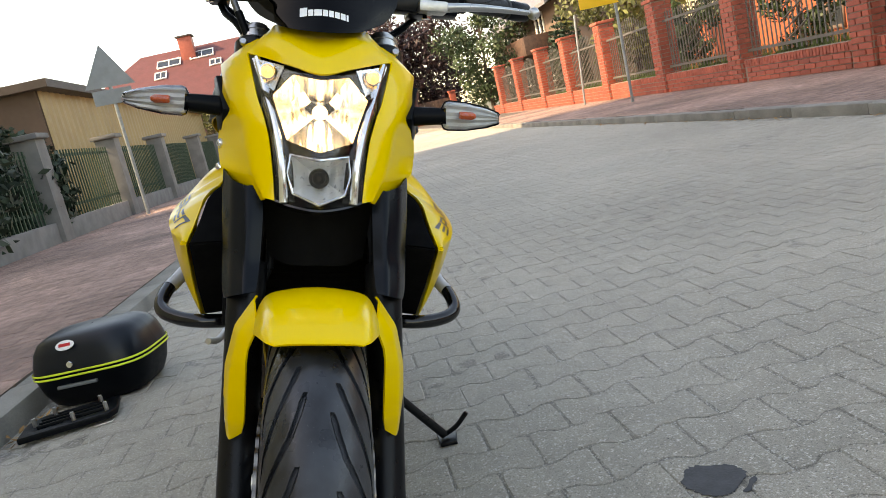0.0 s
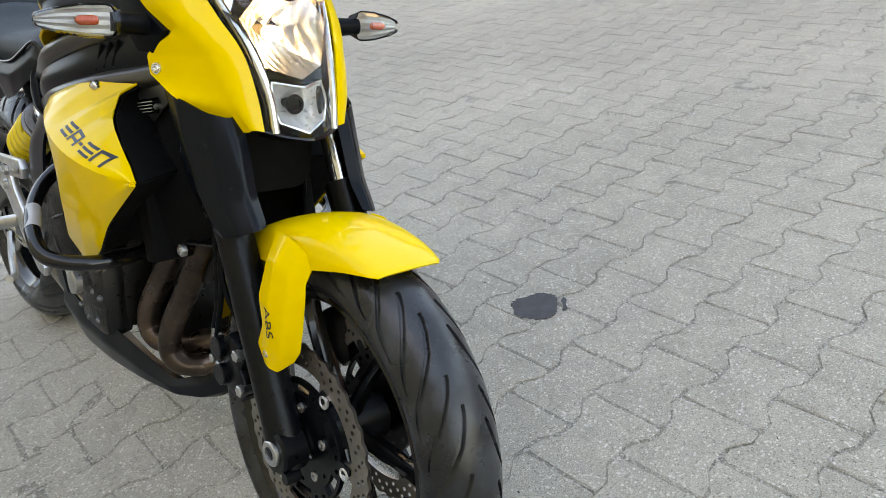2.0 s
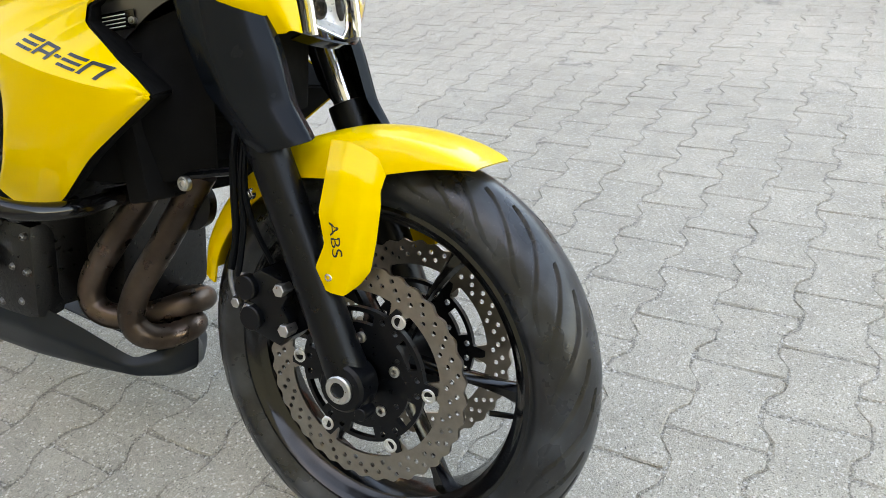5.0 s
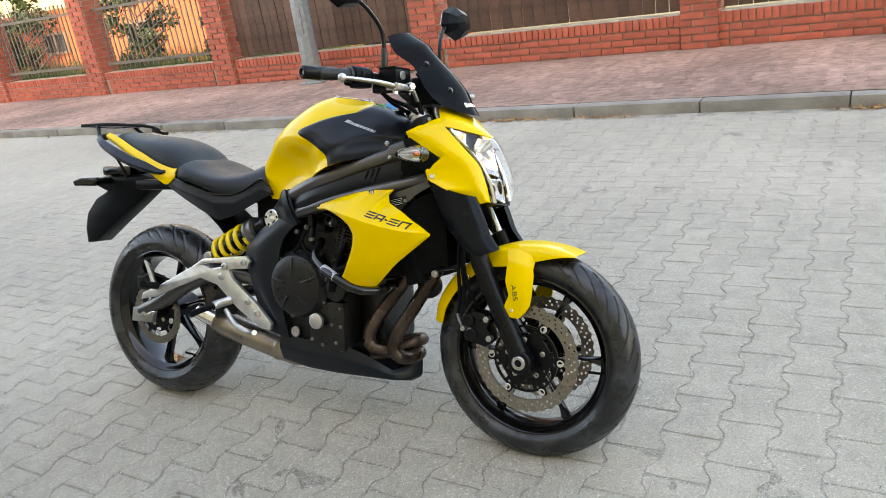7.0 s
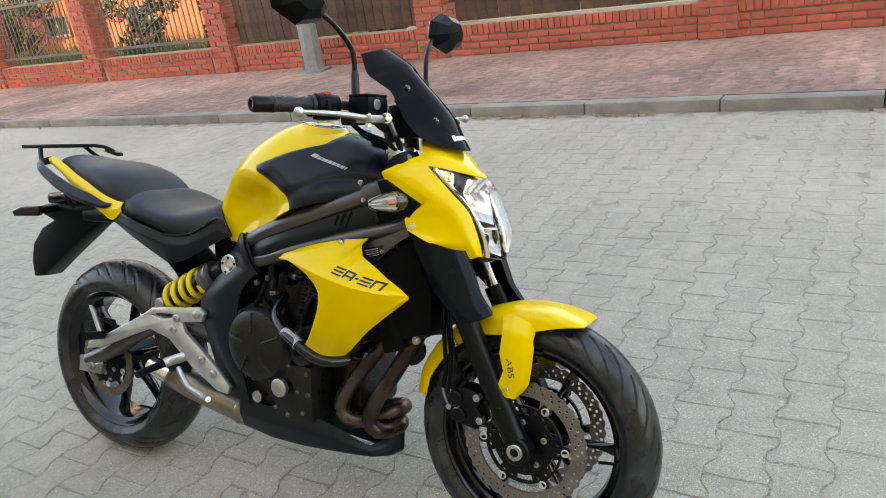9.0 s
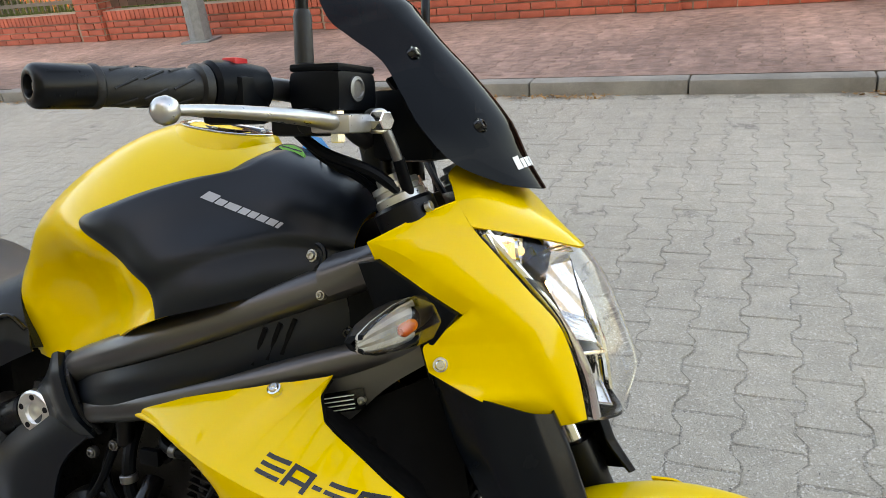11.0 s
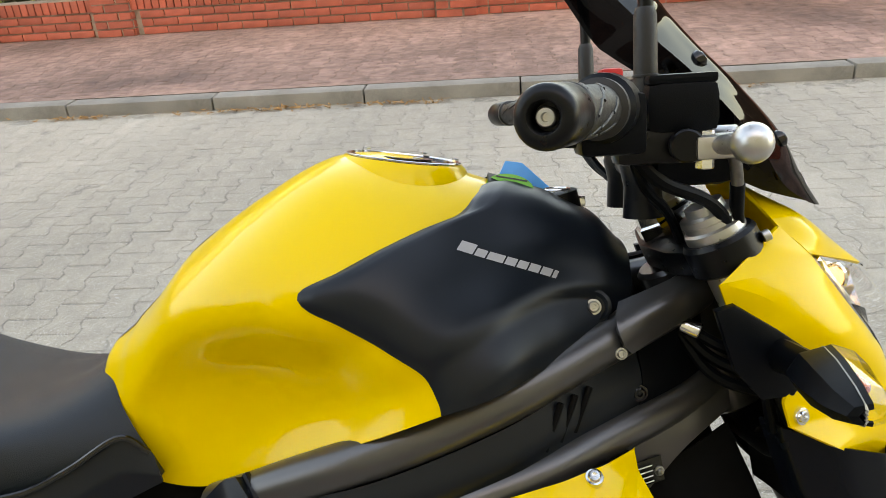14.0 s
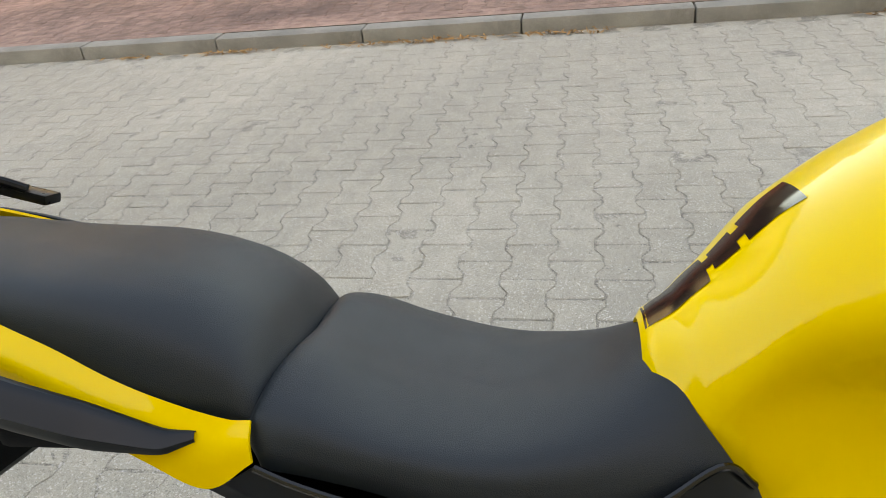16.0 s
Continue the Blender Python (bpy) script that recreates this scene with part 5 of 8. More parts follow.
part("bulb_shade", lathe([(0, 0.0135), (0.003, 0.0145), (0.006, 0.0135), (0.006, 0.0095), (0.001, 0.009)], (-0.128, 0, 0.744), (-0.1, 0, 0.744), 20), BLACK_METAL, headlamp)
for side in (-1, 1):
    at = Vector((-0.179, side * 0.077, 0.894))
    part("position_ring", lathe([(0, 0.0125), (0.003, 0.0125), (0.0035, 0.0105), (0.001, 0.0098)], at, at + Vector((1, side * -0.2, 0.1)), 20, cap=False), CHROME, headlamp)
part("chin", sheet(net([both([(-0.104, -0.060, 0.714), (-0.088, -0.035, 0.707), (-0.075, 0, 0.703)]), both([(-0.125, -0.058, 0.706), (-0.11, -0.035, 0.700), (-0.10, 0, 0.697)])], 6, 21), 0.003), GLOSS_BLACK, headlamp)

# ---- indicators ----
for side in (-1, 1):
    mount = [(-0.318, 0.890), (-0.300, 0.893), (-0.262, 0.868), (-0.222, 0.838), (-0.245, 0.806), (-0.275, 0.806), (-0.300, 0.835)]
    mt = bp("indicator_mount", moved(plate([mount], 0.012, 0.002), Matrix(((1, 0, 0, 0), (side * -0.25, 0, side * -1, side * 0.082), (0, 1, 0, 0), (0, 0, 0, 1)))), BLACK_PLASTIC)
    stem = bp("indicator_stem", tube([(-0.262, side * 0.132, 0.843), (-0.255, side * 0.165, 0.845), (-0.248, side * 0.203, 0.847)], 0.0115, 12, 10, flat=1.2, taper=lambda s: 1.2 - 0.25 * s), BLACK_PLASTIC)
    shape = ((0.0, 0.55, 0.012), (0.04, 0.95, 0.020), (0.10, 1.0, 0.0225), (0.40, 0.98, 0.0215), (0.78, 0.80, 0.0150), (0.98, 0.52, 0.0085), (1.0, 0.30, 0.005))
    body, glass_i, mirror_i = [], [], []
    for s, k4, hz in shape:
        y, uc = side * (0.195 + 0.097 * s), -0.240 - 0.012 * s
        arc = [math.pi / 2 + math.pi * j / 4 for j in range(5)]
        body.append([(uc + 0.034 * k4 * math.cos(a), y, 0.848 + hz * math.sin(a)) for a in arc])
        glass_i.append([(uc + 0.025 * k4 * math.cos(a), y, 0.848 + hz * 1.02 * math.sin(a)) for a in [math.pi / 2 - math.pi * j / 4 for j in range(5)]])
        mirror_i.append([(uc - 0.006 + 0.0012 * (j % 2), y, 0.848 + hz * 0.94 * (1 - j / 4)) for j in range(9)])
    bp("indicator_body", sheet(body, 0.002), BLACK_PLASTIC, parent=stem, smooth=25)
    il = bp("indicator_lens", sheet(glass_i), LENS, "clear faceted indicator lens", stem, smooth=0)
    il.visible_shadow = False
    bp("indicator_reflector", sheet(mirror_i, 0.001), DULL_REFLECTOR, "pale ribbed reflector", stem, smooth=0)
    bp("indicator_bulb", lathe([(0, 0.005), (0.004, 0.0062), (0.022, 0.0062), (0.027, 0.003)], (-0.236, side * 0.222, 0.849), (-0.238, side * 0.5, 0.846), 14), AMBER, "amber bulb", stem)

# ---- smoked screen ----
ws = [both([(-0.198, -0.060, 0.962), (-0.182, -0.040, 0.957), (-0.170, -0.018, 0.954), (-0.166, 0, 0.953)]),
      both([(-0.237, -0.098, 0.985), (-0.212, -0.066, 0.984), (-0.194, -0.032, 0.985), (-0.186, 0, 0.985)]),
      both([(-0.266, -0.119, 1.022), (-0.240, -0.080, 1.024), (-0.218, -0.038, 1.028), (-0.209, 0, 1.030)]),
      both([(-0.292, -0.109, 1.058), (-0.273, -0.073, 1.066), (-0.256, -0.036, 1.074), (-0.249, 0, 1.078)]),
      both([(-0.320, -0.094, 1.092), (-0.305, -0.062, 1.102), (-0.291, -0.030, 1.112), (-0.286, 0, 1.116)]),
      both([(-0.352, -0.106, 1.118), (-0.335, -0.07, 1.132), (-0.320, -0.034, 1.143), (-0.315, 0, 1.148)]),
      both([(-0.370, -0.115, 1.136), (-0.352, -0.078, 1.152), (-0.338, -0.038, 1.163), (-0.333, 0, 1.168)]),
      both([(-0.408, -0.082, 1.184), (-0.396, -0.058, 1.192), (-0.384, -0.030, 1.198), (-0.380, 0, 1.200)])]
screen = bp("windscreen", sheet(net(ws, 60, 61)), SMOKED, "dark smoked plastic windscreen with four screws", smooth=60)
t_screen = tree_of(screen)
for a, b in ((-0.054, 1.018), (0.054, 1.018), (-0.054, 1.077), (0.054, 1.077)):
    hit, nor, _, _ = t_screen.ray_cast(Vector((0.2, a, b - 0.1)), Vector((-1, 0, 0.25)).normalized())
    if hit:
        screw(hit, (0.8, 0, 0.5), 0.007, GLOSS_BLACK, "screen_screw", screen)
bp("screen_bracket", sheet(net([both([(-0.262, -0.085, 1.0), (-0.245, -0.045, 1.0), (-0.235, 0, 1.0)]), both([(-0.325, -0.07, 1.075), (-0.315, -0.04, 1.085), (-0.308, 0, 1.09)])], 12, 21), 0.004), BLACK_PLASTIC, "black plastic backing of the screen")
decal("brand_mark", [[(x, y * 1.3) for x, y in q] for q in word_shape([0.9, 0.62, 0.95, 0.62, 0.58, 0.62, 0.62, 0.25], 0.0118)], t_screen, (-0.186, 0.003, 0.985), (0, 1, 0), (-0.45, 0, 0.89), (-0.85, 0, -0.45), WHITE, "white brand mark as plain blocks", screen)
bp("instrument_pod", box((-0.345, -0.075, 0.985), (-0.27, 0.075, 1.065), 0.012), BLACK_PLASTIC, "black instrument housing")


# ---- tank, covers and seats ----
TANK_ROWS = []


def station(x, *pts):
    TANK_ROWS.append([(x, y, z) for y, z in pts])


station(-0.914, (-0.012, 0.772), (-0.022, 0.788), (-0.028, 0.802), (-0.028, 0.816), (-0.021, 0.827), (-0.010, 0.833), (0, 0.835))
station(-0.900, (-0.055, 0.745), (-0.062, 0.770), (-0.065, 0.792), (-0.062, 0.815), (-0.048, 0.836), (-0.024, 0.847), (0, 0.850))
station(-0.865, (-0.085, 0.726), (-0.092, 0.760), (-0.094, 0.790), (-0.091, 0.822), (-0.072, 0.855), (-0.036, 0.874), (0, 0.880))
station(-0.800, (-0.105, 0.720), (-0.099, 0.768), (-0.101, 0.822), (-0.121, 0.880), (-0.100, 0.916), (-0.052, 0.938), (0, 0.944))
station(-0.720, (-0.128, 0.740), (-0.112, 0.788), (-0.120, 0.842), (-0.158, 0.902), (-0.136, 0.947), (-0.075, 0.984), (0, 0.996))
station(-0.650, (-0.158, 0.773), (-0.140, 0.808), (-0.150, 0.852), (-0.180, 0.900), (-0.158, 0.947), (-0.085, 1.006), (0, 1.027))
station(-0.580, (-0.192, 0.808), (-0.183, 0.835), (-0.188, 0.872), (-0.172, 0.912), (-0.140, 0.950), (-0.075, 0.998), (0, 1.022))
station(-0.510, (-0.186, 0.832), (-0.185, 0.852), (-0.162, 0.886), (-0.127, 0.917), (-0.097, 0.948), (-0.058, 0.982), (0, 0.997))
station(-0.450, (-0.130, 0.842), (-0.132, 0.862), (-0.115, 0.890), (-0.097, 0.914), (-0.080, 0.940), (-0.048, 0.966), (0, 0.974))
station(-0.400, (-0.092, 0.842), (-0.095, 0.858), (-0.087, 0.880), (-0.077, 0.902), (-0.064, 0.924), (-0.040, 0.940), (0, 0.945))
station(-0.372, (-0.064, 0.842), (-0.073, 0.856), (-0.071, 0.872), (-0.063, 0.889), (-0.052, 0.903), (-0.034, 0.912), (0, 0.915))
TANK_X = [r[0][0] for r in TANK_ROWS]


def catmull(a, b, c, d, t):
    return 0.5 * (2 * b + (c - a) * t + (2 * a - 5 * b + 4 * c - d) * t * t + (3 * b - a - 3 * c + d) * t ** 3)


def tank_at(x, s):
    """The tank's skin at a length x and a height share s, from its lower edge (0) to its spine (1)."""
    i = min(max(sum(x > v for v in TANK_X) - 1, 0), len(TANK_X) - 2)
    t = (x - TANK_X[i]) / (TANK_X[i + 1] - TANK_X[i])
    rows = [TANK_ROWS[min(max(i + k, 0), len(TANK_X) - 1)] for k in (-1, 0, 1, 2)]
    j = min(int(s * 6), 5)
    u = s * 6 - j
    pts = []
    for r in rows:
        ctrl = [Vector(r[min(max(j + k, 0), 6)]) if j + k <= 6 else Vector((r[5][0], -r[5][1], r[5][2])) for k in (-1, 0, 1, 2)]
        pts.append(catmull(*ctrl, u))
    p = catmull(*pts, t)
    p.x = x
    return p


def tank_normal(x, s):
    e = 0.002
    a, b = tank_at(min(x + e, -0.373), s) - tank_at(max(x - e, -0.913), s), tank_at(x, min(s + 0.01, 1.0)) - tank_at(x, max(s - 0.01, 0.0))
    n = a.cross(b)
    if n.length < 1e-9:
        return Vector((0, 0, 1))
    n.normalize()
    return n if n.y < 0 or (abs(n.y) < 1e-3 and n.z > 0) else -n


grid = []
for k in range(90):
    x = -0.905 + (0.905 - 0.42) * k / 89
    half = [tank_at(x, j / 34) for j in range(35)]
    grid.append(half + [Vector((p.x, -p.y, p.z)) for p in half[:-1][::-1]])
tank = bp("fuel_tank", sheet(grid, 0.003), YELLOW, "yellow fuel tank with knee hollows", smooth=60)

# satin black covers on both sides, ending in a point towards the rider
edge_in = [(-0.505, 0.90), (-0.512, 0.83), (-0.530, 0.745), (-0.575, 0.69), (-0.625, 0.63), (-0.663, 0.575), (-0.630, 0.49), (-0.590, 0.36), (-0.562, 0.24), (-0.550, 0.10), (-0.548, 0.0)]
edge_out = [(-0.373, 1.0), (-0.373, 0.93), (-0.373, 0.86), (-0.373, 0.78), (-0.373, 0.68), (-0.373, 0.58), (-0.373, 0.46), (-0.373, 0.34), (-0.373, 0.22), (-0.373, 0.10), (-0.373, 0.0)]
ein = curve_points([(x, s, 0) for x, s in edge_in], 56)
eout = curve_points([(x, s, 0) for x, s in edge_out], 56)
grid = []
for a, b in zip(ein, eout):
    row = []
    for k in range(34):
        f4 = k / 33
        x, s = a.x + (b.x - a.x) * f4, min(max(a.y + (b.y - a.y) * f4, 0), 1)
        x = min(x, -0.3735)
        below = min(max((0.30 + 0.9 * max(x + 0.56, 0) - s) / 0.07, 0.0), 1.0)
        lift = 0.0030 * min(1.0, k / 1.5) + 0.0005 + 0.0055 * (1 - below * below * (3 - 2 * below)) * min(1.0, k / 5)
        row.append(tank_at(x, s) + tank_normal(x, s) * lift)
    grid.append(row)
cover_bm = sheet(grid, 0.004)
cov_r, cov_l = pair("tank_cover", cover_bm, SATIN_BLACK, "satin black tank cover", smooth=45)
t_cov = tree_of(cov_r)
decal("brand_mark", [[(x, y * 1.2) for x, y in q] for q in word_shape([0.9, 0.62, 0.95, 0.62, 0.58, 0.62, 0.62, 0.25], 0.0158, 0.1, slant=0.1)], t_cov, (-0.486, -0.100, 0.923), (0.945, 0.1, -0.31), (0.20, -0.40, 0.88), (0, 0.86, -0.5), DECAL_SILVER, "silver brand mark as plain blocks", cov_r)
rec = bp("bolt_recess", lathe([(0, 0.017), (0.004, 0.017), (0.005, 0.014), (0.002, 0.011)], (-0.409, -0.0960, 0.8800), (-0.409, -0.2, 0.91), 20), SATIN_BLACK)
screw((-0.409, -0.1015, 0.8815), (0, -1, 0.3), 0.006, ALU)
# top cover ahead of the cap, with the ignition lock
top_rows = [both([tuple(tank_at(x, 0.9) + Vector((0, 0, 0.004))), tuple(tank_at(x, 0.95) + Vector((0, 0, 0.006))), tuple(tank_at(x, 1.0) + Vector((0, 0, 0.006)))]) for x in (-0.500, -0.47, -0.44, -0.415, -0.395, -0.3745)]
nose = [[tank_at(-0.3735, k / 24) for k in range(25)]]
nose = [nose[0] + [Vector((p.x, -p.y, p.z)) for p in nose[0][:-1][::-1]]]
nose.append([Vector((-0.362, p.y * 0.7, 0.842 + (p.z - 0.842) * 0.7)) for p in nose[0]])
bp("cover_nose", sheet(nose, 0.003), BLACK_PLASTIC)
bp("lock_cover", sheet(net(top_rows, 20, 17), 0.004), BLACK_PLASTIC, "black plastic cover round the ignition lock")
lock = Vector((-0.425, 0.0, 0.958))
bp("ignition_lock", lathe([(0, 0.022), (0.02, 0.021), (0.022, 0.017), (0.024, 0.008)], lock, lock + Vector((-0.2, 0, 1)), 24), BLACK_METAL, "black ignition lock with the key in it")
# filler cap
cap_at = Vector((-0.585, 0, 1.0212))
cap_m = Matrix.Translation(cap_at) @ Matrix.Rotation(radians(9.4), 4, "Y")
bp("filler_cap", moved(lathe([(-0.012, 0.0575), (0.001, 0.0575), (0.002, 0.056), (0.002, 0.048), (0.0, 0.047), (0.001, 0.03), (0.003, 0.0295), (0.003, 0.004)], (0, 0, 0), (0, 0, 1), 48), cap_m), GLOSS_BLACK, "round filler cap with a bright rim")
bp("cap_collar", moved(lathe([(-0.030, 0.080), (-0.012, 0.0705), (-0.003, 0.0645), (0.0005, 0.0605), (0.0005, 0.058)], (0, 0, 0), (0, 0, 1), 48, cap=False), cap_m), YELLOW, parent=tank)
bp("cap_rim", moved(lathe([(0.001, 0.0592), (0.0025, 0.0595), (0.0030, 0.0588), (0.0030, 0.0570), (0.002, 0.0565)], (0, 0, 0), (0, 0, 1), 48, cap=False), cap_m), CHROME)
for k in range(5):
    a = k * 2 * math.pi / 5
    at = cap_m @ Vector((0.053 * math.cos(a), 0.053 * math.sin(a), 0.005))
    bp("cap_screw", rod(at, at + cap_m.to_3x3() @ Vector((0, 0, 0.002)), 0.0035, 8), ALU)
# tank pad: dark pieces along the spine towards the seat
t_tank = tree_of(tank)
pads = []
for k, (x0, x1, h) in enumerate(((-0.785, -0.824, 0.034), (-0.830, -0.848, 0.026), (-0.853, -0.903, 0.031), (-0.820, -0.856, 0.012))):
    pads.append([(x0, -h), (x1, -h * 0.8), (x1, h * 0.8), (x0, h)])
decal("tank_pad", pads, t_tank, (0, 0, 0.95), (1, 0, 0), (0, 1, 0), (0, 0, -1), GLOSS_BLACK, "glossy black tank protection pad", tank, 6)

# ---- seats ----
def seat_skin(name, label, rows, nx=40):
    rr = [both([(x, *p) if len(p) == 2 else p for p in pts]) for x, pts in rows]
    return bp(name, sheet(net(rr, nx, 45), 0.02), VINYL, label, smooth=70)


seat_skin("rider_seat", "dark grey vinyl rider seat", [
    (-0.89, ((-0.829, -0.116, 0.738), (-0.850, -0.110, 0.777), (-0.876, -0.088, 0.812), (-0.888, -0.048, 0.836), (-0.892, 0, 0.843))),
    (-0.91, ((-0.862, -0.126, 0.735), (-0.880, -0.122, 0.774), (-0.900, -0.100, 0.804), (-0.910, -0.052, 0.825), (-0.912, 0, 0.830))),
    (-0.955, ((-0.138, 0.730), (-0.138, 0.762), (-0.120, 0.790), (-0.064, 0.807), (0, 0.809))),
    (-1.030, ((-0.146, 0.738), (-0.150, 0.766), (-0.135, 0.788), (-0.072, 0.799), (0, 0.800))),
    (-1.110, ((-0.150, 0.766), (-0.155, 0.788), (-0.140, 0.806), (-0.077, 0.817), (0, 0.815))),
    (-1.165, ((-0.150, 0.779), (-0.156, 0.800), (-0.141, 0.825), (-0.078, 0.842), (0, 0.841))),
    (-1.200, ((-1.196, -0.149, 0.784), (-1.201, -0.147, 0.806), (-1.199, -0.131, 0.830), (-1.192, -0.077, 0.848), (-1.187, 0, 0.849))),
    (-1.212, ((-1.206, -0.138, 0.784), (-1.213, -0.136, 0.803), (-1.212, -0.122, 0.822), (-1.206, -0.072, 0.838), (-1.200, 0, 0.840)))])
seat_skin("pillion_seat", "dark grey vinyl pillion seat", [
    (-1.192, ((-0.126, 0.770), (-0.126, 0.782), (-0.112, 0.798), (-0.062, 0.815), (0, 0.818))),
    (-1.208, ((-0.128, 0.788), (-0.128, 0.806), (-0.112, 0.830), (-0.062, 0.846), (0, 0.850))),
    (-1.232, ((-0.128, 0.803), (-0.129, 0.832), (-0.112, 0.862), (-0.062, 0.880), (0, 0.884))),
    (-1.280, ((-0.132, 0.806), (-0.134, 0.848), (-0.118, 0.886), (-0.064, 0.908), (0, 0.912))),
    (-1.350, ((-0.122, 0.822), (-0.126, 0.870), (-0.113, 0.908), (-0.060, 0.927), (0, 0.930))),
    (-1.450, ((-0.104, 0.858), (-0.108, 0.893), (-0.095, 0.923), (-0.050, 0.938), (0, 0.942))),
    (-1.555, ((-0.078, 0.900), (-0.080, 0.922), (-0.070, 0.942), (-0.036, 0.953), (0, 0.956))),
    (-1.600, ((-0.050, 0.922), (-0.052, 0.932), (-0.045, 0.943), (-0.022, 0.949), (0, 0.951)))])
# yellow tail panels
tail = [[(-1.590, -0.083, 0.953), (-1.520, -0.098, 0.930), (-1.436, -0.112, 0.893), (-1.376, -0.122, 0.871), (-1.323, -0.132, 0.850), (-1.274, -0.138, 0.834), (-1.228, -0.141, 0.822), (-1.206, -0.141, 0.820)],
        [(-1.597, -0.094, 0.944), (-1.520, -0.112, 0.914), (-1.436, -0.128, 0.876), (-1.376, -0.138, 0.853), (-1.323, -0.146, 0.832), (-1.278, -0.151, 0.812), (-1.237, -0.153, 0.800), (-1.204, -0.152, 0.808)],
        [(-1.590, -0.092, 0.930), (-1.510, -0.109, 0.897), (-1.436, -0.126, 0.858), (-1.378, -0.138, 0.830), (-1.332, -0.146, 0.810), (-1.290, -0.150, 0.789), (-1.243, -0.153, 0.770), (-1.203, -0.154, 0.793)]]
pair("tail_panel", sheet(net(tail, 14, 50), 0.003), YELLOW, "yellow tail side panel", smooth=45)
# grab rails, rack and rear mudguard
rail_rows = []
for x, y, z, w_, h_ in ((-1.247, -0.153, 0.813, 0.003, 0.004), (-1.270, -0.160, 0.811, 0.009, 0.009), (-1.325, -0.170, 0.829, 0.013, 0.017), (-1.39, -0.173, 0.849, 0.014, 0.018), (-1.47, -0.168, 0.880, 0.014, 0.018), (-1.56, -0.148, 0.915, 0.013, 0.015), (-1.60, -0.125, 0.934, 0.012, 0.012), (-1.615, -0.08, 0.942, 0.012, 0.011)):
    rail_rows.append([(x, y + w_ * a, z + h_ * b) for a, b in ((-1, -0.1), (0.1, 1), (0.7, 1), (1, 0.3), (0.7, -1), (-0.5, -1), (-1, -0.1))])
pair("grab_rail", sheet(flat_net(rail_rows, 43, 25)), SATIN_BLACK, "black moulded grab rail", smooth=24)
rack = bp("luggage_rack", moved(plate([[(-1.76, -0.075), (-1.74, -0.09), (-1.60, -0.085), (-1.60, 0.085), (-1.74, 0.09), (-1.76, 0.075)], [(-1.735, -0.055), (-1.63, -0.055), (-1.63, -0.012), (-1.735, -0.012)], [(-1.735, 0.012), (-1.63, 0.012), (-1.63, 0.055), (-1.735, 0.055)]], 0.012, 0.002), pose(0, 0, 0.985)), BLACK_METAL, "black metal luggage rack plate")
for side in (-1, 1):
    if side > 0:
        arm = part("rack_arm", tube([(-1.62, side * 0.08, 0.985), (-1.585, side * 0.098, 0.980), (-1.555, side * 0.110, 0.966)], 0.006, 10, 24), BLACK_METAL, rack)
        part("arm_foot", moved(box((-0.045, -0.012, -0.006), (0.030, 0.012, 0.006), 0.003), Matrix.Translation((-1.556, side * 0.116, 0.960)) @ pose(0, 0, 0, 0, 12, -8)), BLACK_METAL, arm)
    part("rack_strut", tube([(-1.66, side * 0.08, 0.982), (-1.63, side * 0.10, 0.95), (-1.60, side * 0.12, 0.925)], 0.007, 10, 12), BLACK_METAL, rack)
    part("rack_stay", tube([(-1.58, side * 0.12, 0.915), (-1.545, side * 0.10, 0.86), (-1.52, side * 0.08, 0.79)], 0.005, 8, 12), BLACK_METAL, rack)
tail_bm = plate([[(-1.77, 0.772), (-1.75, 0.792), (-1.62, 0.808), (-1.50, 0.806), (-1.43, 0.785), (-1.455, 0.752), (-1.55, 0.690), (-1.66, 0.620), (-1.765, 0.550), (-1.826, 0.543), (-1.832, 0.600), (-1.815, 0.660), (-1.76, 0.715), (-1.70, 0.742), (-1.74, 0.757)]], 0.075, 0.012)
bp("rear_mudguard", moved(tail_bm, Matrix(((1, 0, 0, 0), (0, 0, -1, 0), (0, 1, 0, 0), (0, 0, 0, 1)))), BLACK_PLASTIC, "black rear mudguard and plate holder", smooth=30)
bp("tail_lamp", box((-1.68, -0.06, 0.80), (-1.53, 0.06, 0.835), 0.01), GLOSS_BLACK, "dark tail lamp housing")
for side in (-1, 1):
    rs = bp("rear_indicator", tube([(-1.665, side * 0.03, 0.782), (-1.68, side * 0.08, 0.780), (-1.69, side * 0.11, 0.778)], 0.012, 10, 10), BLACK_PLASTIC)
    part("indicator_lens", moved(plate([[(-0.040, -0.012), (-0.046, 0.004), (-0.020, 0.016), (0.035, 0.017), (0.042, 0.004), (0.030, -0.014)]], 0.05, 0.008), Matrix(((0.8, 0, 0.6 * side, -1.693), (0.6 * -side, 0, 0.8, side * 0.115), (0, 1, 0, 0.778), (0, 0, 0, 1)))), GLOSS_BLACK, rs, "angular smoked indicator", smooth=20)
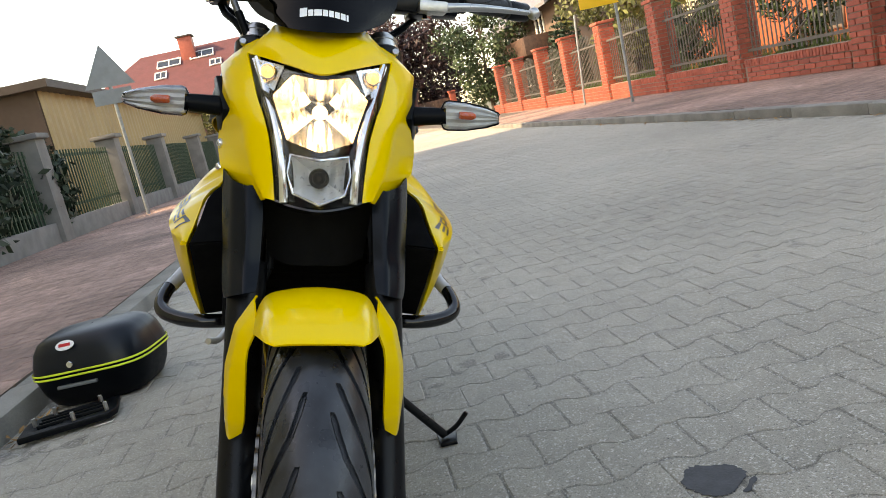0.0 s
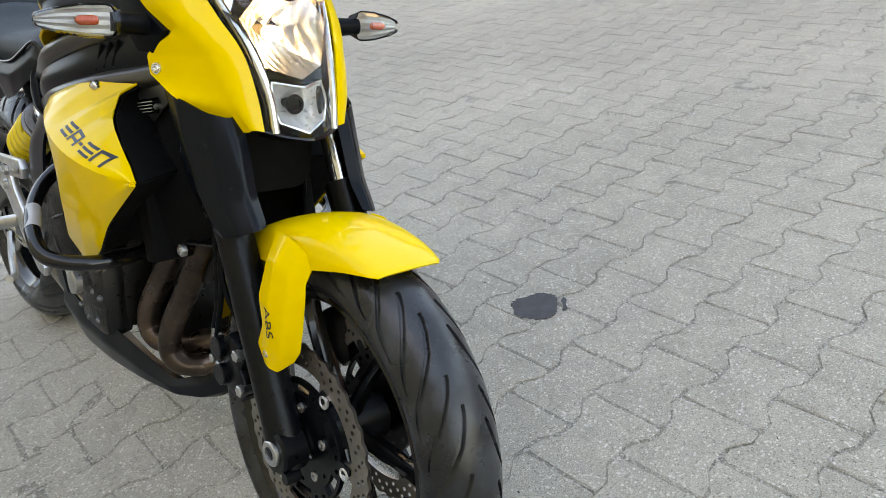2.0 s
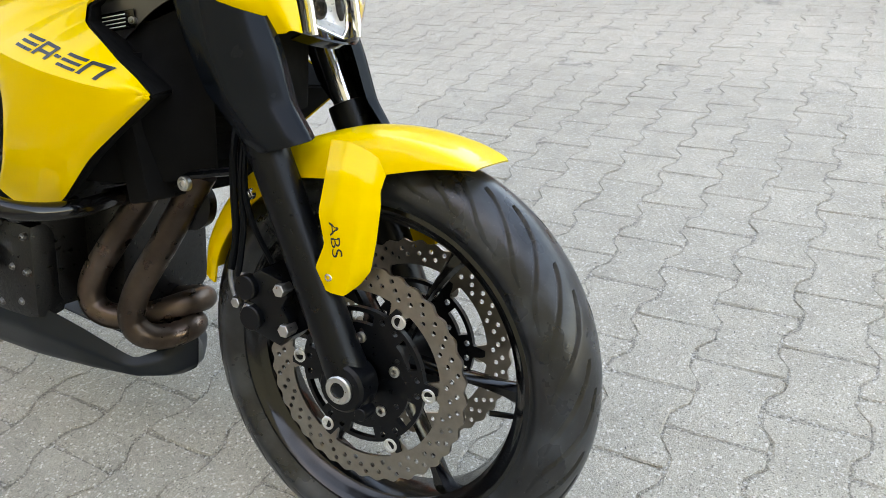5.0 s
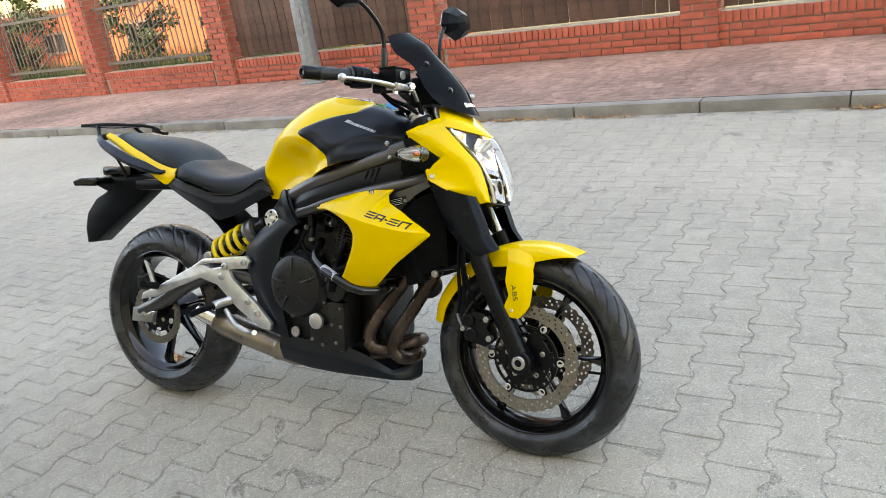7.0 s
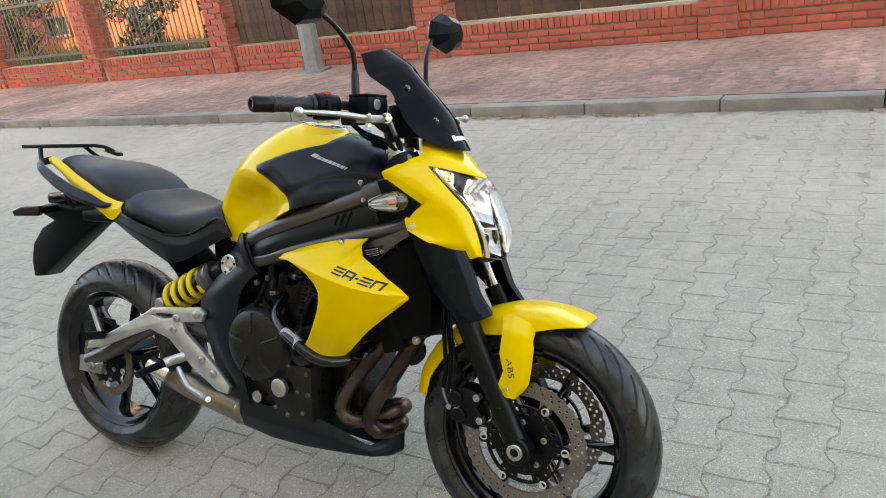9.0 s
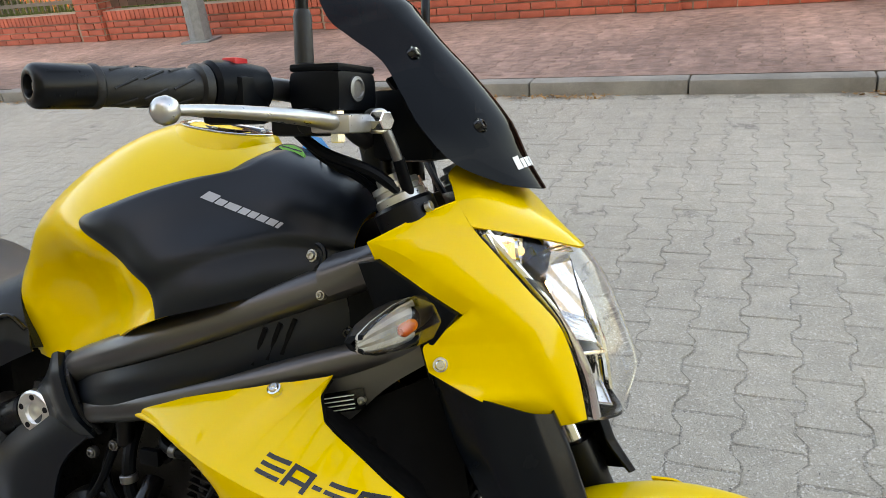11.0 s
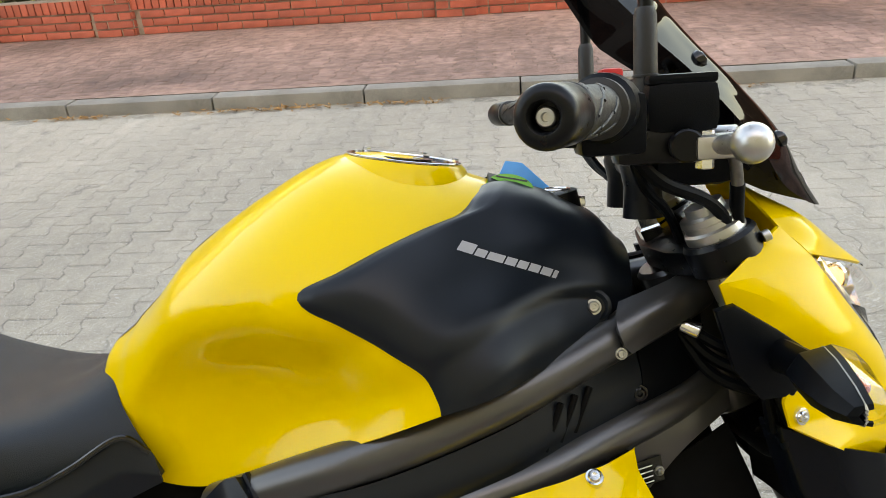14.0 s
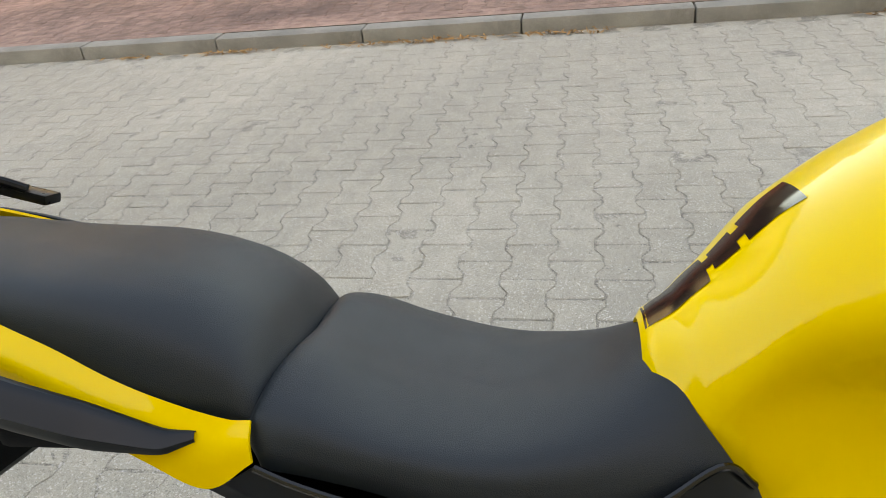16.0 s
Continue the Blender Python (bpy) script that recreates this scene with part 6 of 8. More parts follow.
# black covers under the seat
under = [[(-0.834, -0.119, 0.762), (-0.860, -0.126, 0.782), (-0.905, -0.138, 0.758), (-0.955, -0.146, 0.738), (-1.03, -0.153, 0.736), (-1.12, -0.156, 0.760), (-1.17, -0.156, 0.776), (-1.203, -0.153, 0.789)],
         [(-0.826, -0.126, 0.742), (-0.858, -0.134, 0.752), (-0.905, -0.146, 0.728), (-0.955, -0.156, 0.708), (-1.03, -0.162, 0.708), (-1.12, -0.165, 0.735), (-1.18, -0.162, 0.752), (-1.228, -0.154, 0.774)],
         [(-0.825, -0.125, 0.735), (-0.86, -0.130, 0.720), (-0.91, -0.142, 0.694), (-0.965, -0.148, 0.668), (-1.03, -0.145, 0.652), (-1.12, -0.14, 0.690), (-1.19, -0.14, 0.726), (-1.250, -0.145, 0.764)]]
pair("side_cover", sheet(flat_net(under, 21, 57), 0.003), SATIN_BLACK, "satin black side cover under the seat", smooth=30)
pair("seat_trim", tube([(-0.836, -0.122, 0.764), (-0.860, -0.129, 0.783), (-0.905, -0.141, 0.759), (-0.955, -0.149, 0.739), (-1.03, -0.156, 0.737), (-1.12, -0.159, 0.761), (-1.17, -0.159, 0.777), (-1.202, -0.156, 0.789)], 0.0032, 8, 40), GLOSS_BLACK, "glossy trim line below the seat")
bp("rear_subframe", box((-1.5, -0.07, 0.748), (-0.98, 0.07, 0.785), 0.012), BLACK_PLASTIC)
bp("seat_base", box((-1.34, -0.105, 0.770), (-1.165, 0.105, 0.800), 0.01), MATT_BLACK)
bp("rear_fender_inner", tube([(-1.02, 0, 0.50), (-1.06, 0, 0.60), (-1.14, 0, 0.675), (-1.20, 0, 0.705), (-1.27, 0, 0.745)], 0.088, 20, 24, flat=0.25), BLACK_PLASTIC)

# ---- frame ----
pair("frame_tube", tube([(-0.775, -0.122, 0.708), (-0.735, -0.139, 0.726), (-0.69, -0.152, 0.745), (-0.60, -0.166, 0.778), (-0.50, -0.150, 0.812), (-0.41, -0.106, 0.843), (-0.33, -0.066, 0.870), (-0.30, -0.045, 0.880)], 0.0215, 24, 70), FRAME_GREY, "grey-brown steel upper frame tube")
pair("frame_tube", tube([(-0.775, -0.124, 0.664), (-0.735, -0.141, 0.674), (-0.68, -0.155, 0.688), (-0.58, -0.168, 0.712), (-0.48, -0.150, 0.737), (-0.40, -0.108, 0.756), (-0.33, -0.072, 0.772), (-0.29, -0.05, 0.785)], 0.0195, 24, 60), FRAME_GREY, "grey-brown steel lower frame tube")
gus = [[(-0.385, -0.094, 0.880), (-0.34, -0.076, 0.892), (-0.295, -0.052, 0.905)], [(-0.392, -0.118, 0.868), (-0.342, -0.096, 0.882), (-0.293, -0.066, 0.896)], [(-0.388, -0.124, 0.852), (-0.34, -0.098, 0.868), (-0.292, -0.070, 0.884)], [(-0.380, -0.119, 0.842), (-0.338, -0.095, 0.858), (-0.292, -0.066, 0.876)]]
pair("frame_gusset", sheet(net(gus, 14, 16), 0.004), FRAME_GREY, smooth=30)
fill = [[(-0.735, -0.148, 0.718), (-0.62, -0.178, 0.752), (-0.50, -0.160, 0.790), (-0.42, -0.118, 0.820), (-0.372, -0.092, 0.838)],
        [(-0.735, -0.154, 0.694), (-0.62, -0.185, 0.730), (-0.50, -0.168, 0.764), (-0.42, -0.126, 0.792), (-0.366, -0.096, 0.805)],
        [(-0.735, -0.150, 0.668), (-0.62, -0.178, 0.706), (-0.50, -0.162, 0.742), (-0.42, -0.120, 0.764), (-0.370, -0.092, 0.775)]]
pair("frame_infill", sheet(net(fill, 16, 40), 0.003), SATIN_BLACK, "black plastic infill between the frame tubes", smooth=40)
joint_rows = [[(-0.830, -0.118, 0.668), (-0.785, -0.126, 0.707), (-0.752, -0.146, 0.744), (-0.738, -0.150, 0.750)],
              [(-0.828, -0.126, 0.664), (-0.782, -0.138, 0.702), (-0.740, -0.163, 0.728), (-0.722, -0.166, 0.732)],
              [(-0.815, -0.130, 0.654), (-0.768, -0.142, 0.688), (-0.730, -0.168, 0.703), (-0.710, -0.171, 0.706)],
              [(-0.800, -0.130, 0.640), (-0.752, -0.146, 0.662), (-0.720, -0.168, 0.678), (-0.700, -0.170, 0.682)],
              [(-0.785, -0.128, 0.622), (-0.742, -0.138, 0.636), (-0.712, -0.148, 0.648), (-0.696, -0.150, 0.652)]]
pair("frame_joint", sheet(flat_net(joint_rows, 25, 22), 0.010), SATIN_BLACK, "black casting where the frame tubes meet", smooth=24)
pair("joint_collar", tube([(-0.736, -0.147, 0.750), (-0.719, -0.166, 0.732), (-0.707, -0.171, 0.706), (-0.697, -0.170, 0.682), (-0.693, -0.150, 0.652)], 0.0045, 10, 20), BLACK_METAL)
bp("airbox", box((-0.92, -0.095, 0.575), (-0.50, 0.095, 0.755), 0.03), MATT_BLACK, "black airbox between the frame tubes")
for k in range(3):
    x = -0.452 + 0.014 * k
    pair("infill_slot", tube([(x - 0.010, -0.150 + 0.008 * k, 0.764 + 0.005 * k), (x + 0.006, -0.144 + 0.008 * k, 0.806 + 0.004 * k)], 0.003, 8, 6), MATT_BLACK)
pair("infill_cap", sheet(net([[(-0.370, -0.093, 0.842), (-0.33, -0.070, 0.855), (-0.30, -0.05, 0.862)], [(-0.366, -0.097, 0.805), (-0.325, -0.074, 0.815), (-0.295, -0.05, 0.82)], [(-0.370, -0.093, 0.772), (-0.325, -0.070, 0.782), (-0.29, -0.05, 0.79)]], 10, 14), 0.003), BLACK_PLASTIC, smooth=40)
screw((-0.368, -0.099, 0.795), (0, -1, 0), 0.007, GLOSS_BLACK)
for x, z in ((-0.388, 0.842),):
    screw((x, -0.122, z), (0, -1, 0.2), 0.0045, ALU)
pair("pivot_plate", sheet(net([[(-0.81, -0.135, 0.66), (-0.74, -0.15, 0.665), (-0.69, -0.155, 0.66)], [(-0.92, -0.135, 0.56), (-0.84, -0.155, 0.58), (-0.76, -0.155, 0.59)], [(-0.90, -0.140, 0.46), (-0.84, -0.155, 0.46), (-0.78, -0.155, 0.46)], [(-0.86, -0.130, 0.31), (-0.81, -0.14, 0.30), (-0.76, -0.14, 0.29)]], 24, 16), 0.006), SATIN_BLACK, "satin black frame side plate")
bp("type_plate", sheet(net([[(-0.395, -0.1155, 0.700), (-0.346, -0.1045, 0.709)], [(-0.398, -0.1135, 0.723), (-0.349, -0.1025, 0.733)]], 4, 6), 0.001), GLOSS_BLACK, "small black type plate with pale print")
for k in range(4):
    z = 0.704 + 0.005 * k
    bp("print_line", tube([(-0.392 - 0.0005 * k, -0.1172 + 0.0004 * k, z), (-0.357 - 0.0005 * k, -0.1095 + 0.0004 * k, z + 0.0067)], 0.0007, 5, 4), WHITE)
screw((-0.351, -0.1045, 0.718), (0.2, -1, 0), 0.004, ALU)
# neck plate that carries the type plate
pair("frame_plate", sheet(net([[(-0.45, -0.118, 0.738), (-0.39, -0.106, 0.750), (-0.33, -0.084, 0.768), (-0.275, -0.06, 0.788)], [(-0.445, -0.118, 0.705), (-0.385, -0.105, 0.722), (-0.325, -0.086, 0.750), (-0.275, -0.064, 0.776)], [(-0.43, -0.116, 0.655), (-0.372, -0.102, 0.690), (-0.325, -0.087, 0.733), (-0.275, -0.066, 0.764)]], 18, 22), 0.004), FRAME_GREY, smooth=40)

# ---- air scoops ----
SC_TIP = (-0.224, -0.196, 0.632)
sc_top = [(-0.600, -0.173, 0.7085), (-0.545, -0.181, 0.722), (-0.500, -0.181, 0.734), (-0.455, -0.175, 0.744), (-0.415, -0.157, 0.750), (-0.378, -0.120, 0.749), (-0.379, -0.148, 0.735), (-0.368, -0.162, 0.713), (-0.345, -0.174, 0.704), (-0.318, -0.182, 0.691), (-0.285, -0.186, 0.668), (-0.252, -0.190, 0.650), SC_TIP]
sc_fold = [(-0.604, -0.177, 0.7030), (-0.560, -0.198, 0.701), (-0.530, -0.212, 0.696), (-0.500, -0.222, 0.690), (-0.470, -0.231, 0.683), (-0.440, -0.237, 0.676), (-0.410, -0.240, 0.668), (-0.380, -0.241, 0.661), (-0.350, -0.239, 0.654), (-0.320, -0.234, 0.648), (-0.290, -0.226, 0.642), (-0.257, -0.212, 0.637), SC_TIP]
sc_low = [(-0.598, -0.176, 0.6965), (-0.555, -0.186, 0.698), (-0.512, -0.200, 0.684), (-0.475, -0.208, 0.660), (-0.454, -0.212, 0.634), (-0.453, -0.212, 0.610), (-0.470, -0.210, 0.572), (-0.500, -0.205, 0.512), (-0.520, -0.200, 0.486), (-0.455, -0.194, 0.455), (-0.398, -0.194, 0.484), (-0.335, -0.199, 0.548), SC_TIP]
l_top, l_fold, l_low = eased(straight(sc_top, 121), (0, 50)), eased(straight(sc_fold, 121), ()), eased(straight(sc_low, 121), (90,))
sc = [[a.lerp(b, k / 14) + Vector((0, -0.004, 0.002)) * math.sin(math.pi * k / 14) for a, b in zip(l_top, l_fold)] for k in range(14)]
sc += [[a.lerp(b, k / 18) + Vector((0, -0.006, 0)) * math.sin(math.pi * k / 18) for a, b in zip(l_fold, l_low)] for k in range(19)]
sc_r, sc_l = pair("air_scoop", sheet(sc, 0.003), YELLOW, "yellow radiator side scoop", smooth=40)
inner = [p for p in l_top[52:]] + [p for p in l_low[:99:-1]]
pair("scoop_liner", sheet([[p + Vector((-0.001, 0.004, 0)), p + Vector((-0.030, 0.045, 0.0)), p + Vector((-0.055, 0.085, 0.0))] for p in inner], 0.003), MATT_BLACK, smooth=50)
screw((-0.422, -0.170, 0.7475), (0, -0.7, 1), 0.0065, CHROME)
for o, nm in ((sc_r, -1), (sc_l, 1)):
    tt = tree_of(o)
    xa = (0.965, 0.0, -0.26) if nm < 0 else (-0.965, 0.0, 0.26)
    for q, bars in zip(word_shape([1.3, 1.3, 0.45, 1.3, 1.3], 0.0213, 0.16, 0.25 * -nm, 0.74), ((0, 2, 4), (0, 2.6), (2,), (0, 2, 4), (0,))):
        lo0, lo1, hi1, hi0 = [Vector(c) for c in q]
        marks = []
        for row in bars:
            a4, b4 = (4 - row) / 5, (4 - row + 1.0) / 5
            marks.append([tuple(lo0.lerp(hi0, a4)), tuple(lo1.lerp(hi1, a4)), tuple(lo1.lerp(hi1, b4)), tuple(lo0.lerp(hi0, b4))])
        if len(bars) != 3:
            for f0, f1 in (((0.0, 0.2), (0.8, 1.0)) if bars != (2,) else ()):
                marks.append([tuple(lo0.lerp(lo1, f0)), tuple(lo0.lerp(lo1, f1)), tuple(hi0.lerp(hi1, f1)), tuple(hi0.lerp(hi1, f0))])
        decal("model_mark", marks, tt, (-0.343, nm * 0.235, 0.675), xa, (0.26, 0, 0.965), (0, -nm, 0), DECAL_BLACK, "black model mark as plain slanted blocks", o, 4, True)

# ---- radiator, engine, exhaust ----
rad = bp("radiator", moved(box((-0.02, -0.150, 0.0), (0.02, 0.150, 0.195), 0.006), Matrix.Translation((-0.305, 0, 0.485)) @ Matrix.Rotation(radians(-14), 4, "Y")), MATT_BLACK, "black radiator with fine fins")
for k in range(15):
    z = 0.495 + 0.0118 * k
    part("fin", tube([(-0.281 - 0.0029 * k, -0.11, z), (-0.281 - 0.0029 * k, 0.11, z)], 0.0022, 5, 3), MATT_BLACK, rad, smooth=0)
pair("radiator_shroud", sheet(net([[(-0.40, -0.095, 0.690), (-0.33, -0.080, 0.720), (-0.275, -0.060, 0.745)], [(-0.41, -0.150, 0.61), (-0.30, -0.122, 0.615), (-0.235, -0.080, 0.63)], [(-0.42, -0.160, 0.505), (-0.32, -0.130, 0.508), (-0.23, -0.082, 0.522)]], 20, 20), 0.004), MATT_BLACK, "black plastic shroud beside the radiator", smooth=40)
bp("radiator_bracket", tube([(-0.43, -0.10, 0.492), (-0.30, -0.10, 0.515), (-0.19, -0.09, 0.535)], 0.012, 8, 10, flat=0.5), BLACK_METAL)
for x, y, z in ((-0.30, -0.13, 0.500), (-0.25, -0.125, 0.515)):
    screw((x, y, z), (0, -1, 0), 0.008, ALU)
bp("horn", lathe([(0, 0.018), (0.006, 0.036), (0.022, 0.038), (0.026, 0.030)], (-0.30, -0.045, 0.47), (-0.30, -0.9, 0.50), 24), BLACK_METAL, "round black horn")
eng = bp("engine_block", box((-0.80, -0.13, 0.27), (-0.545, 0.13, 0.50), 0.03), ENGINE_BLACK, "black parallel-twin engine")
part("front_case", box((-0.56, -0.055, 0.27), (-0.46, 0.13, 0.49), 0.02), ENGINE_BLACK, eng)
cyl_m = Matrix.Translation((-0.50, 0, 0.47)) @ Matrix.Rotation(radians(16), 4, "Y")
part("cylinder_block", moved(box((-0.10, -0.14, 0.0), (0.035, 0.14, 0.12), 0.012), cyl_m), ENGINE_BLACK, eng)
part("cylinder_head", moved(box((-0.11, -0.135, 0.12), (0.085, 0.135, 0.205), 0.02), cyl_m), ENGINE_BLACK, eng)
for k in range(19):
    reach = 0.050 + 0.012 * math.sin(k * 0.33)
    part("cooling_fin", moved(box((-0.092, -0.160, 0.004 + 0.0098 * k), (reach, -0.134, 0.0068 + 0.0098 * k), 0.0008), cyl_m), ENGINE_BLACK, eng)
for x in (-0.075, 0.028):
    part("cylinder_stud", moved(rod((x, -0.150, 0.0), (x, -0.150, 0.205), 0.007, 12), cyl_m), ENGINE_BLACK, eng)
    for z in (0.06, 0.165):
        part("stud_bolt", moved(rod((x, -0.156, z), (x, -0.165, z), 0.0065, 6), cyl_m), BLACK_METAL, eng, smooth=20)
part("spark_cap", moved(rod((-0.02, -0.10, 0.225), (-0.02, -0.135, 0.245), 0.012, 14), cyl_m), BLACK_PLASTIC, eng)
part("head_cover", moved(box((-0.09, -0.085, 0.205), (0.05, 0.085, 0.24), 0.012), cyl_m), ENGINE_BLACK, eng)
CL = Vector((-0.708, -0.13, 0.462))
clutch = part("clutch_cover", lathe([(0, 0.108), (0.018, 0.106), (0.024, 0.099), (0.040, 0.092), (0.047, 0.080), (0.050, 0.055), (0.051, 0.012)], CL, CL + Vector((0, -1, 0)), 44), ENGINE_BLACK, eng, "black clutch cover with raised rays")
for k in range(5):
    a = radians(20 + 72 * k)
    d = Vector((math.cos(a), 0, math.sin(a)))
    part("ray", tube([CL + d * 0.035 + Vector((0, -0.050, 0)), CL + d * 0.060 + Vector((0, -0.050, 0)), CL + d * 0.086 + Vector((0, -0.044, 0))], 0.0042, 8, 8), ENGINE_BLACK, clutch)
for k in range(9):
    a = radians(40 * k + 12)
    screw(CL + Vector((0.1025 * math.cos(a), -0.020, 0.1025 * math.sin(a))), (0, -1, 0), 0.0055, BOLT, "cover_bolt")
bp("oil_filler", lathe([(0, 0.024), (0.012, 0.024), (0.014, 0.021), (0.015, 0.004)], (-0.635, -0.160, 0.358), (-0.635, -1, 0.358), 28), ALU, "round silver oil filler plug")
bp("sight_glass", lathe([(0, 0.016), (0.006, 0.016), (0.007, 0.012), (0.003, 0.011)], (-0.735, -0.14, 0.312), (-0.735, -1, 0.312), 20), ALU)
bp("lower_case", box((-0.68, -0.150, 0.26), (-0.545, -0.09, 0.42), 0.025), ENGINE_BLACK, smooth=40)
for x, z in ((-0.560, 0.398), (-0.560, 0.342), (-0.578, 0.292), (-0.628, 0.282), (-0.592, 0.346), (-0.668, 0.296)):
    screw((x, -0.150, z), (0, -1, 0), 0.005, BOLT, "case_bolt")
bp("water_pump", lathe([(0, 0.038), (0.02, 0.036), (0.03, 0.024), (0.034, 0.008)], (-0.572, -0.135, 0.455), (-0.572, -1, 0.455), 24), ENGINE_BLACK)
bp("coolant_hose", tube([(-0.572, -0.165, 0.455), (-0.560, -0.172, 0.495), (-0.535, -0.165, 0.52), (-0.47, -0.14, 0.53)], 0.013, 12, 24), BLACK_PLASTIC)
for pts, r in (([(-0.66, -0.12, 0.66), (-0.645, -0.155, 0.63), (-0.640, -0.162, 0.585), (-0.615, -0.160, 0.555)], 0.0085), ([(-0.70, -0.11, 0.65), (-0.690, -0.150, 0.60), (-0.665, -0.160, 0.565), (-0.63, -0.155, 0.55)], 0.006),
               ([(-0.60, -0.13, 0.67), (-0.585, -0.160, 0.655), (-0.545, -0.165, 0.650), (-0.51, -0.15, 0.66)], 0.0065), ([(-0.74, -0.12, 0.57), (-0.715, -0.155, 0.565), (-0.69, -0.160, 0.590), (-0.675, -0.15, 0.63)], 0.0055),
               ([(-0.64, -0.13, 0.69), (-0.60, -0.155, 0.685), (-0.56, -0.160, 0.672), (-0.53, -0.15, 0.655)], 0.0045), ([(-0.56, -0.150, 0.52), (-0.545, -0.170, 0.545), (-0.53, -0.168, 0.58), (-0.52, -0.15, 0.61)], 0.007)):
    bp("hose", tube(pts, r, 10, 24), BLACK_PLASTIC)
for at, to, r in (((-0.642, -0.163, 0.610), (-0.641, -0.163, 0.600), 0.0105), ((-0.622, -0.162, 0.562), (-0.616, -0.161, 0.555), 0.0105), ((-0.572, -0.164, 0.652), (-0.562, -0.165, 0.651), 0.0085), ((-0.559, -0.172, 0.500), (-0.553, -0.171, 0.507), 0.0150)):
    bp("hose_clamp", rod(at, to, r, 16), BOLT)
bp("fuel_rail", rod((-0.655, -0.148, 0.640), (-0.655, -0.148, 0.690), 0.011, 16, 0.002), BLACK_METAL)
bp("sensor", lathe([(0, 0.013), (0.018, 0.013), (0.019, 0.009), (0.035, 0.008)], (-0.60, -0.13, 0.635), (-0.60, -1, 0.66), 14), BLACK_PLASTIC)
bp("sensor_plug", box((-0.618, -0.168, 0.628), (-0.590, -0.158, 0.648), 0.003), BLACK_PLASTIC)
bp("engine_mount", moved(plate([[(-0.50, 0.690), (-0.44, 0.700), (-0.445, 0.665), (-0.475, 0.640), (-0.505, 0.655)]], 0.012, 0.002), Matrix(((1, 0, 0, 0), (0, 0, -1, -0.148), (0, 1, 0, 0), (0, 0, 0, 1)))), BLACK_METAL)
for x, z in ((-0.468, 0.668), (-0.490, 0.675), (-0.705, 0.625), (-0.668, 0.640)):
    screw((x, -0.156, z), (0, -1, 0), 0.006, BOLT)
bp("throttle_body", box((-0.86, -0.11, 0.46), (-0.58, 0.11, 0.69), 0.02), ENGINE_BLACK)
for pts in ([(-0.36, -0.070, 0.52), (-0.387, -0.075, 0.467), (-0.436, -0.080, 0.407), (-0.490, -0.085, 0.335), (-0.500, -0.085, 0.290), (-0.474, -0.075, 0.268), (-0.433, -0.040, 0.266), (-0.385, 0.0, 0.285), (-0.40, 0.05, 0.278), (-0.52, 0.06, 0.25)],
            [(-0.27, -0.070, 0.52), (-0.295, -0.075, 0.480), (-0.348, -0.080, 0.400), (-0.395, -0.085, 0.331), (-0.414, -0.085, 0.280), (-0.402, -0.075, 0.252), (-0.388, -0.040, 0.241), (-0.375, 0.0, 0.248), (-0.42, 0.03, 0.240), (-0.56, 0.02, 0.225)]):
    bp("exhaust_header", tube(pts, 0.0205, 20, 70), HEADER, "heat-browned steel exhaust header")
bp("muffler", lathe([(0, 0.030), (0.02, 0.038), (0.10, 0.042), (0.30, 0.044), (0.38, 0.040), (0.40, 0.028), (0.405, 0.026)], (-0.76, -0.068, 0.212), (-1.16, -0.072, 0.308), 32), MUFFLER, "brownish steel underslung muffler")
bp("muffler_band", lathe([(0.085, 0.0425), (0.088, 0.0445), (0.10, 0.0447), (0.103, 0.043)], (-0.76, -0.068, 0.212), (-1.16, -0.072, 0.308), 32, cap=False), MUFFLER)
bp("muffler_outlet", lathe([(0, 0.030), (0.05, 0.027), (0.07, 0.026), (0.07, 0.022), (0.02, 0.02)], (-1.10, -0.11, 0.315), (-1.16, -0.13, 0.345), 20), CHROME, "bright exhaust outlet")
belly = [[(-0.80, -0.135, 0.300), (-0.70, -0.140, 0.290), (-0.58, -0.135, 0.290), (-0.50, -0.112, 0.256), (-0.43, -0.072, 0.203), (-0.405, -0.030, 0.212), (-0.370, 0, 0.262)],
         [(-0.80, -0.142, 0.260), (-0.70, -0.148, 0.250), (-0.58, -0.143, 0.246), (-0.50, -0.120, 0.226), (-0.43, -0.082, 0.192), (-0.400, -0.040, 0.195), (-0.368, 0, 0.225)],
         [(-0.80, -0.125, 0.215), (-0.70, -0.130, 0.200), (-0.60, -0.122, 0.192), (-0.50, -0.104, 0.187), (-0.425, -0.075, 0.178), (-0.395, -0.038, 0.172), (-0.370, 0, 0.185)],
         [(-0.80, -0.04, 0.195), (-0.70, -0.04, 0.182), (-0.60, -0.04, 0.175), (-0.50, -0.03, 0.168), (-0.43, -0.02, 0.162), (-0.400, -0.01, 0.162), (-0.375, 0, 0.175)]]
pair("belly_pan", sheet(flat_net(belly, 25, 43), 0.003), SATIN_BLACK, "black plastic belly pan", smooth=24)
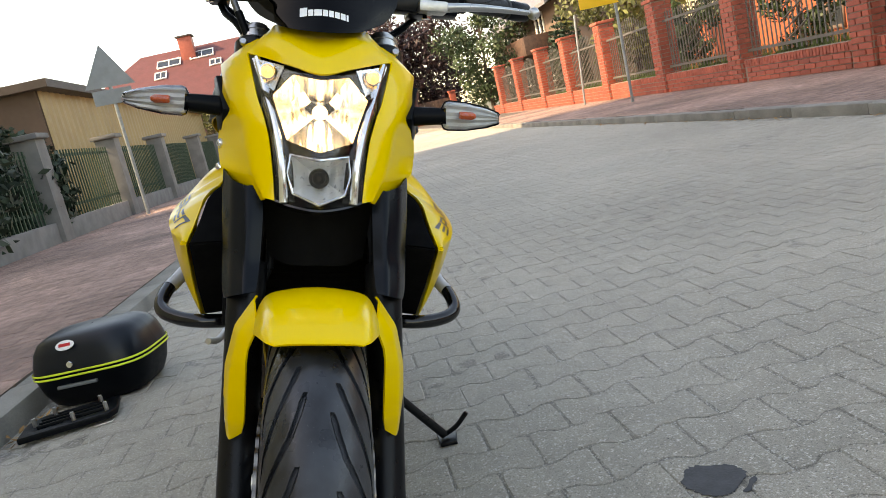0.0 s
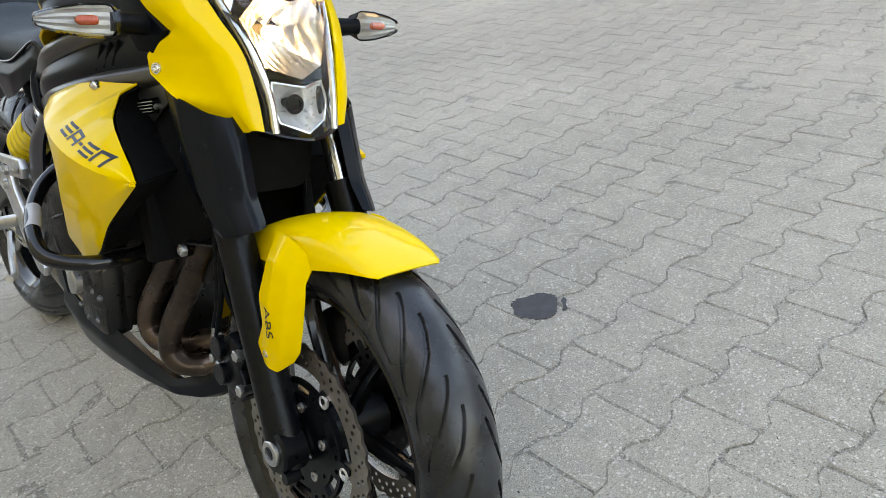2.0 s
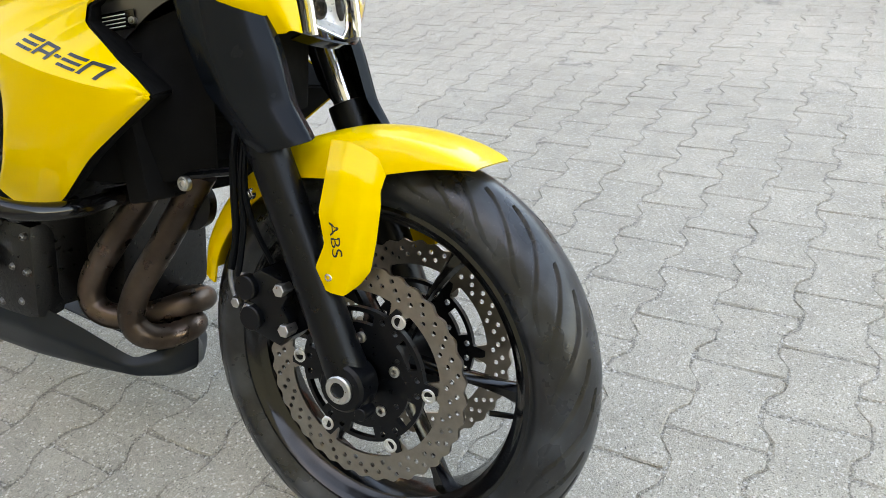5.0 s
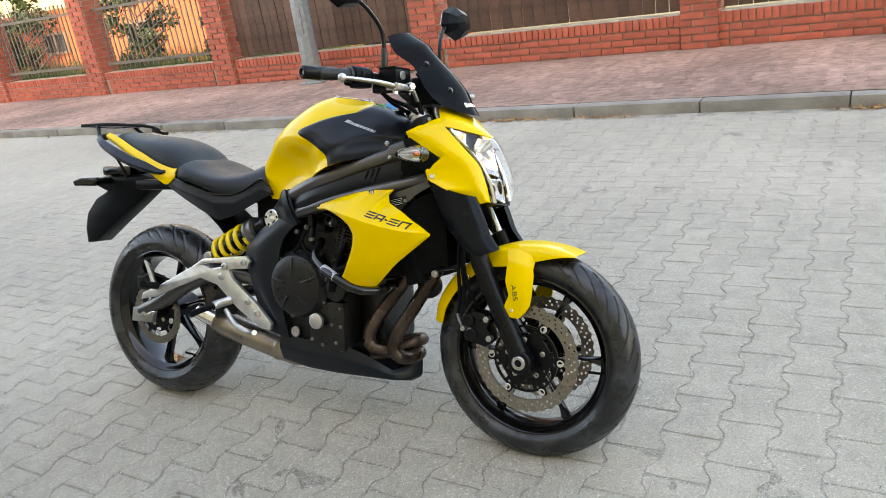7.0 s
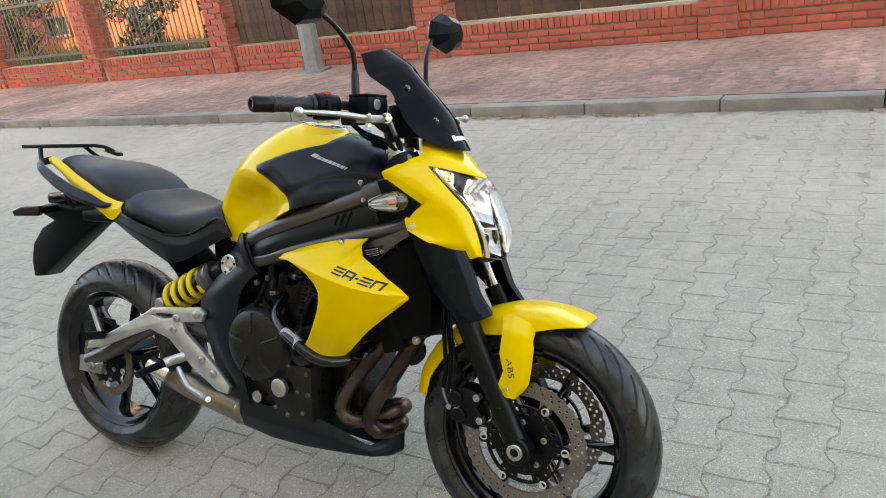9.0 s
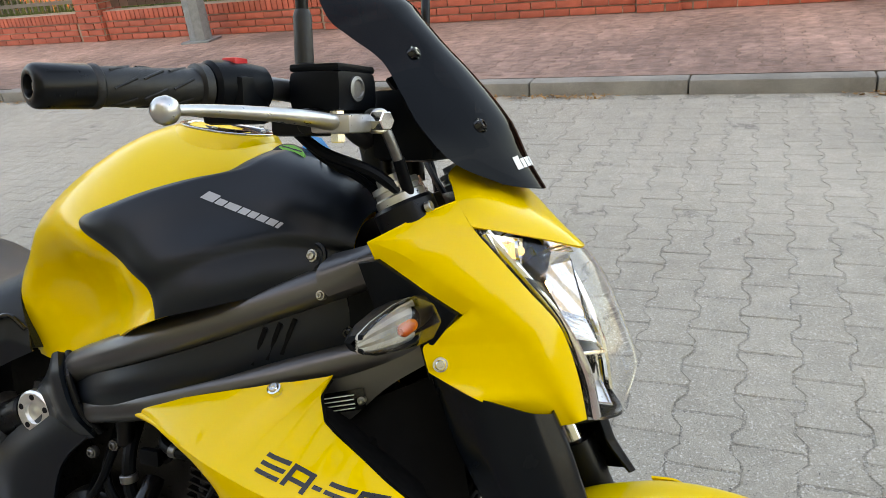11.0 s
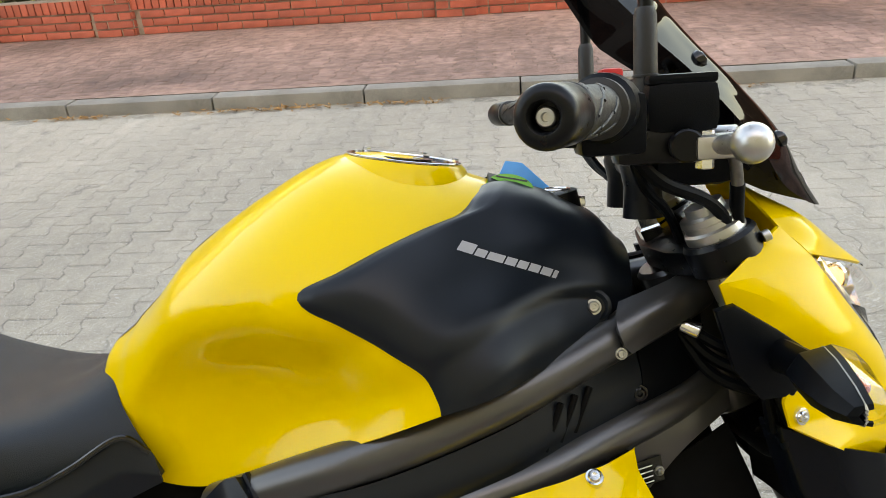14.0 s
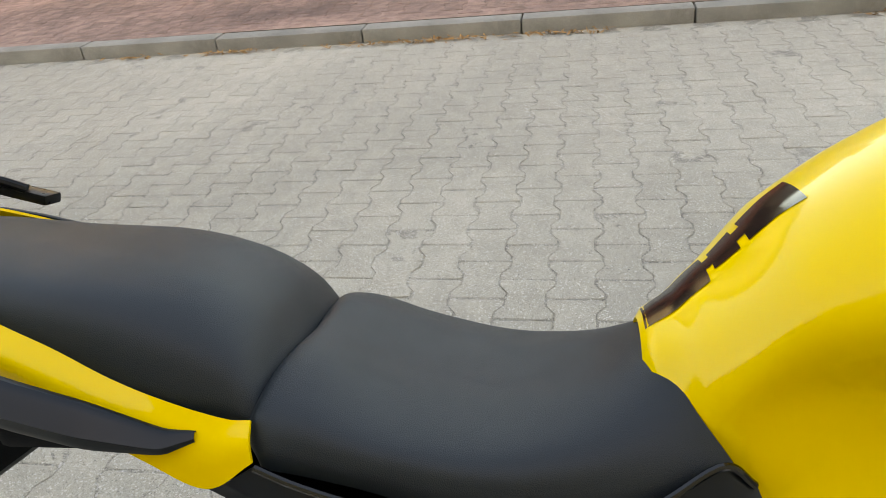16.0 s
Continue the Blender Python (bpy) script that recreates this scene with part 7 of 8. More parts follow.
# crash bars
for side in (-1, 1):
    cb = bp("crash_bar", tube([(-0.40, side * 0.10, 0.475), (-0.38, side * 0.18, 0.474), (-0.395, side * 0.235, 0.476), (-0.425, side * 0.268, 0.486), (-0.475, side * 0.268, 0.508), (-0.545, side * 0.245, 0.535), (-0.60, side * 0.205, 0.565), (-0.615, side * 0.15, 0.60)], 0.0125, 18, 70), GLOSS_BLACK, "glossy black tubular crash bar")
    part("sticker", tube([(-0.485, side * 0.2655, 0.512), (-0.512, side * 0.2565, 0.522), (-0.540, side * 0.247, 0.533)], 0.0131, 18, 8, cap=False), DECAL_SILVER, cb, "silver sticker as a plain band")
    part("end_fitting", rod((-0.40, side * 0.085, 0.475), (-0.40, side * 0.125, 0.475), 0.014, 14), BLACK_METAL, cb)

# ---- rear suspension, swingarm, foot rests ----
SH0, SH1 = Vector((-1.095, -0.105, 0.532)), Vector((-0.845, -0.112, 0.650))
shock = bp("shock_absorber", rod(SH0, SH0.lerp(SH1, 0.7), 0.012, 16), CHROME, "rear shock with a yellow coil spring")
ax = (SH1 - SH0).normalized()
sd = ax.cross(Vector((0, 1, 0))).normalized()
up_ = sd.cross(ax)
coil = [SH0 + ax * (0.014 + 0.170 * s / 120) + (sd * math.cos(s * 2 * math.pi * 4.7 / 120) + up_ * math.sin(s * 2 * math.pi * 4.7 / 120)) * 0.037 for s in range(121)]
part("damper_tube", rod(SH0.lerp(SH1, 0.06), SH0.lerp(SH1, 0.7), 0.023, 20), BLACK_METAL, shock)
part("spring", tube(coil, 0.0078, 12, 0, smooth=False), SPRING, shock, "yellow coil spring")
part("preload_ring", lathe([(0.185, 0.040), (0.198, 0.042), (0.200, 0.036), (0.212, 0.036), (0.214, 0.040), (0.222, 0.040), (0.225, 0.030)], SH0, SH1, 26), BOLT, shock, "grey steel preload ring")
part("shock_body", rod(SH0.lerp(SH1, 0.62), SH0.lerp(SH1, 0.97), 0.026, 20), BLACK_METAL, shock)
part("lower_eye", rod(SH0 + Vector((-0.005, -0.03, -0.004)), SH0 + Vector((-0.005, 0.03, -0.004)), 0.018, 20), ALU, shock)
MT = Vector((-0.806, -0.136, 0.661))
part("mount_boss", rod(MT + Vector((0, 0.05, 0)), MT + Vector((0, -0.004, 0)), 0.030, 28), BLACK_METAL, shock)
mount = part("upper_mount", lathe([(0, 0.030), (0.010, 0.030), (0.013, 0.027), (0.013, 0.015), (0.009, 0.013), (0.009, 0.006), (0.011, 0.003)], MT, MT + Vector((0, -1, 0)), 32), BRIGHT_ALU, shock, "bright round shock mount")
for k in range(5):
    a = 2 * math.pi * (k + 0.25) / 5
    at = MT + Vector((0.0215 * math.cos(a), -0.009, 0.0215 * math.sin(a)))
    part("mount_hole", rod(at, at + Vector((0, -0.0046, 0)), 0.0042, 12), BLACK_METAL, mount)
SIDE_M = Matrix(((1, 0, 0, 0), (0, 0, -1, 0), (0, 1, 0, 0), (0, 0, 0, 1)))
sw = bp("swingarm", tube([(-0.82, -0.10, 0.43), (-0.95, -0.115, 0.47), (-1.08, -0.120, 0.475), (-1.20, -0.122, 0.43), (-1.33, -0.122, 0.365), (-1.43, -0.12, 0.325)], 0.032, 16, 40, flat=0.75), FRAME_GREY, "grey steel swingarm with a bowed right arm")
part("left_arm", tube([(-0.82, 0.10, 0.40), (-1.1, 0.115, 0.38), (-1.43, 0.12, 0.32)], 0.03, 14, 24, flat=0.75), FRAME_GREY, sw)
part("axle_plate", moved(plate([[(-1.36, 0.345), (-1.47, 0.335), (-1.48, 0.285), (-1.38, 0.285)]], 0.02, 0.003), Matrix.Translation((0, -0.128, 0)) @ SIDE_M), ALU, sw)
part("axle_nut", lathe([(0, 0.017), (0.012, 0.017), (0.014, 0.012), (0.02, 0.011), (0.021, 0.006)], (-1.409, -0.136, 0.312), (-1.409, -1, 0.312), 6), ALU, sw, smooth=20)
part("adjuster", rod((-1.36, -0.135, 0.325), (-1.40, -0.135, 0.318), 0.006, 10), CHROME, sw)
bp("rear_caliper", box((-1.46, -0.125, 0.395), (-1.36, -0.075, 0.45), 0.014), BLACK_METAL, "black rear brake caliper")
bp("rear_hose", tube([(-1.43, -0.12, 0.44), (-1.36, -0.13, 0.46), (-1.28, -0.125, 0.44), (-1.18, -0.13, 0.47), (-1.0, -0.12, 0.48)], 0.005, 8, 30), BLACK_PLASTIC)
FP = [(-0.900, 0.545), (-0.882, 0.528), (-0.895, 0.505), (-0.975, 0.497), (-0.960, 0.470), (-0.862, 0.392), (-0.806, 0.335), (-0.815, 0.315), (-0.850, 0.318), (-0.940, 0.372), (-1.025, 0.445), (-1.10, 0.465), (-1.20, 0.430), (-1.31, 0.388), (-1.385, 0.375), (-1.375, 0.398), (-1.28, 0.435), (-1.14, 0.498), (-1.085, 0.528)]
fplate = [(-1.06, 0.515), (-0.99, 0.517), (-1.00, 0.507), (-1.05, 0.498), (-1.09, 0.508)]
fp = bp("foot_rest_plate", moved(plate([FP, fplate], 0.016, 0.004), Matrix.Translation((0, -0.165, 0)) @ SIDE_M), BRIGHT_ALU, "brushed aluminium foot rest plate")
for x, z in ((-0.905, 0.525), (-0.985, 0.508), (-1.00, 0.475), (-0.895, 0.400), (-0.858, 0.366)):
    part("bolt", lathe([(0, 0.011), (0.006, 0.011), (0.008, 0.008), (0.008, 0.004), (0.004, 0.003)], (x, -0.174, z), (x, -1, z), 14), ALU, fp)
part("hanger", moved(plate([[(-1.30, 0.415), (-1.335, 0.50), (-1.355, 0.512), (-1.345, 0.485), (-1.32, 0.42), (-1.26, 0.425)]], 0.012, 0.003), Matrix.Translation((0, -0.17, 0)) @ SIDE_M), BRIGHT_ALU, fp)
part("passenger_peg", tube([(-1.30, -0.17, 0.425), (-1.285, -0.21, 0.435), (-1.262, -0.262, 0.448)], 0.012, 12, 10), BLACK_PLASTIC, fp)
part("peg_bracket", tube([(-0.97, -0.165, 0.40), (-1.0, -0.19, 0.39), (-1.01, -0.205, 0.385)], 0.014, 12, 10), ALU, fp)
part("rider_peg", tube([(-1.01, -0.20, 0.385), (-1.02, -0.25, 0.378), (-1.025, -0.285, 0.372)], 0.0135, 12, 10, flat=0.7), BLACK_PLASTIC, fp, "rubber rider foot peg")
part("heel_guard", moved(plate([[(-1.0, 0.45), (-1.06, 0.40), (-1.05, 0.345), (-0.97, 0.35), (-0.94, 0.40)]], 0.006, 0.001), Matrix.Translation((0, -0.155, 0)) @ SIDE_M), BLACK_METAL, fp)
part("brake_pedal", tube([(-0.98, -0.185, 0.37), (-0.93, -0.20, 0.33), (-0.86, -0.215, 0.315), (-0.82, -0.235, 0.32)], 0.008, 10, 20), ALU, fp)
bp("left_foot_rest", tube([(-1.0, 0.165, 0.39), (-1.02, 0.23, 0.38), (-1.025, 0.285, 0.372)], 0.0135, 12, 12), BLACK_PLASTIC)
bp("chain_guard", box((-1.25, 0.09, 0.40), (-0.95, 0.13, 0.44), 0.01), BLACK_PLASTIC)
bp("drive_cover", lathe([(0, 0.11), (0.03, 0.10), (0.045, 0.07), (0.05, 0.01)], (-0.66, 0.12, 0.42), (-0.66, 1, 0.42), 32), ENGINE_BLACK)
# side stand down on the road
stand = bp("side_stand", tube([(-0.715, 0.12, 0.29), (-0.725, 0.22, 0.20), (-0.732, 0.325, 0.112)], 0.0105, 12, 14), BLACK_METAL, "black steel side stand standing on the road")
part("foot", moved(plate([[(-0.034, -0.022), (0.026, -0.024), (0.034, 0.016), (-0.03, 0.026)]], 0.010, 0.003), Matrix.Translation((-0.732, 0.335, 0.1015)) @ Matrix.Rotation(LEAN_L, 4, "X")), BLACK_METAL, stand)
part("tang", tube([(-0.732, 0.325, 0.112), (-0.728, 0.352, 0.135), (-0.725, 0.374, 0.170)], 0.006, 8, 10), BLACK_METAL, stand)

# ---- handlebar and controls ----
bar = bp("handlebar", tube([(-0.465, -0.37, 1.060), (-0.43, -0.27, 1.063), (-0.395, -0.17, 1.062), (-0.372, -0.115, 1.045), (-0.357, -0.07, 1.012), (-0.352, 0, 1.0), (-0.357, 0.07, 1.012), (-0.372, 0.115, 1.045), (-0.395, 0.17, 1.062), (-0.43, 0.27, 1.063), (-0.465, 0.37, 1.060)], 0.0112, 16, 90), FRAME_GREY, "grey steel handlebar")
for side in (-1, 1):
    part("bar_riser", lathe([(0, 0.020), (0.03, 0.018), (0.05, 0.022), (0.062, 0.018)], (-0.350, side * 0.045, 0.955), (-0.352, side * 0.045, 1.1), 18), BLACK_METAL, bar)
    E0, E1 = Vector((-0.475, side * 0.393, 1.060)), Vector((-0.408, side * 0.208, 1.0625))
    gw = (E1 - E0).normalized()
    gp = lambda d: E0 + gw * d
    part("bar_end", lathe([(0.012, 0.002), (0.012, 0.0074), (0.003, 0.0082), (0.0005, 0.0092), (0.0, 0.0112), (0.0008, 0.0142), (0.003, 0.0166), (0.006, 0.0176), (0.044, 0.0180), (0.046, 0.0172)], gp(0.0), gp(1), 32), BLACK_METAL, bar, "black bar end weight")
    part("end_screw", lathe([(0.012, 0.0056), (0.006, 0.0056), (0.005, 0.0048), (0.005, 0.0026), (0.008, 0.0022)], gp(0.0), gp(1), 14), ALU, bar)
    grip = part("grip", lathe([(0.046, 0.0168), (0.048, 0.0182), (0.052, 0.0182), (0.054, 0.0163), (0.07, 0.0166), (0.10, 0.0162), (0.140, 0.0168), (0.142, 0.0212), (0.15, 0.0212), (0.152, 0.018)], gp(0), gp(1), 32), GRIP, bar, "ribbed black rubber grip")
    gs = gw.cross(Vector((0, 0, 1))).normalized()
    gu = gs.cross(gw)
    for j in range(6):
        for i in range(3):
            a0 = 0.9 + 2.1 * j / 2 + (0.5 if i % 2 else 0)
            d0 = 0.06 + 0.026 * i
            ln = [gp(d0 + 0.020 * s) + (gs * math.cos(a0 + 0.55 * s) + gu * math.sin(a0 + 0.55 * s)) * 0.0164 for s in (0, 0.5, 1)]
            part("rib", tube(ln, 0.0013, 6, 6), GRIP, grip)
    sw_c = gp(0.19)
    part("switch_housing", lathe([(0.152, 0.021), (0.156, 0.0245), (0.175, 0.025), (0.195, 0.0235), (0.212, 0.021), (0.214, 0.013)], gp(0), gp(1), 24), BLACK_PLASTIC, bar, "black switch housing")
    part("switch_block", moved(box((-0.024, -0.022, -0.034), (0.024, 0.022, 0.010), 0.006), Matrix.Translation(gp(0.184))), BLACK_PLASTIC, bar)
    part("kill_switch", moved(box((-0.008, -0.010, -0.008), (0.008, 0.010, 0.005), 0.003), Matrix.Translation(gp(0.183) + Vector((0.002, 0, 0.0225)))), RED, bar, "red switch")
    if side > 0:
        part("clutch_perch", moved(box((-0.030, -0.016, -0.014), (0.024, 0.016, 0.014), 0.006), Matrix.Translation(gp(0.222) + Vector((0.004, 0, -0.016)))), BLACK_METAL, bar)
        for k4, (dx, dz) in enumerate(((0.0, 0.0), (0.011, 0.012), (0.004, -0.026))):
            part("switch_key", moved(box((-0.006, -0.007, -0.004), (0.006, 0.007, 0.004), 0.002), Matrix.Translation(gp(0.158 + dx) + Vector((-0.026, 0, dz)))), (DECAL_SILVER, BLACK_PLASTIC, GLOSS_BLACK)[k4], bar)
        for dz in (0.006, -0.020):
            part("clamp_screw", rod(gp(0.205) + Vector((-0.026, 0, dz)), gp(0.205) + Vector((-0.018, 0, dz)), 0.005, 12), BLACK_METAL, bar)
    part("button", moved(box((-0.005, -0.006, -0.004), (0.005, 0.006, 0.005), 0.002), Matrix.Translation(gp(0.178) + Vector((-0.024, 0, 0.006)))), WHITE if side > 0 else BLACK_PLASTIC, bar)
    part("horn_button", moved(lathe([(0, 0.009), (0.01, 0.008), (0.011, 0.006)], (0, 0, 0), (-1, 0, 0), 12), Matrix.Translation(gp(0.165) + Vector((-0.02, 0, -0.018)))), BLACK_PLASTIC, bar)
    # lever
    tip_, piv = Vector((-0.364, side * 0.374, 1.040)), Vector((-0.322, side * 0.188, 1.028))
    lev = part("lever", tube([tip_, Vector((-0.356, side * 0.335, 1.040)), Vector((-0.337, side * 0.28, 1.037)), Vector((-0.325, side * 0.235, 1.033)), piv], 0.0075, 14, 36, flat=0.75, taper=lambda s: 0.72 + 0.75 * s), ALU, bar, "polished aluminium hand lever")
    part("ball_end", lathe([(-0.0105, 0.002), (-0.0095, 0.006), (-0.006, 0.0095), (0, 0.0112), (0.006, 0.0095), (0.0095, 0.006), (0.0105, 0.002)], tip_, tip_ + (piv - tip_), 24), ALU, lev)
    part("lever_root", moved(box((-0.022, -0.022, -0.009), (0.020, 0.026, 0.009), 0.004), Matrix.Translation(piv + Vector((0, side * -0.006, 0)))), ALU, lev)
    part("pivot_bolt", rod(piv + Vector((-0.008, side * -0.012, -0.018)), piv + Vector((-0.008, side * -0.012, 0.013)), 0.0075, 6), CHROME, lev, smooth=20)
    part("lever_perch", moved(box((-0.055, -0.020, -0.014), (0.012, 0.014, 0.014), 0.006), Matrix.Translation((-0.345, side * 0.165, 1.030))), BLACK_METAL, bar)
    # mirror
    mir = bp("mirror", tube([(-0.372, side * 0.160, 1.045), (-0.372, side * 0.162, 1.08), (-0.372, side * 0.163, 1.160), (-0.376, side * 0.175, 1.195), (-0.388, side * 0.215, 1.235), (-0.400, side * 0.262, 1.262)], 0.0062, 12, 50), BLACK_METAL, "black mirror on a bent stem")
    part("boot", lathe([(0, 0.0100), (0.022, 0.0100), (0.0225, 0.0106), (0.024, 0.0106), (0.0245, 0.0096), (0.07, 0.0092), (0.076, 0.0070)], (-0.372, side * 0.161, 1.062), (-0.372, side * 0.163, 2), 18), GRIP, mir, "rubber boot round the stem")
    face = [(0.232, 1.262), (0.258, 1.236), (0.330, 1.222), (0.398, 1.246), (0.410, 1.288), (0.378, 1.326), (0.300, 1.330), (0.244, 1.302)]
    mid_y, mid_z = 0.325, 1.277
    head = [[(-0.404 + back, side * (mid_y + (y - mid_y) * k4), mid_z + (z - mid_z) * k4) for y, z in face + face[:1]] for back, k4 in ((0.0, 0.97), (0.004, 1.0), (0.022, 0.86), (0.040, 0.52), (0.043, 0.05))]
    part("housing", sheet(head, 0.002), BLACK_PLASTIC, mir, "angular black mirror housing", smooth=15)
    part("glass", moved(plate([[(y, z) for y, z in face]], 0.002), Matrix(((0, 0, 1, -0.4045), (side * 0.96, 0, 0, side * mid_y * 0.04), (0, 0.96, 0, mid_z * 0.04), (0, 0, 0, 1)))), CHROME, mir, "mirror glass")
# brake reservoir and hose on the right
res = bp("brake_reservoir", box((-0.378, -0.188, 1.038), (-0.319, -0.104, 1.080), 0.012), BLACK_PLASTIC, "black brake fluid reservoir")
part("lid", box((-0.3755, -0.1855, 1.0770), (-0.3215, -0.1065, 1.0850), 0.0035), BLACK_PLASTIC, res)
part("level_window", lathe([(0, 0.012), (0.003, 0.012), (0.004, 0.009), (0.002, 0.008), (0.002, 0.002)], (-0.319, -0.157, 1.061), (0, -0.20, 1.061), 22), BOLT, res, "round sight window with a bright rim")
part("master_cylinder", rod((-0.35, -0.20, 1.030), (-0.335, -0.10, 1.030), 0.013, 18), BLACK_METAL, res)
part("banjo_bolt", rod((-0.305, -0.150, 1.030), (-0.285, -0.158, 1.030), 0.010, 6), CHROME, res, smooth=20)
part("banjo", rod((-0.310, -0.140, 1.030), (-0.296, -0.150, 1.030), 0.0125, 18), ALU, res)
part("hose_fitting", tube([(-0.298, -0.140, 1.026), (-0.292, -0.135, 1.008), (-0.288, -0.128, 0.990)], 0.0055, 12, 10), BOLT, res)
part("brake_hose", tube([(-0.288, -0.128, 0.992), (-0.284, -0.115, 0.960), (-0.275, -0.10, 0.92), (-0.255, -0.08, 0.86), (-0.22, -0.07, 0.75), (-0.20, -0.07, 0.60)], 0.0065, 12, 40), BLACK_PLASTIC, res)
clp = bp("clutch_perch", box((-0.375, 0.115, 1.02), (-0.325, 0.165, 1.048), 0.008), BLACK_METAL)
# cables between bar and head
for k, (a, b, c, d) in enumerate((((-0.39, -0.175, 1.035), (-0.37, -0.14, 0.995), (-0.34, -0.10, 0.965), (-0.30, -0.03, 0.90)), ((-0.385, -0.18, 1.03), (-0.36, -0.12, 0.985), (-0.325, -0.07, 0.955), (-0.28, -0.02, 0.92)),
                                  ((-0.39, -0.17, 1.03), (-0.36, -0.155, 1.0), (-0.31, -0.13, 0.975), (-0.275, -0.10, 0.93)), ((-0.39, 0.175, 1.035), (-0.37, 0.14, 0.995), (-0.34, 0.10, 0.965), (-0.30, 0.03, 0.90)), ((-0.385, 0.18, 1.03), (-0.36, 0.12, 0.985), (-0.325, 0.07, 0.955), (-0.28, 0.02, 0.92)))):
    bp("cable", tube([a, b, c, d], 0.0045 if k != 2 else 0.006, 8, 30), BLACK_PLASTIC)
for k in range(3):
    bp("hose", tube([(-0.33, -0.06, 0.86), (-0.30, -0.085, 0.84 - 0.015 * k), (-0.26, -0.09, 0.82 - 0.015 * k), (-0.23, -0.07, 0.80 - 0.01 * k)], 0.006, 8, 20), BLACK_PLASTIC)
bp("hose_clip", rod((-0.322, -0.075, 0.853), (-0.306, -0.083, 0.847), 0.0085, 12), CHROME)
pair("cowl_bracket", tube([(-0.29, -0.135, 0.86), (-0.268, -0.132, 0.82), (-0.255, -0.126, 0.765)], 0.008, 8, 14, flat=0.5), BLACK_PLASTIC)
bp("inner_panel", sheet(net([both([(-0.22, -0.10, 0.80), (-0.20, -0.05, 0.78), (-0.195, 0, 0.77)]), both([(-0.20, -0.07, 0.62), (-0.18, -0.04, 0.61), (-0.175, 0, 0.61)])], 8, 11), 0.003), MATT_BLACK)

# ---- keys in the lock, and tags ----
keys = thing("key_bunch", "bunch of keys with green and blue tags in the ignition", "keys", m=BIKE @ Matrix.Translation((0.0, 0.0, -0.002)))
part("key", box((-0.425, -0.004, 0.965), (-0.400, 0.004, 0.975), 0.001), CHROME, keys)
part("key_head", box((-0.445, -0.012, 0.972), (-0.422, 0.006, 0.984), 0.003), WHITE, keys)
part("ring", tube([(-0.43 + 0.013 * math.cos(a), 0.013 * math.sin(a) - 0.01, 0.985) for a in [k * math.pi / 8 for k in range(17)]], 0.0012, 6, 40), CHROME, keys)
tag = part("green_tag", moved(lathe([(0, 0.028), (0.003, 0.028)], (0, 0, 0), (0, 0, 1), 28), Matrix.Translation((-0.478, -0.026, 0.990)) @ pose(0, 0, 0, 62, 12, -10) @ Matrix.Diagonal((0.86, 0.50, 1, 1))), KEY_GREEN, keys, "oval green key tag")
part("tag_shape", moved(plate([[(-0.010, -0.006), (-0.004, -0.006), (-0.003, -0.002), (0.003, -0.002), (0.003, -0.006), (0.010, -0.006), (0.010, 0.002), (0.004, 0.002), (0.003, 0.006), (-0.002, 0.002), (-0.004, 0.007), (-0.010, 0.006)]], 0.0012), Matrix.Translation((-0.476, -0.0275, 0.9915)) @ pose(0, 0, 0, 62, 12, -10)), RED, keys)
part("tag_line", moved(box((-0.016, 0.0085, 0.003), (0.016, 0.0100, 0.0036)), Matrix.Translation((-0.478, -0.026, 0.990)) @ pose(0, 0, 0, 62, 12, -10)), DECAL_BLACK, keys)
part("blue_tag", moved(plate([[(-0.045, -0.012), (0.03, -0.020), (0.042, 0.0), (-0.02, 0.022), (-0.045, 0.015)]], 0.003, 0.001), Matrix.Translation((-0.456, 0.018, 0.992)) @ pose(0, 0, 0, 70, 25, -8) @ Matrix.Diagonal((0.70, 0.70, 1, 1))), KEY_BLUE, keys, "bright blue plastic tag")

# ---- top box lying on the road, and its mounting plate ----
case = thing("top_box", "black plastic motorcycle top box with yellow stripes", "top box", m=pose(-0.735, 2.10, 0, 0, 0, -12) @ Matrix.Scale(1.11, 4))


def ring_of(w, d, z, n=48, p=4.0):
    out = []
    for k in range(n):
        a = 2 * math.pi * k / n
        c, s = math.cos(a), math.sin(a)
        out.append((w * math.copysign(abs(c) ** (2 / p), c), d * math.copysign(abs(s) ** (2 / p), s), z))
    return out + [out[0]]


part("base", sheet([ring_of(0.205 * f4, 0.165 * f4, z) for z, f4 in ((0.005, 0.02), (0.005, 0.74), (0.015, 0.82), (0.06, 0.93), (0.118, 1.0), (0.120, 1.0))]), BLACK_PLASTIC, case, smooth=50)
part("lid", sheet([ring_of(0.207 * f4, 0.167 * g, z, p=3.6) for z, f4, g in ((0.132, 1.0, 1.0), (0.16, 0.985, 0.98), (0.20, 0.93, 0.92), (0.228, 0.84, 0.82), (0.244, 0.70, 0.66), (0.250, 0.45, 0.42), (0.251, 0.02, 0.02))]), SATIN_BLACK, case, smooth=60)
part("seam", sheet([ring_of(0.203, 0.163, z) for z in (0.118, 0.134)]), BLACK_PLASTIC, case)
for z in (0.116, 0.130):
    part("stripe", sheet([ring_of(0.2085 + 0.001 * (i in (1, 2)), 0.1685 + 0.001 * (i in (1, 2)), z + dz) for i, dz in enumerate((0, 0.0015, 0.0055, 0.007))]), REFLECT_YELLOW, case, "fluorescent yellow stripe")
part("lock", rod((-0.02, -0.162, 0.158), (-0.02, -0.176, 0.160), 0.011, 16), CHROME, case, "bright round lock")
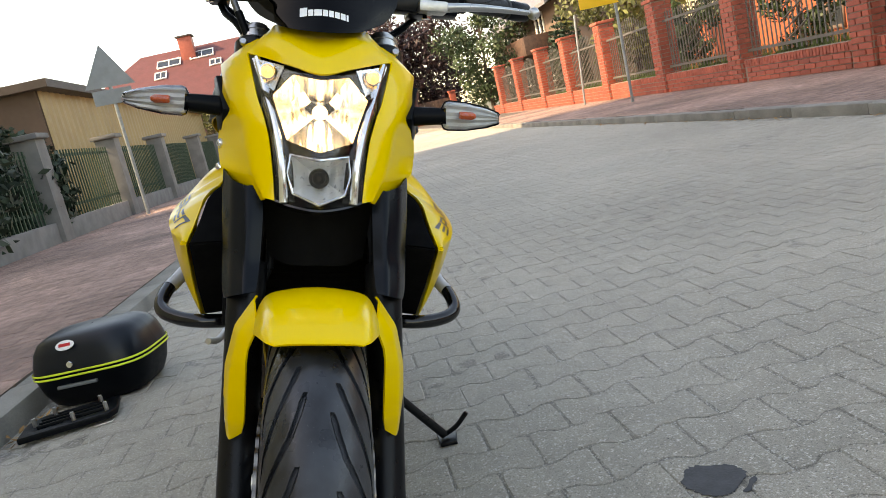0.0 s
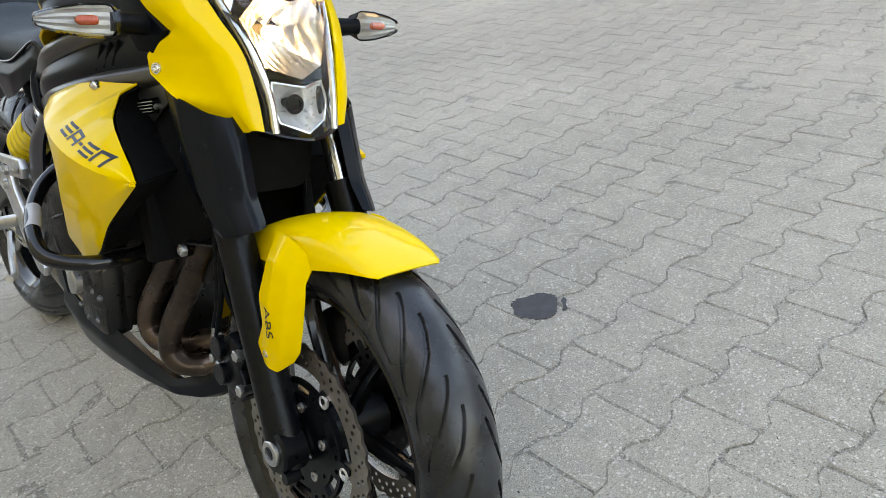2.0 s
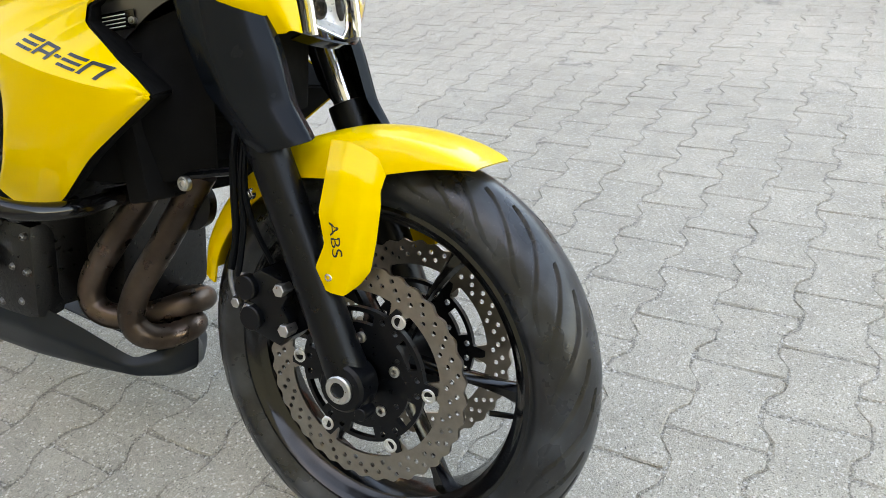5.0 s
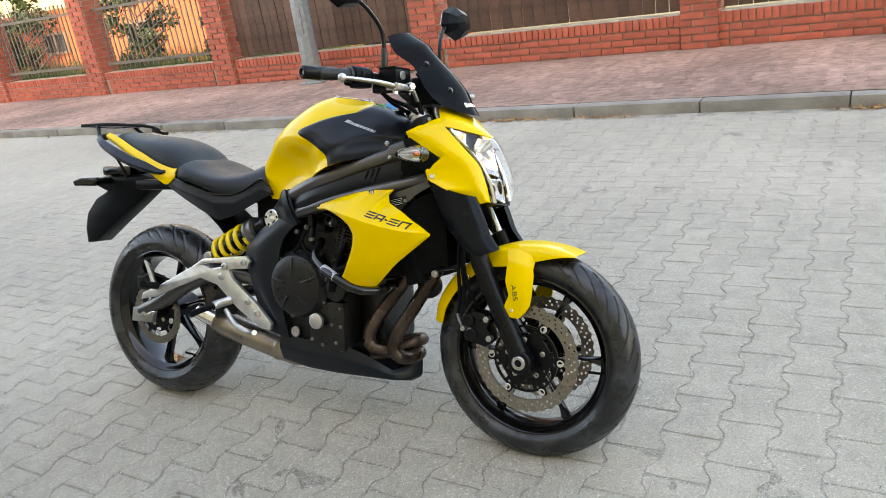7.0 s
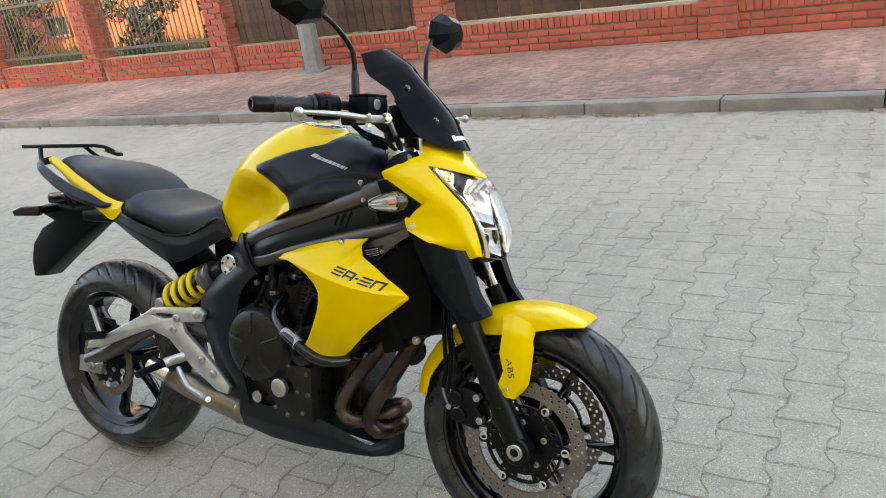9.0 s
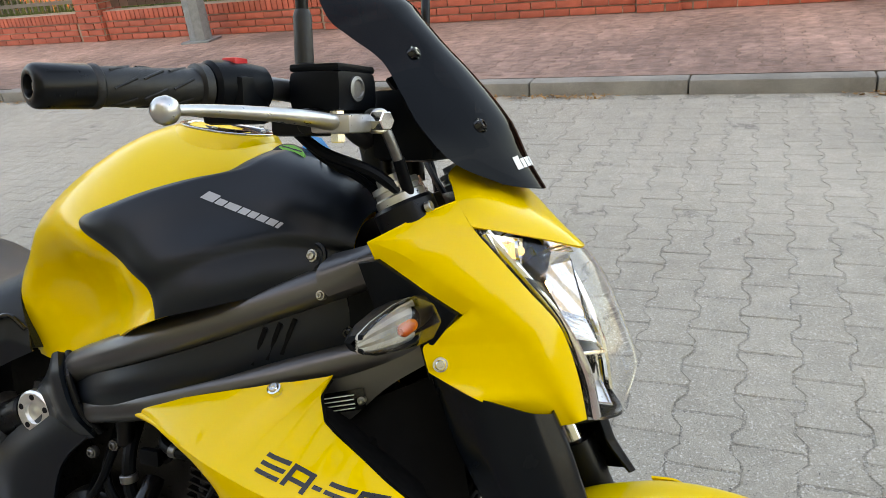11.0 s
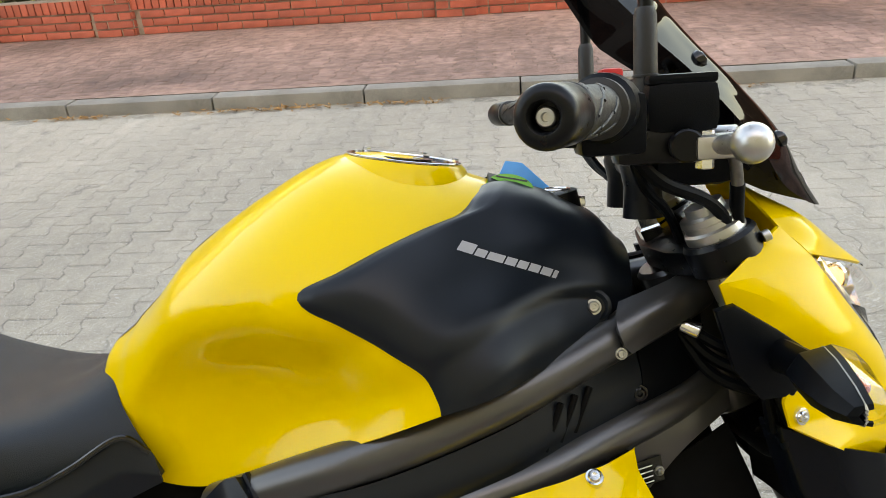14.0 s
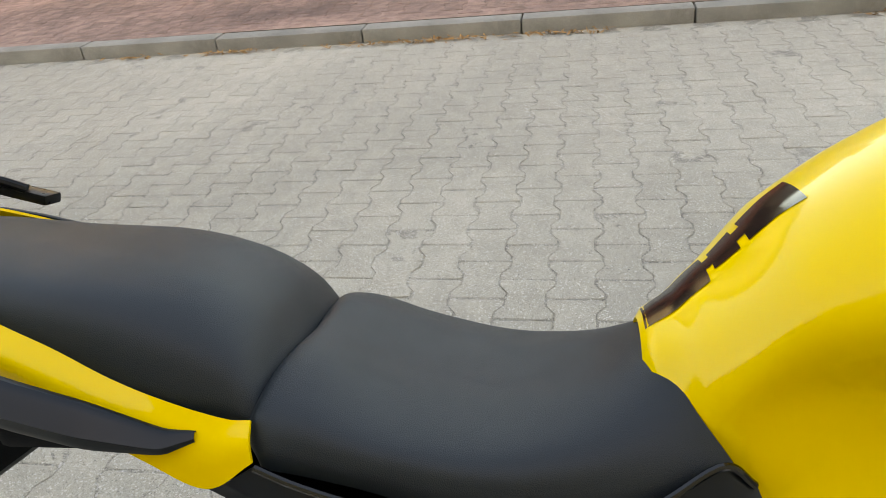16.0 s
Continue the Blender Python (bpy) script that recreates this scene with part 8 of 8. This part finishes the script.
part("badge", moved(lathe([(0, 0.03), (0.003, 0.029)], (0, 0, 0), (0, 0, 1), 28), Matrix.Translation((-0.03, -0.1485, 0.2215)) @ pose(0, 0, 0, 52, 0, 0) @ Matrix.Diagonal((1.1, 0.62, 1, 1))), WHITE, case, "white oval badge")
part("badge_mark", moved(box((-0.02, -0.005, 0.003), (0.02, 0.006, 0.0042)), Matrix.Translation((-0.03, -0.1485, 0.2215)) @ pose(0, 0, 0, 52, 0, 0)), RED, case)
part("handle", box((-0.09, -0.170, 0.080), (0.05, -0.158, 0.092), 0.003), SIGN_GREY, case)
rackp = thing("mounting_plate", "black plastic top box mounting plate with bolts", "mounting plate", m=pose(-0.78, 1.735, 0.0, 0, 0, 6) @ Matrix.Scale(1.06, 4))
part("base", moved(plate([[(-0.15, -0.08), (0.13, -0.085), (0.15, -0.05), (0.14, 0.10), (-0.11, 0.105), (-0.15, 0.05)], [(-0.10, -0.04), (-0.02, -0.04), (-0.02, 0.06), (-0.09, 0.06)], [(0.02, -0.04), (0.10, -0.04), (0.10, 0.06), (0.02, 0.06)]], 0.022, 0.005), pose(0, 0, 0.022)), BLACK_PLASTIC, rackp)
for k in range(3):
    part("rib", box((-0.10, -0.03 + 0.035 * k, 0.02), (0.11, -0.022 + 0.035 * k, 0.04), 0.002), BLACK_PLASTIC, rackp)
for x, y in ((-0.11, 0.0), (-0.06, 0.07), (0.02, -0.06), (0.09, 0.05), (0.12, -0.05)):
    part("bolt", rod((x, y, 0.02), (x, y, 0.062), 0.007, 8), ALU, rackp)
part("tongue", box((0.08, -0.105, 0.002), (0.14, -0.08, 0.008), 0.002), ALU, rackp)

# ---- stain on the road ----
rng = random.Random(7)
blot = [(-0.046, 0.062), (-0.023, 0.070), (0.037, 0.042), (0.052, 0.004), (0.036, -0.020), (0.010, -0.038), (-0.014, -0.052), (-0.040, -0.040), (-0.062, -0.008), (-0.060, 0.034)]
blot = [(p.x * (1 + rng.uniform(-0.10, 0.08)), p.y * (1 + rng.uniform(-0.10, 0.08))) for p in curve_points([(x, y, 0) for x, y in blot + blot[:1]], 67)[:-1]]
small = [(0.040 + 0.026 * math.cos(a) * (1 + 0.25 * math.sin(3 * a)), -0.038 + 0.022 * math.cos(a) + 0.007 * math.sin(a) * (1 + 0.4 * math.sin(5 * a))) for a in [2 * math.pi * k / 20 for k in range(20)]]
stain = solid("oil_stain", plate([blot, small], 0.0006), OIL, "dark oil stain soaked into the pavers", "stain", kind="structure", smooth=0)
stain.matrix_world = pose(0.822, 0.231, 0.0022)


# ---- pavers, bricks and fallen leaves ----
A, W, DW, J = 0.1, 0.0695, 0.0125, 0.0017
TURN = math.tan(radians(0.8))      # the rows run slightly askew to the kerb


def bone(long=A, wide=W, dw=DW, j=J, wear=0.0, rng=None):
    """Outline of one bone-shaped paver: wide at both ends, narrow in the middle."""
    s = long / 0.1
    xs = [-0.1 * s + j, -0.068 * s, -0.032 * s, 0.032 * s, 0.068 * s, 0.1 * s - j]
    hs = [wide + dw - j, wide + dw - j, wide - dw - j, wide - dw - j, wide + dw - j, wide + dw - j]
    return [(x, h) for x, h in zip(xs, hs)] + [(x, -h) for x, h in list(zip(xs, hs))[::-1]]


def soften(line, share):
    out = []
    for a, b in zip(line, line[1:] + line[:1]):
        out += [(a[0] + (b[0] - a[0]) * share, a[1] + (b[1] - a[1]) * share), (b[0] + (a[0] - b[0]) * share, b[1] + (a[1] - b[1]) * share)]
    return out


def paver_arrays(line, rng=None):
    """A paver with worn, chipped edges sloping into the joint."""
    o = np.array(line)
    n = len(o)
    rad = np.linalg.norm(o, axis=1, keepdims=True)
    if rng is not None:
        o = o * (1 + rng.normal(0, 0.0010, (n, 1)) / rad)
    worn = 0.004 * np.ones((n, 1)) if rng is None else np.clip(rng.normal(0.0042, 0.0018, (n, 1)), 0.0015, 0.010)
    inner = o * (1 - worn / rad)
    rings = [np.c_[inner, np.zeros(n)], np.c_[o, np.full(n, -0.0026)], np.c_[o, np.full(n, -0.010)]]
    v = np.concatenate(rings)
    f = [list(range(n))[::-1]]
    for r in range(2):
        for k in range(n):
            f.append([r * n + k, r * n + (k + 1) % n, (r + 1) * n + (k + 1) % n, (r + 1) * n + k])
    return v, f


_shape = np.random.default_rng(5)
ROUND_BONE = soften(soften(bone(), 0.09), 0.16)
WORN = [paver_arrays(ROUND_BONE, _shape) for _ in range(7)]
PLAIN = paver_arrays(bone())


def pave(parent, mat, p0, p1, q0, q1, top, origin, pick, far_q, label, limit=300):
    """Rows of pavers across p and along q; those inside pick are parts, the rest one joined part."""
    worn = [mesh_of("paver", v, f, mat, 0) for v, f in WORN]
    rng = np.random.default_rng(11)
    spots, near = [], []
    for c in range(int((q0 - origin[1]) / (2 * W)), int((q1 - origin[1]) / (2 * W)) + 1):
        q0_ = origin[1] + c * 2 * W
        off = A if c % 2 == 0 else 0.0
        k0, k1 = int(math.ceil((p0 - origin[0] - off + A) / (2 * A))), int(math.floor((p1 - origin[0] - off - A) / (2 * A)))
        for k in range(k0, k1 + 1):
            p = origin[0] + off + k * 2 * A
            q = q0_ + (p - origin[0]) * TURN
            tilt = rng.normal(0, 0.0035, 2)
            z = top + rng.normal(0, 0.0006)
            turn = 0.8 + rng.normal(0, 0.35)
            (near if len(near) < limit and pick[0] <= p <= pick[1] and pick[2] <= q <= pick[3] else spots).append((p + rng.normal(0, 0.0008), q + rng.normal(0, 0.0008), z, *tilt, turn))
    for n, (p, q, z, a, b, turn) in enumerate(near):
        st = new("paver", worn[(n * 5 + n // 7) % 7])
        st.parent = parent
        st.matrix_basis = pose(p, q, z, math.degrees(a), math.degrees(b), 180 * (n % 2) + turn)
    vs, fs, n0 = [], [], 0
    for k, (p, q, z, a, b, turn) in enumerate(spots):
        v, f = WORN[(k * 3 + k // 11) % 7] if -2.6 < q < far_q else PLAIN
        v = v + (p, q, z)
        v[:, 2] += (v[:, 1] - q) * a - (v[:, 0] - p) * b
        vs.append(v)
        fs.extend([i + n0 for i in f4] for f4 in f)
        n0 += len(v)
    ob = part("pavers", mesh_of("pavers", np.concatenate(vs).tolist(), fs, mat, 0), None, parent)
    tagged(ob, label, kind="stuff")


def crumbs(parent, mat, centres, each, seed):
    """Sand grains and crumbled concrete lying in the joints."""
    rng = np.random.default_rng(seed)
    line = np.array(ROUND_BONE)
    pts = []
    for p, q in centres:
        k = rng.integers(0, len(line), each)
        t = rng.random((each, 1))
        at = line[k] * t + line[(k + 1) % len(line)] * (1 - t) + (p, q) + rng.normal(0, 0.0022, (each, 2))
        pts.append(np.c_[at, rng.uniform(-0.0034, -0.0010, each)])
    c = np.concatenate(pts)
    size = rng.uniform(0.0005, 0.0016, (len(c), 1, 1)) * (1 + 1.0 * (rng.random((len(c), 1, 1)) > 0.95))
    tet = np.array([[1, 0, -0.6], [-0.6, 0.9, -0.6], [-0.6, -0.9, -0.6], [0, 0, 1.0]])[None] + rng.normal(0, 0.25, (len(c), 4, 3))
    v = (c[:, None] + tet * size).reshape(-1, 3)
    base = 4 * np.arange(len(c))[:, None, None]
    f = (base + np.array([[0, 2, 1], [0, 1, 3], [1, 2, 3], [2, 0, 3]])[None]).reshape(-1, 3)
    ob = part("joint_crumbs", mesh_of("joint_crumbs", v.tolist(), f.tolist(), mat, 0), None, parent)
    tagged(ob, "sand and crumbs in the paver joints", kind="stuff")


_o = Vector((0.741, -0.105, 0))
pave(road, CONCRETE, P_LEFT, P_RIGHT, -9.0, 30.0, 0.0, (_o.x - 0.1, _o.y), (0.1, 2.3, -1.0, 0.80), 4.5, "grey concrete pavers of the rest of the road")
pave(pavement, REDPAVE, P_RIGHT + 0.15, P_WALL, -8.0, 24.0, PAVE_TOP, (_o.x + 0.05, _o.y), (4.4, 6.9, -0.6, 3.0), 3.0, "weathered red pavers of the rest of the pavement")
pave(pavement_left, REDPAVE, P_FENCE + 0.1, P_LEFT - 0.15, -6.0, 30.0, PAVE_TOP, (_o.x, _o.y), (-2.6, -1.2, 2.0, 5.0), -2.0, "red pavers of the rest of the near pavement", 200)
crumbs(road, CONCRETE, [(_o.x - 0.1 + (A if c % 2 == 0 else 0.0) + 0.2 * k, _o.y + c * 2 * W + ((A if c % 2 == 0 else 0.0) + 0.2 * k) * TURN) for c in range(-10, 16) for k in range(-3, 13)], 90, 21)
crumbs(road, PALE_GRIT, [(_o.x - 0.1 + (A if c % 2 == 0 else 0.0) + 0.2 * k, _o.y + c * 2 * W + ((A if c % 2 == 0 else 0.0) + 0.2 * k) * TURN) for c in range(-10, 18) for k in range(-3, 14)], 34, 33)
# half stones closing the rows along both kerbs
for home, p in ((pavement, P_RIGHT + 0.28), (pavement, P_WALL - 0.13), (pavement_left, P_LEFT - 0.28), (pavement_left, P_FENCE + 0.23)):
    part("edge_course", box((p - 0.129, -8, PAVE_TOP - 0.03), (p + 0.129, 28, PAVE_TOP - 0.0028)), REDPAVE, home, smooth=0)
for p in (P_LEFT + 0.125, P_RIGHT - 0.125):
    part("edge_course", box((p - 0.124, -9, -0.02), (p + 0.124, 30, -0.0026)), CONCRETE, road, smooth=0)


def bricks():
    """Clinker bricks proud of the mortar: a low wall with an upright top course, and pillars."""
    stretch = finish("brick", box((-0.006, -0.121, -0.032), (0.03, 0.121, 0.032), 0.003), BRICK)
    head = finish("brick", box((-0.006, -0.056, -0.032), (0.03, 0.056, 0.032), 0.003), BRICK)
    rowlock = finish("brick", box((-0.012, -0.032, -0.056), (0.245, 0.032, 0.056), 0.003), BRICK)
    near, rest = [], []
    z0 = PAVE_TOP + 0.035

    def lay(me, p, q, z, turn=0.0):
        (near if -3.0 < q < 8.0 and len(near) < 300 else rest).append((me, pose(p, q, z, 0, 0, turn)))

    for course in range(3):
        q = -11.5 + (0.13 if course % 2 else 0)
        while q < 31:
            if all(abs(q - s) > 0.31 for s in PILLARS):
                lay(stretch, P_WALL, q, z0 + 0.078 * course)
            else:
                for h in (q - 0.0645, q + 0.0645):
                    if all(abs(h - s) > 0.235 for s in PILLARS):
                        lay(head, P_WALL, h, z0 + 0.078 * course)
            q += 0.253
    q = -11.5
    while q < 31:
        if all(abs(q - s) > 0.215 for s in PILLARS):
            lay(rowlock, P_WALL, q, z0 + 0.078 * 3 + 0.028)
        q += 0.075
    for s in PILLARS:
        if s < -6:
            continue
        for course in range(23):
            z = z0 + 0.078 * course
            if course % 2:
                lay(stretch, P_WALL - 0.05, s - 0.066, z), lay(head, P_WALL - 0.05, s + 0.132, z)
                lay(head, P_WALL + 0.04, s - 0.2, z, 90), lay(stretch, P_WALL + 0.22, s - 0.2, z, 90)
            else:
                lay(head, P_WALL - 0.05, s - 0.132, z), lay(stretch, P_WALL - 0.05, s + 0.066, z)
                lay(stretch, P_WALL + 0.08, s - 0.2, z, 90), lay(head, P_WALL + 0.28, s - 0.2, z, 90)
    for me, m in near:
        st = new("brick", me)
        st.parent, st.matrix_basis = brick_wall, m
    vs, fs = [], []
    for me, m in rest:
        n0 = len(vs)
        vs.extend(m @ v.co for v in me.vertices)
        fs.extend([i + n0 for i in pl.vertices] for pl in me.polygons)
    tagged(part("bricks", mesh_of("bricks", vs, fs, BRICK, 0), None, brick_wall), "red clinker bricks of the rest of the wall", kind="stuff")


bricks()


def litter(name, label, mat, spots, size, seed):
    rng = np.random.default_rng(seed)
    vs = []
    for p, q, rp, rq, n in spots:
        c = np.stack([rng.normal(p, rp, n), rng.normal(q, rq, n), rng.uniform(0.003, 0.018, n)], 1)
        a = rng.uniform(0, 2 * math.pi, n)
        d = np.stack([np.cos(a), np.sin(a), rng.normal(0, 0.35, n)], 1) * (size * rng.uniform(0.5, 1.3, n))[:, None]
        e = np.stack([-np.sin(a), np.cos(a), rng.normal(0, 0.35, n)], 1) * (size * 0.4 * rng.uniform(0.5, 1.3, n))[:, None]
        vs.append(np.stack([c - d, c - e, c + d, c + e], 1).reshape(-1, 3))
    v = np.concatenate(vs)
    ob = tagged(new(name, mesh_of(name, v.tolist(), np.arange(len(v)).reshape(-1, 4).tolist(), mat, 0)), label, "leaves", kind="stuff")
    ob.matrix_world = STREET


K = P_RIGHT - 0.06
litter("fallen_leaves", "dry brown leaves lying along the kerb", DEAD_LEAF,
       [(K, -0.75, 0.03, 0.14, 150), (K, 1.12, 0.02, 0.22, 100), (K, 2.05, 0.03, 0.3, 220), (K, 3.3, 0.02, 0.15, 90), (K, 4.05, 0.02, 0.12, 40), (K, 6, 0.03, 0.5, 80), (K, 9, 0.03, 1.2, 90), (P_LEFT + 0.06, 1.75, 0.03, 0.09, 40)], 0.019, 3)
litter("chippings", "pale grit and crumbs scattered on the pavers", CREAM_PAINT, [(1.5, 0.5, 1.6, 2.2, 1300)], 0.0021, 8)
litter("grit", "dark crumbs scattered on the pavers", OIL, [(1.5, 0.5, 1.5, 2.2, 800)], 0.0032, 9)
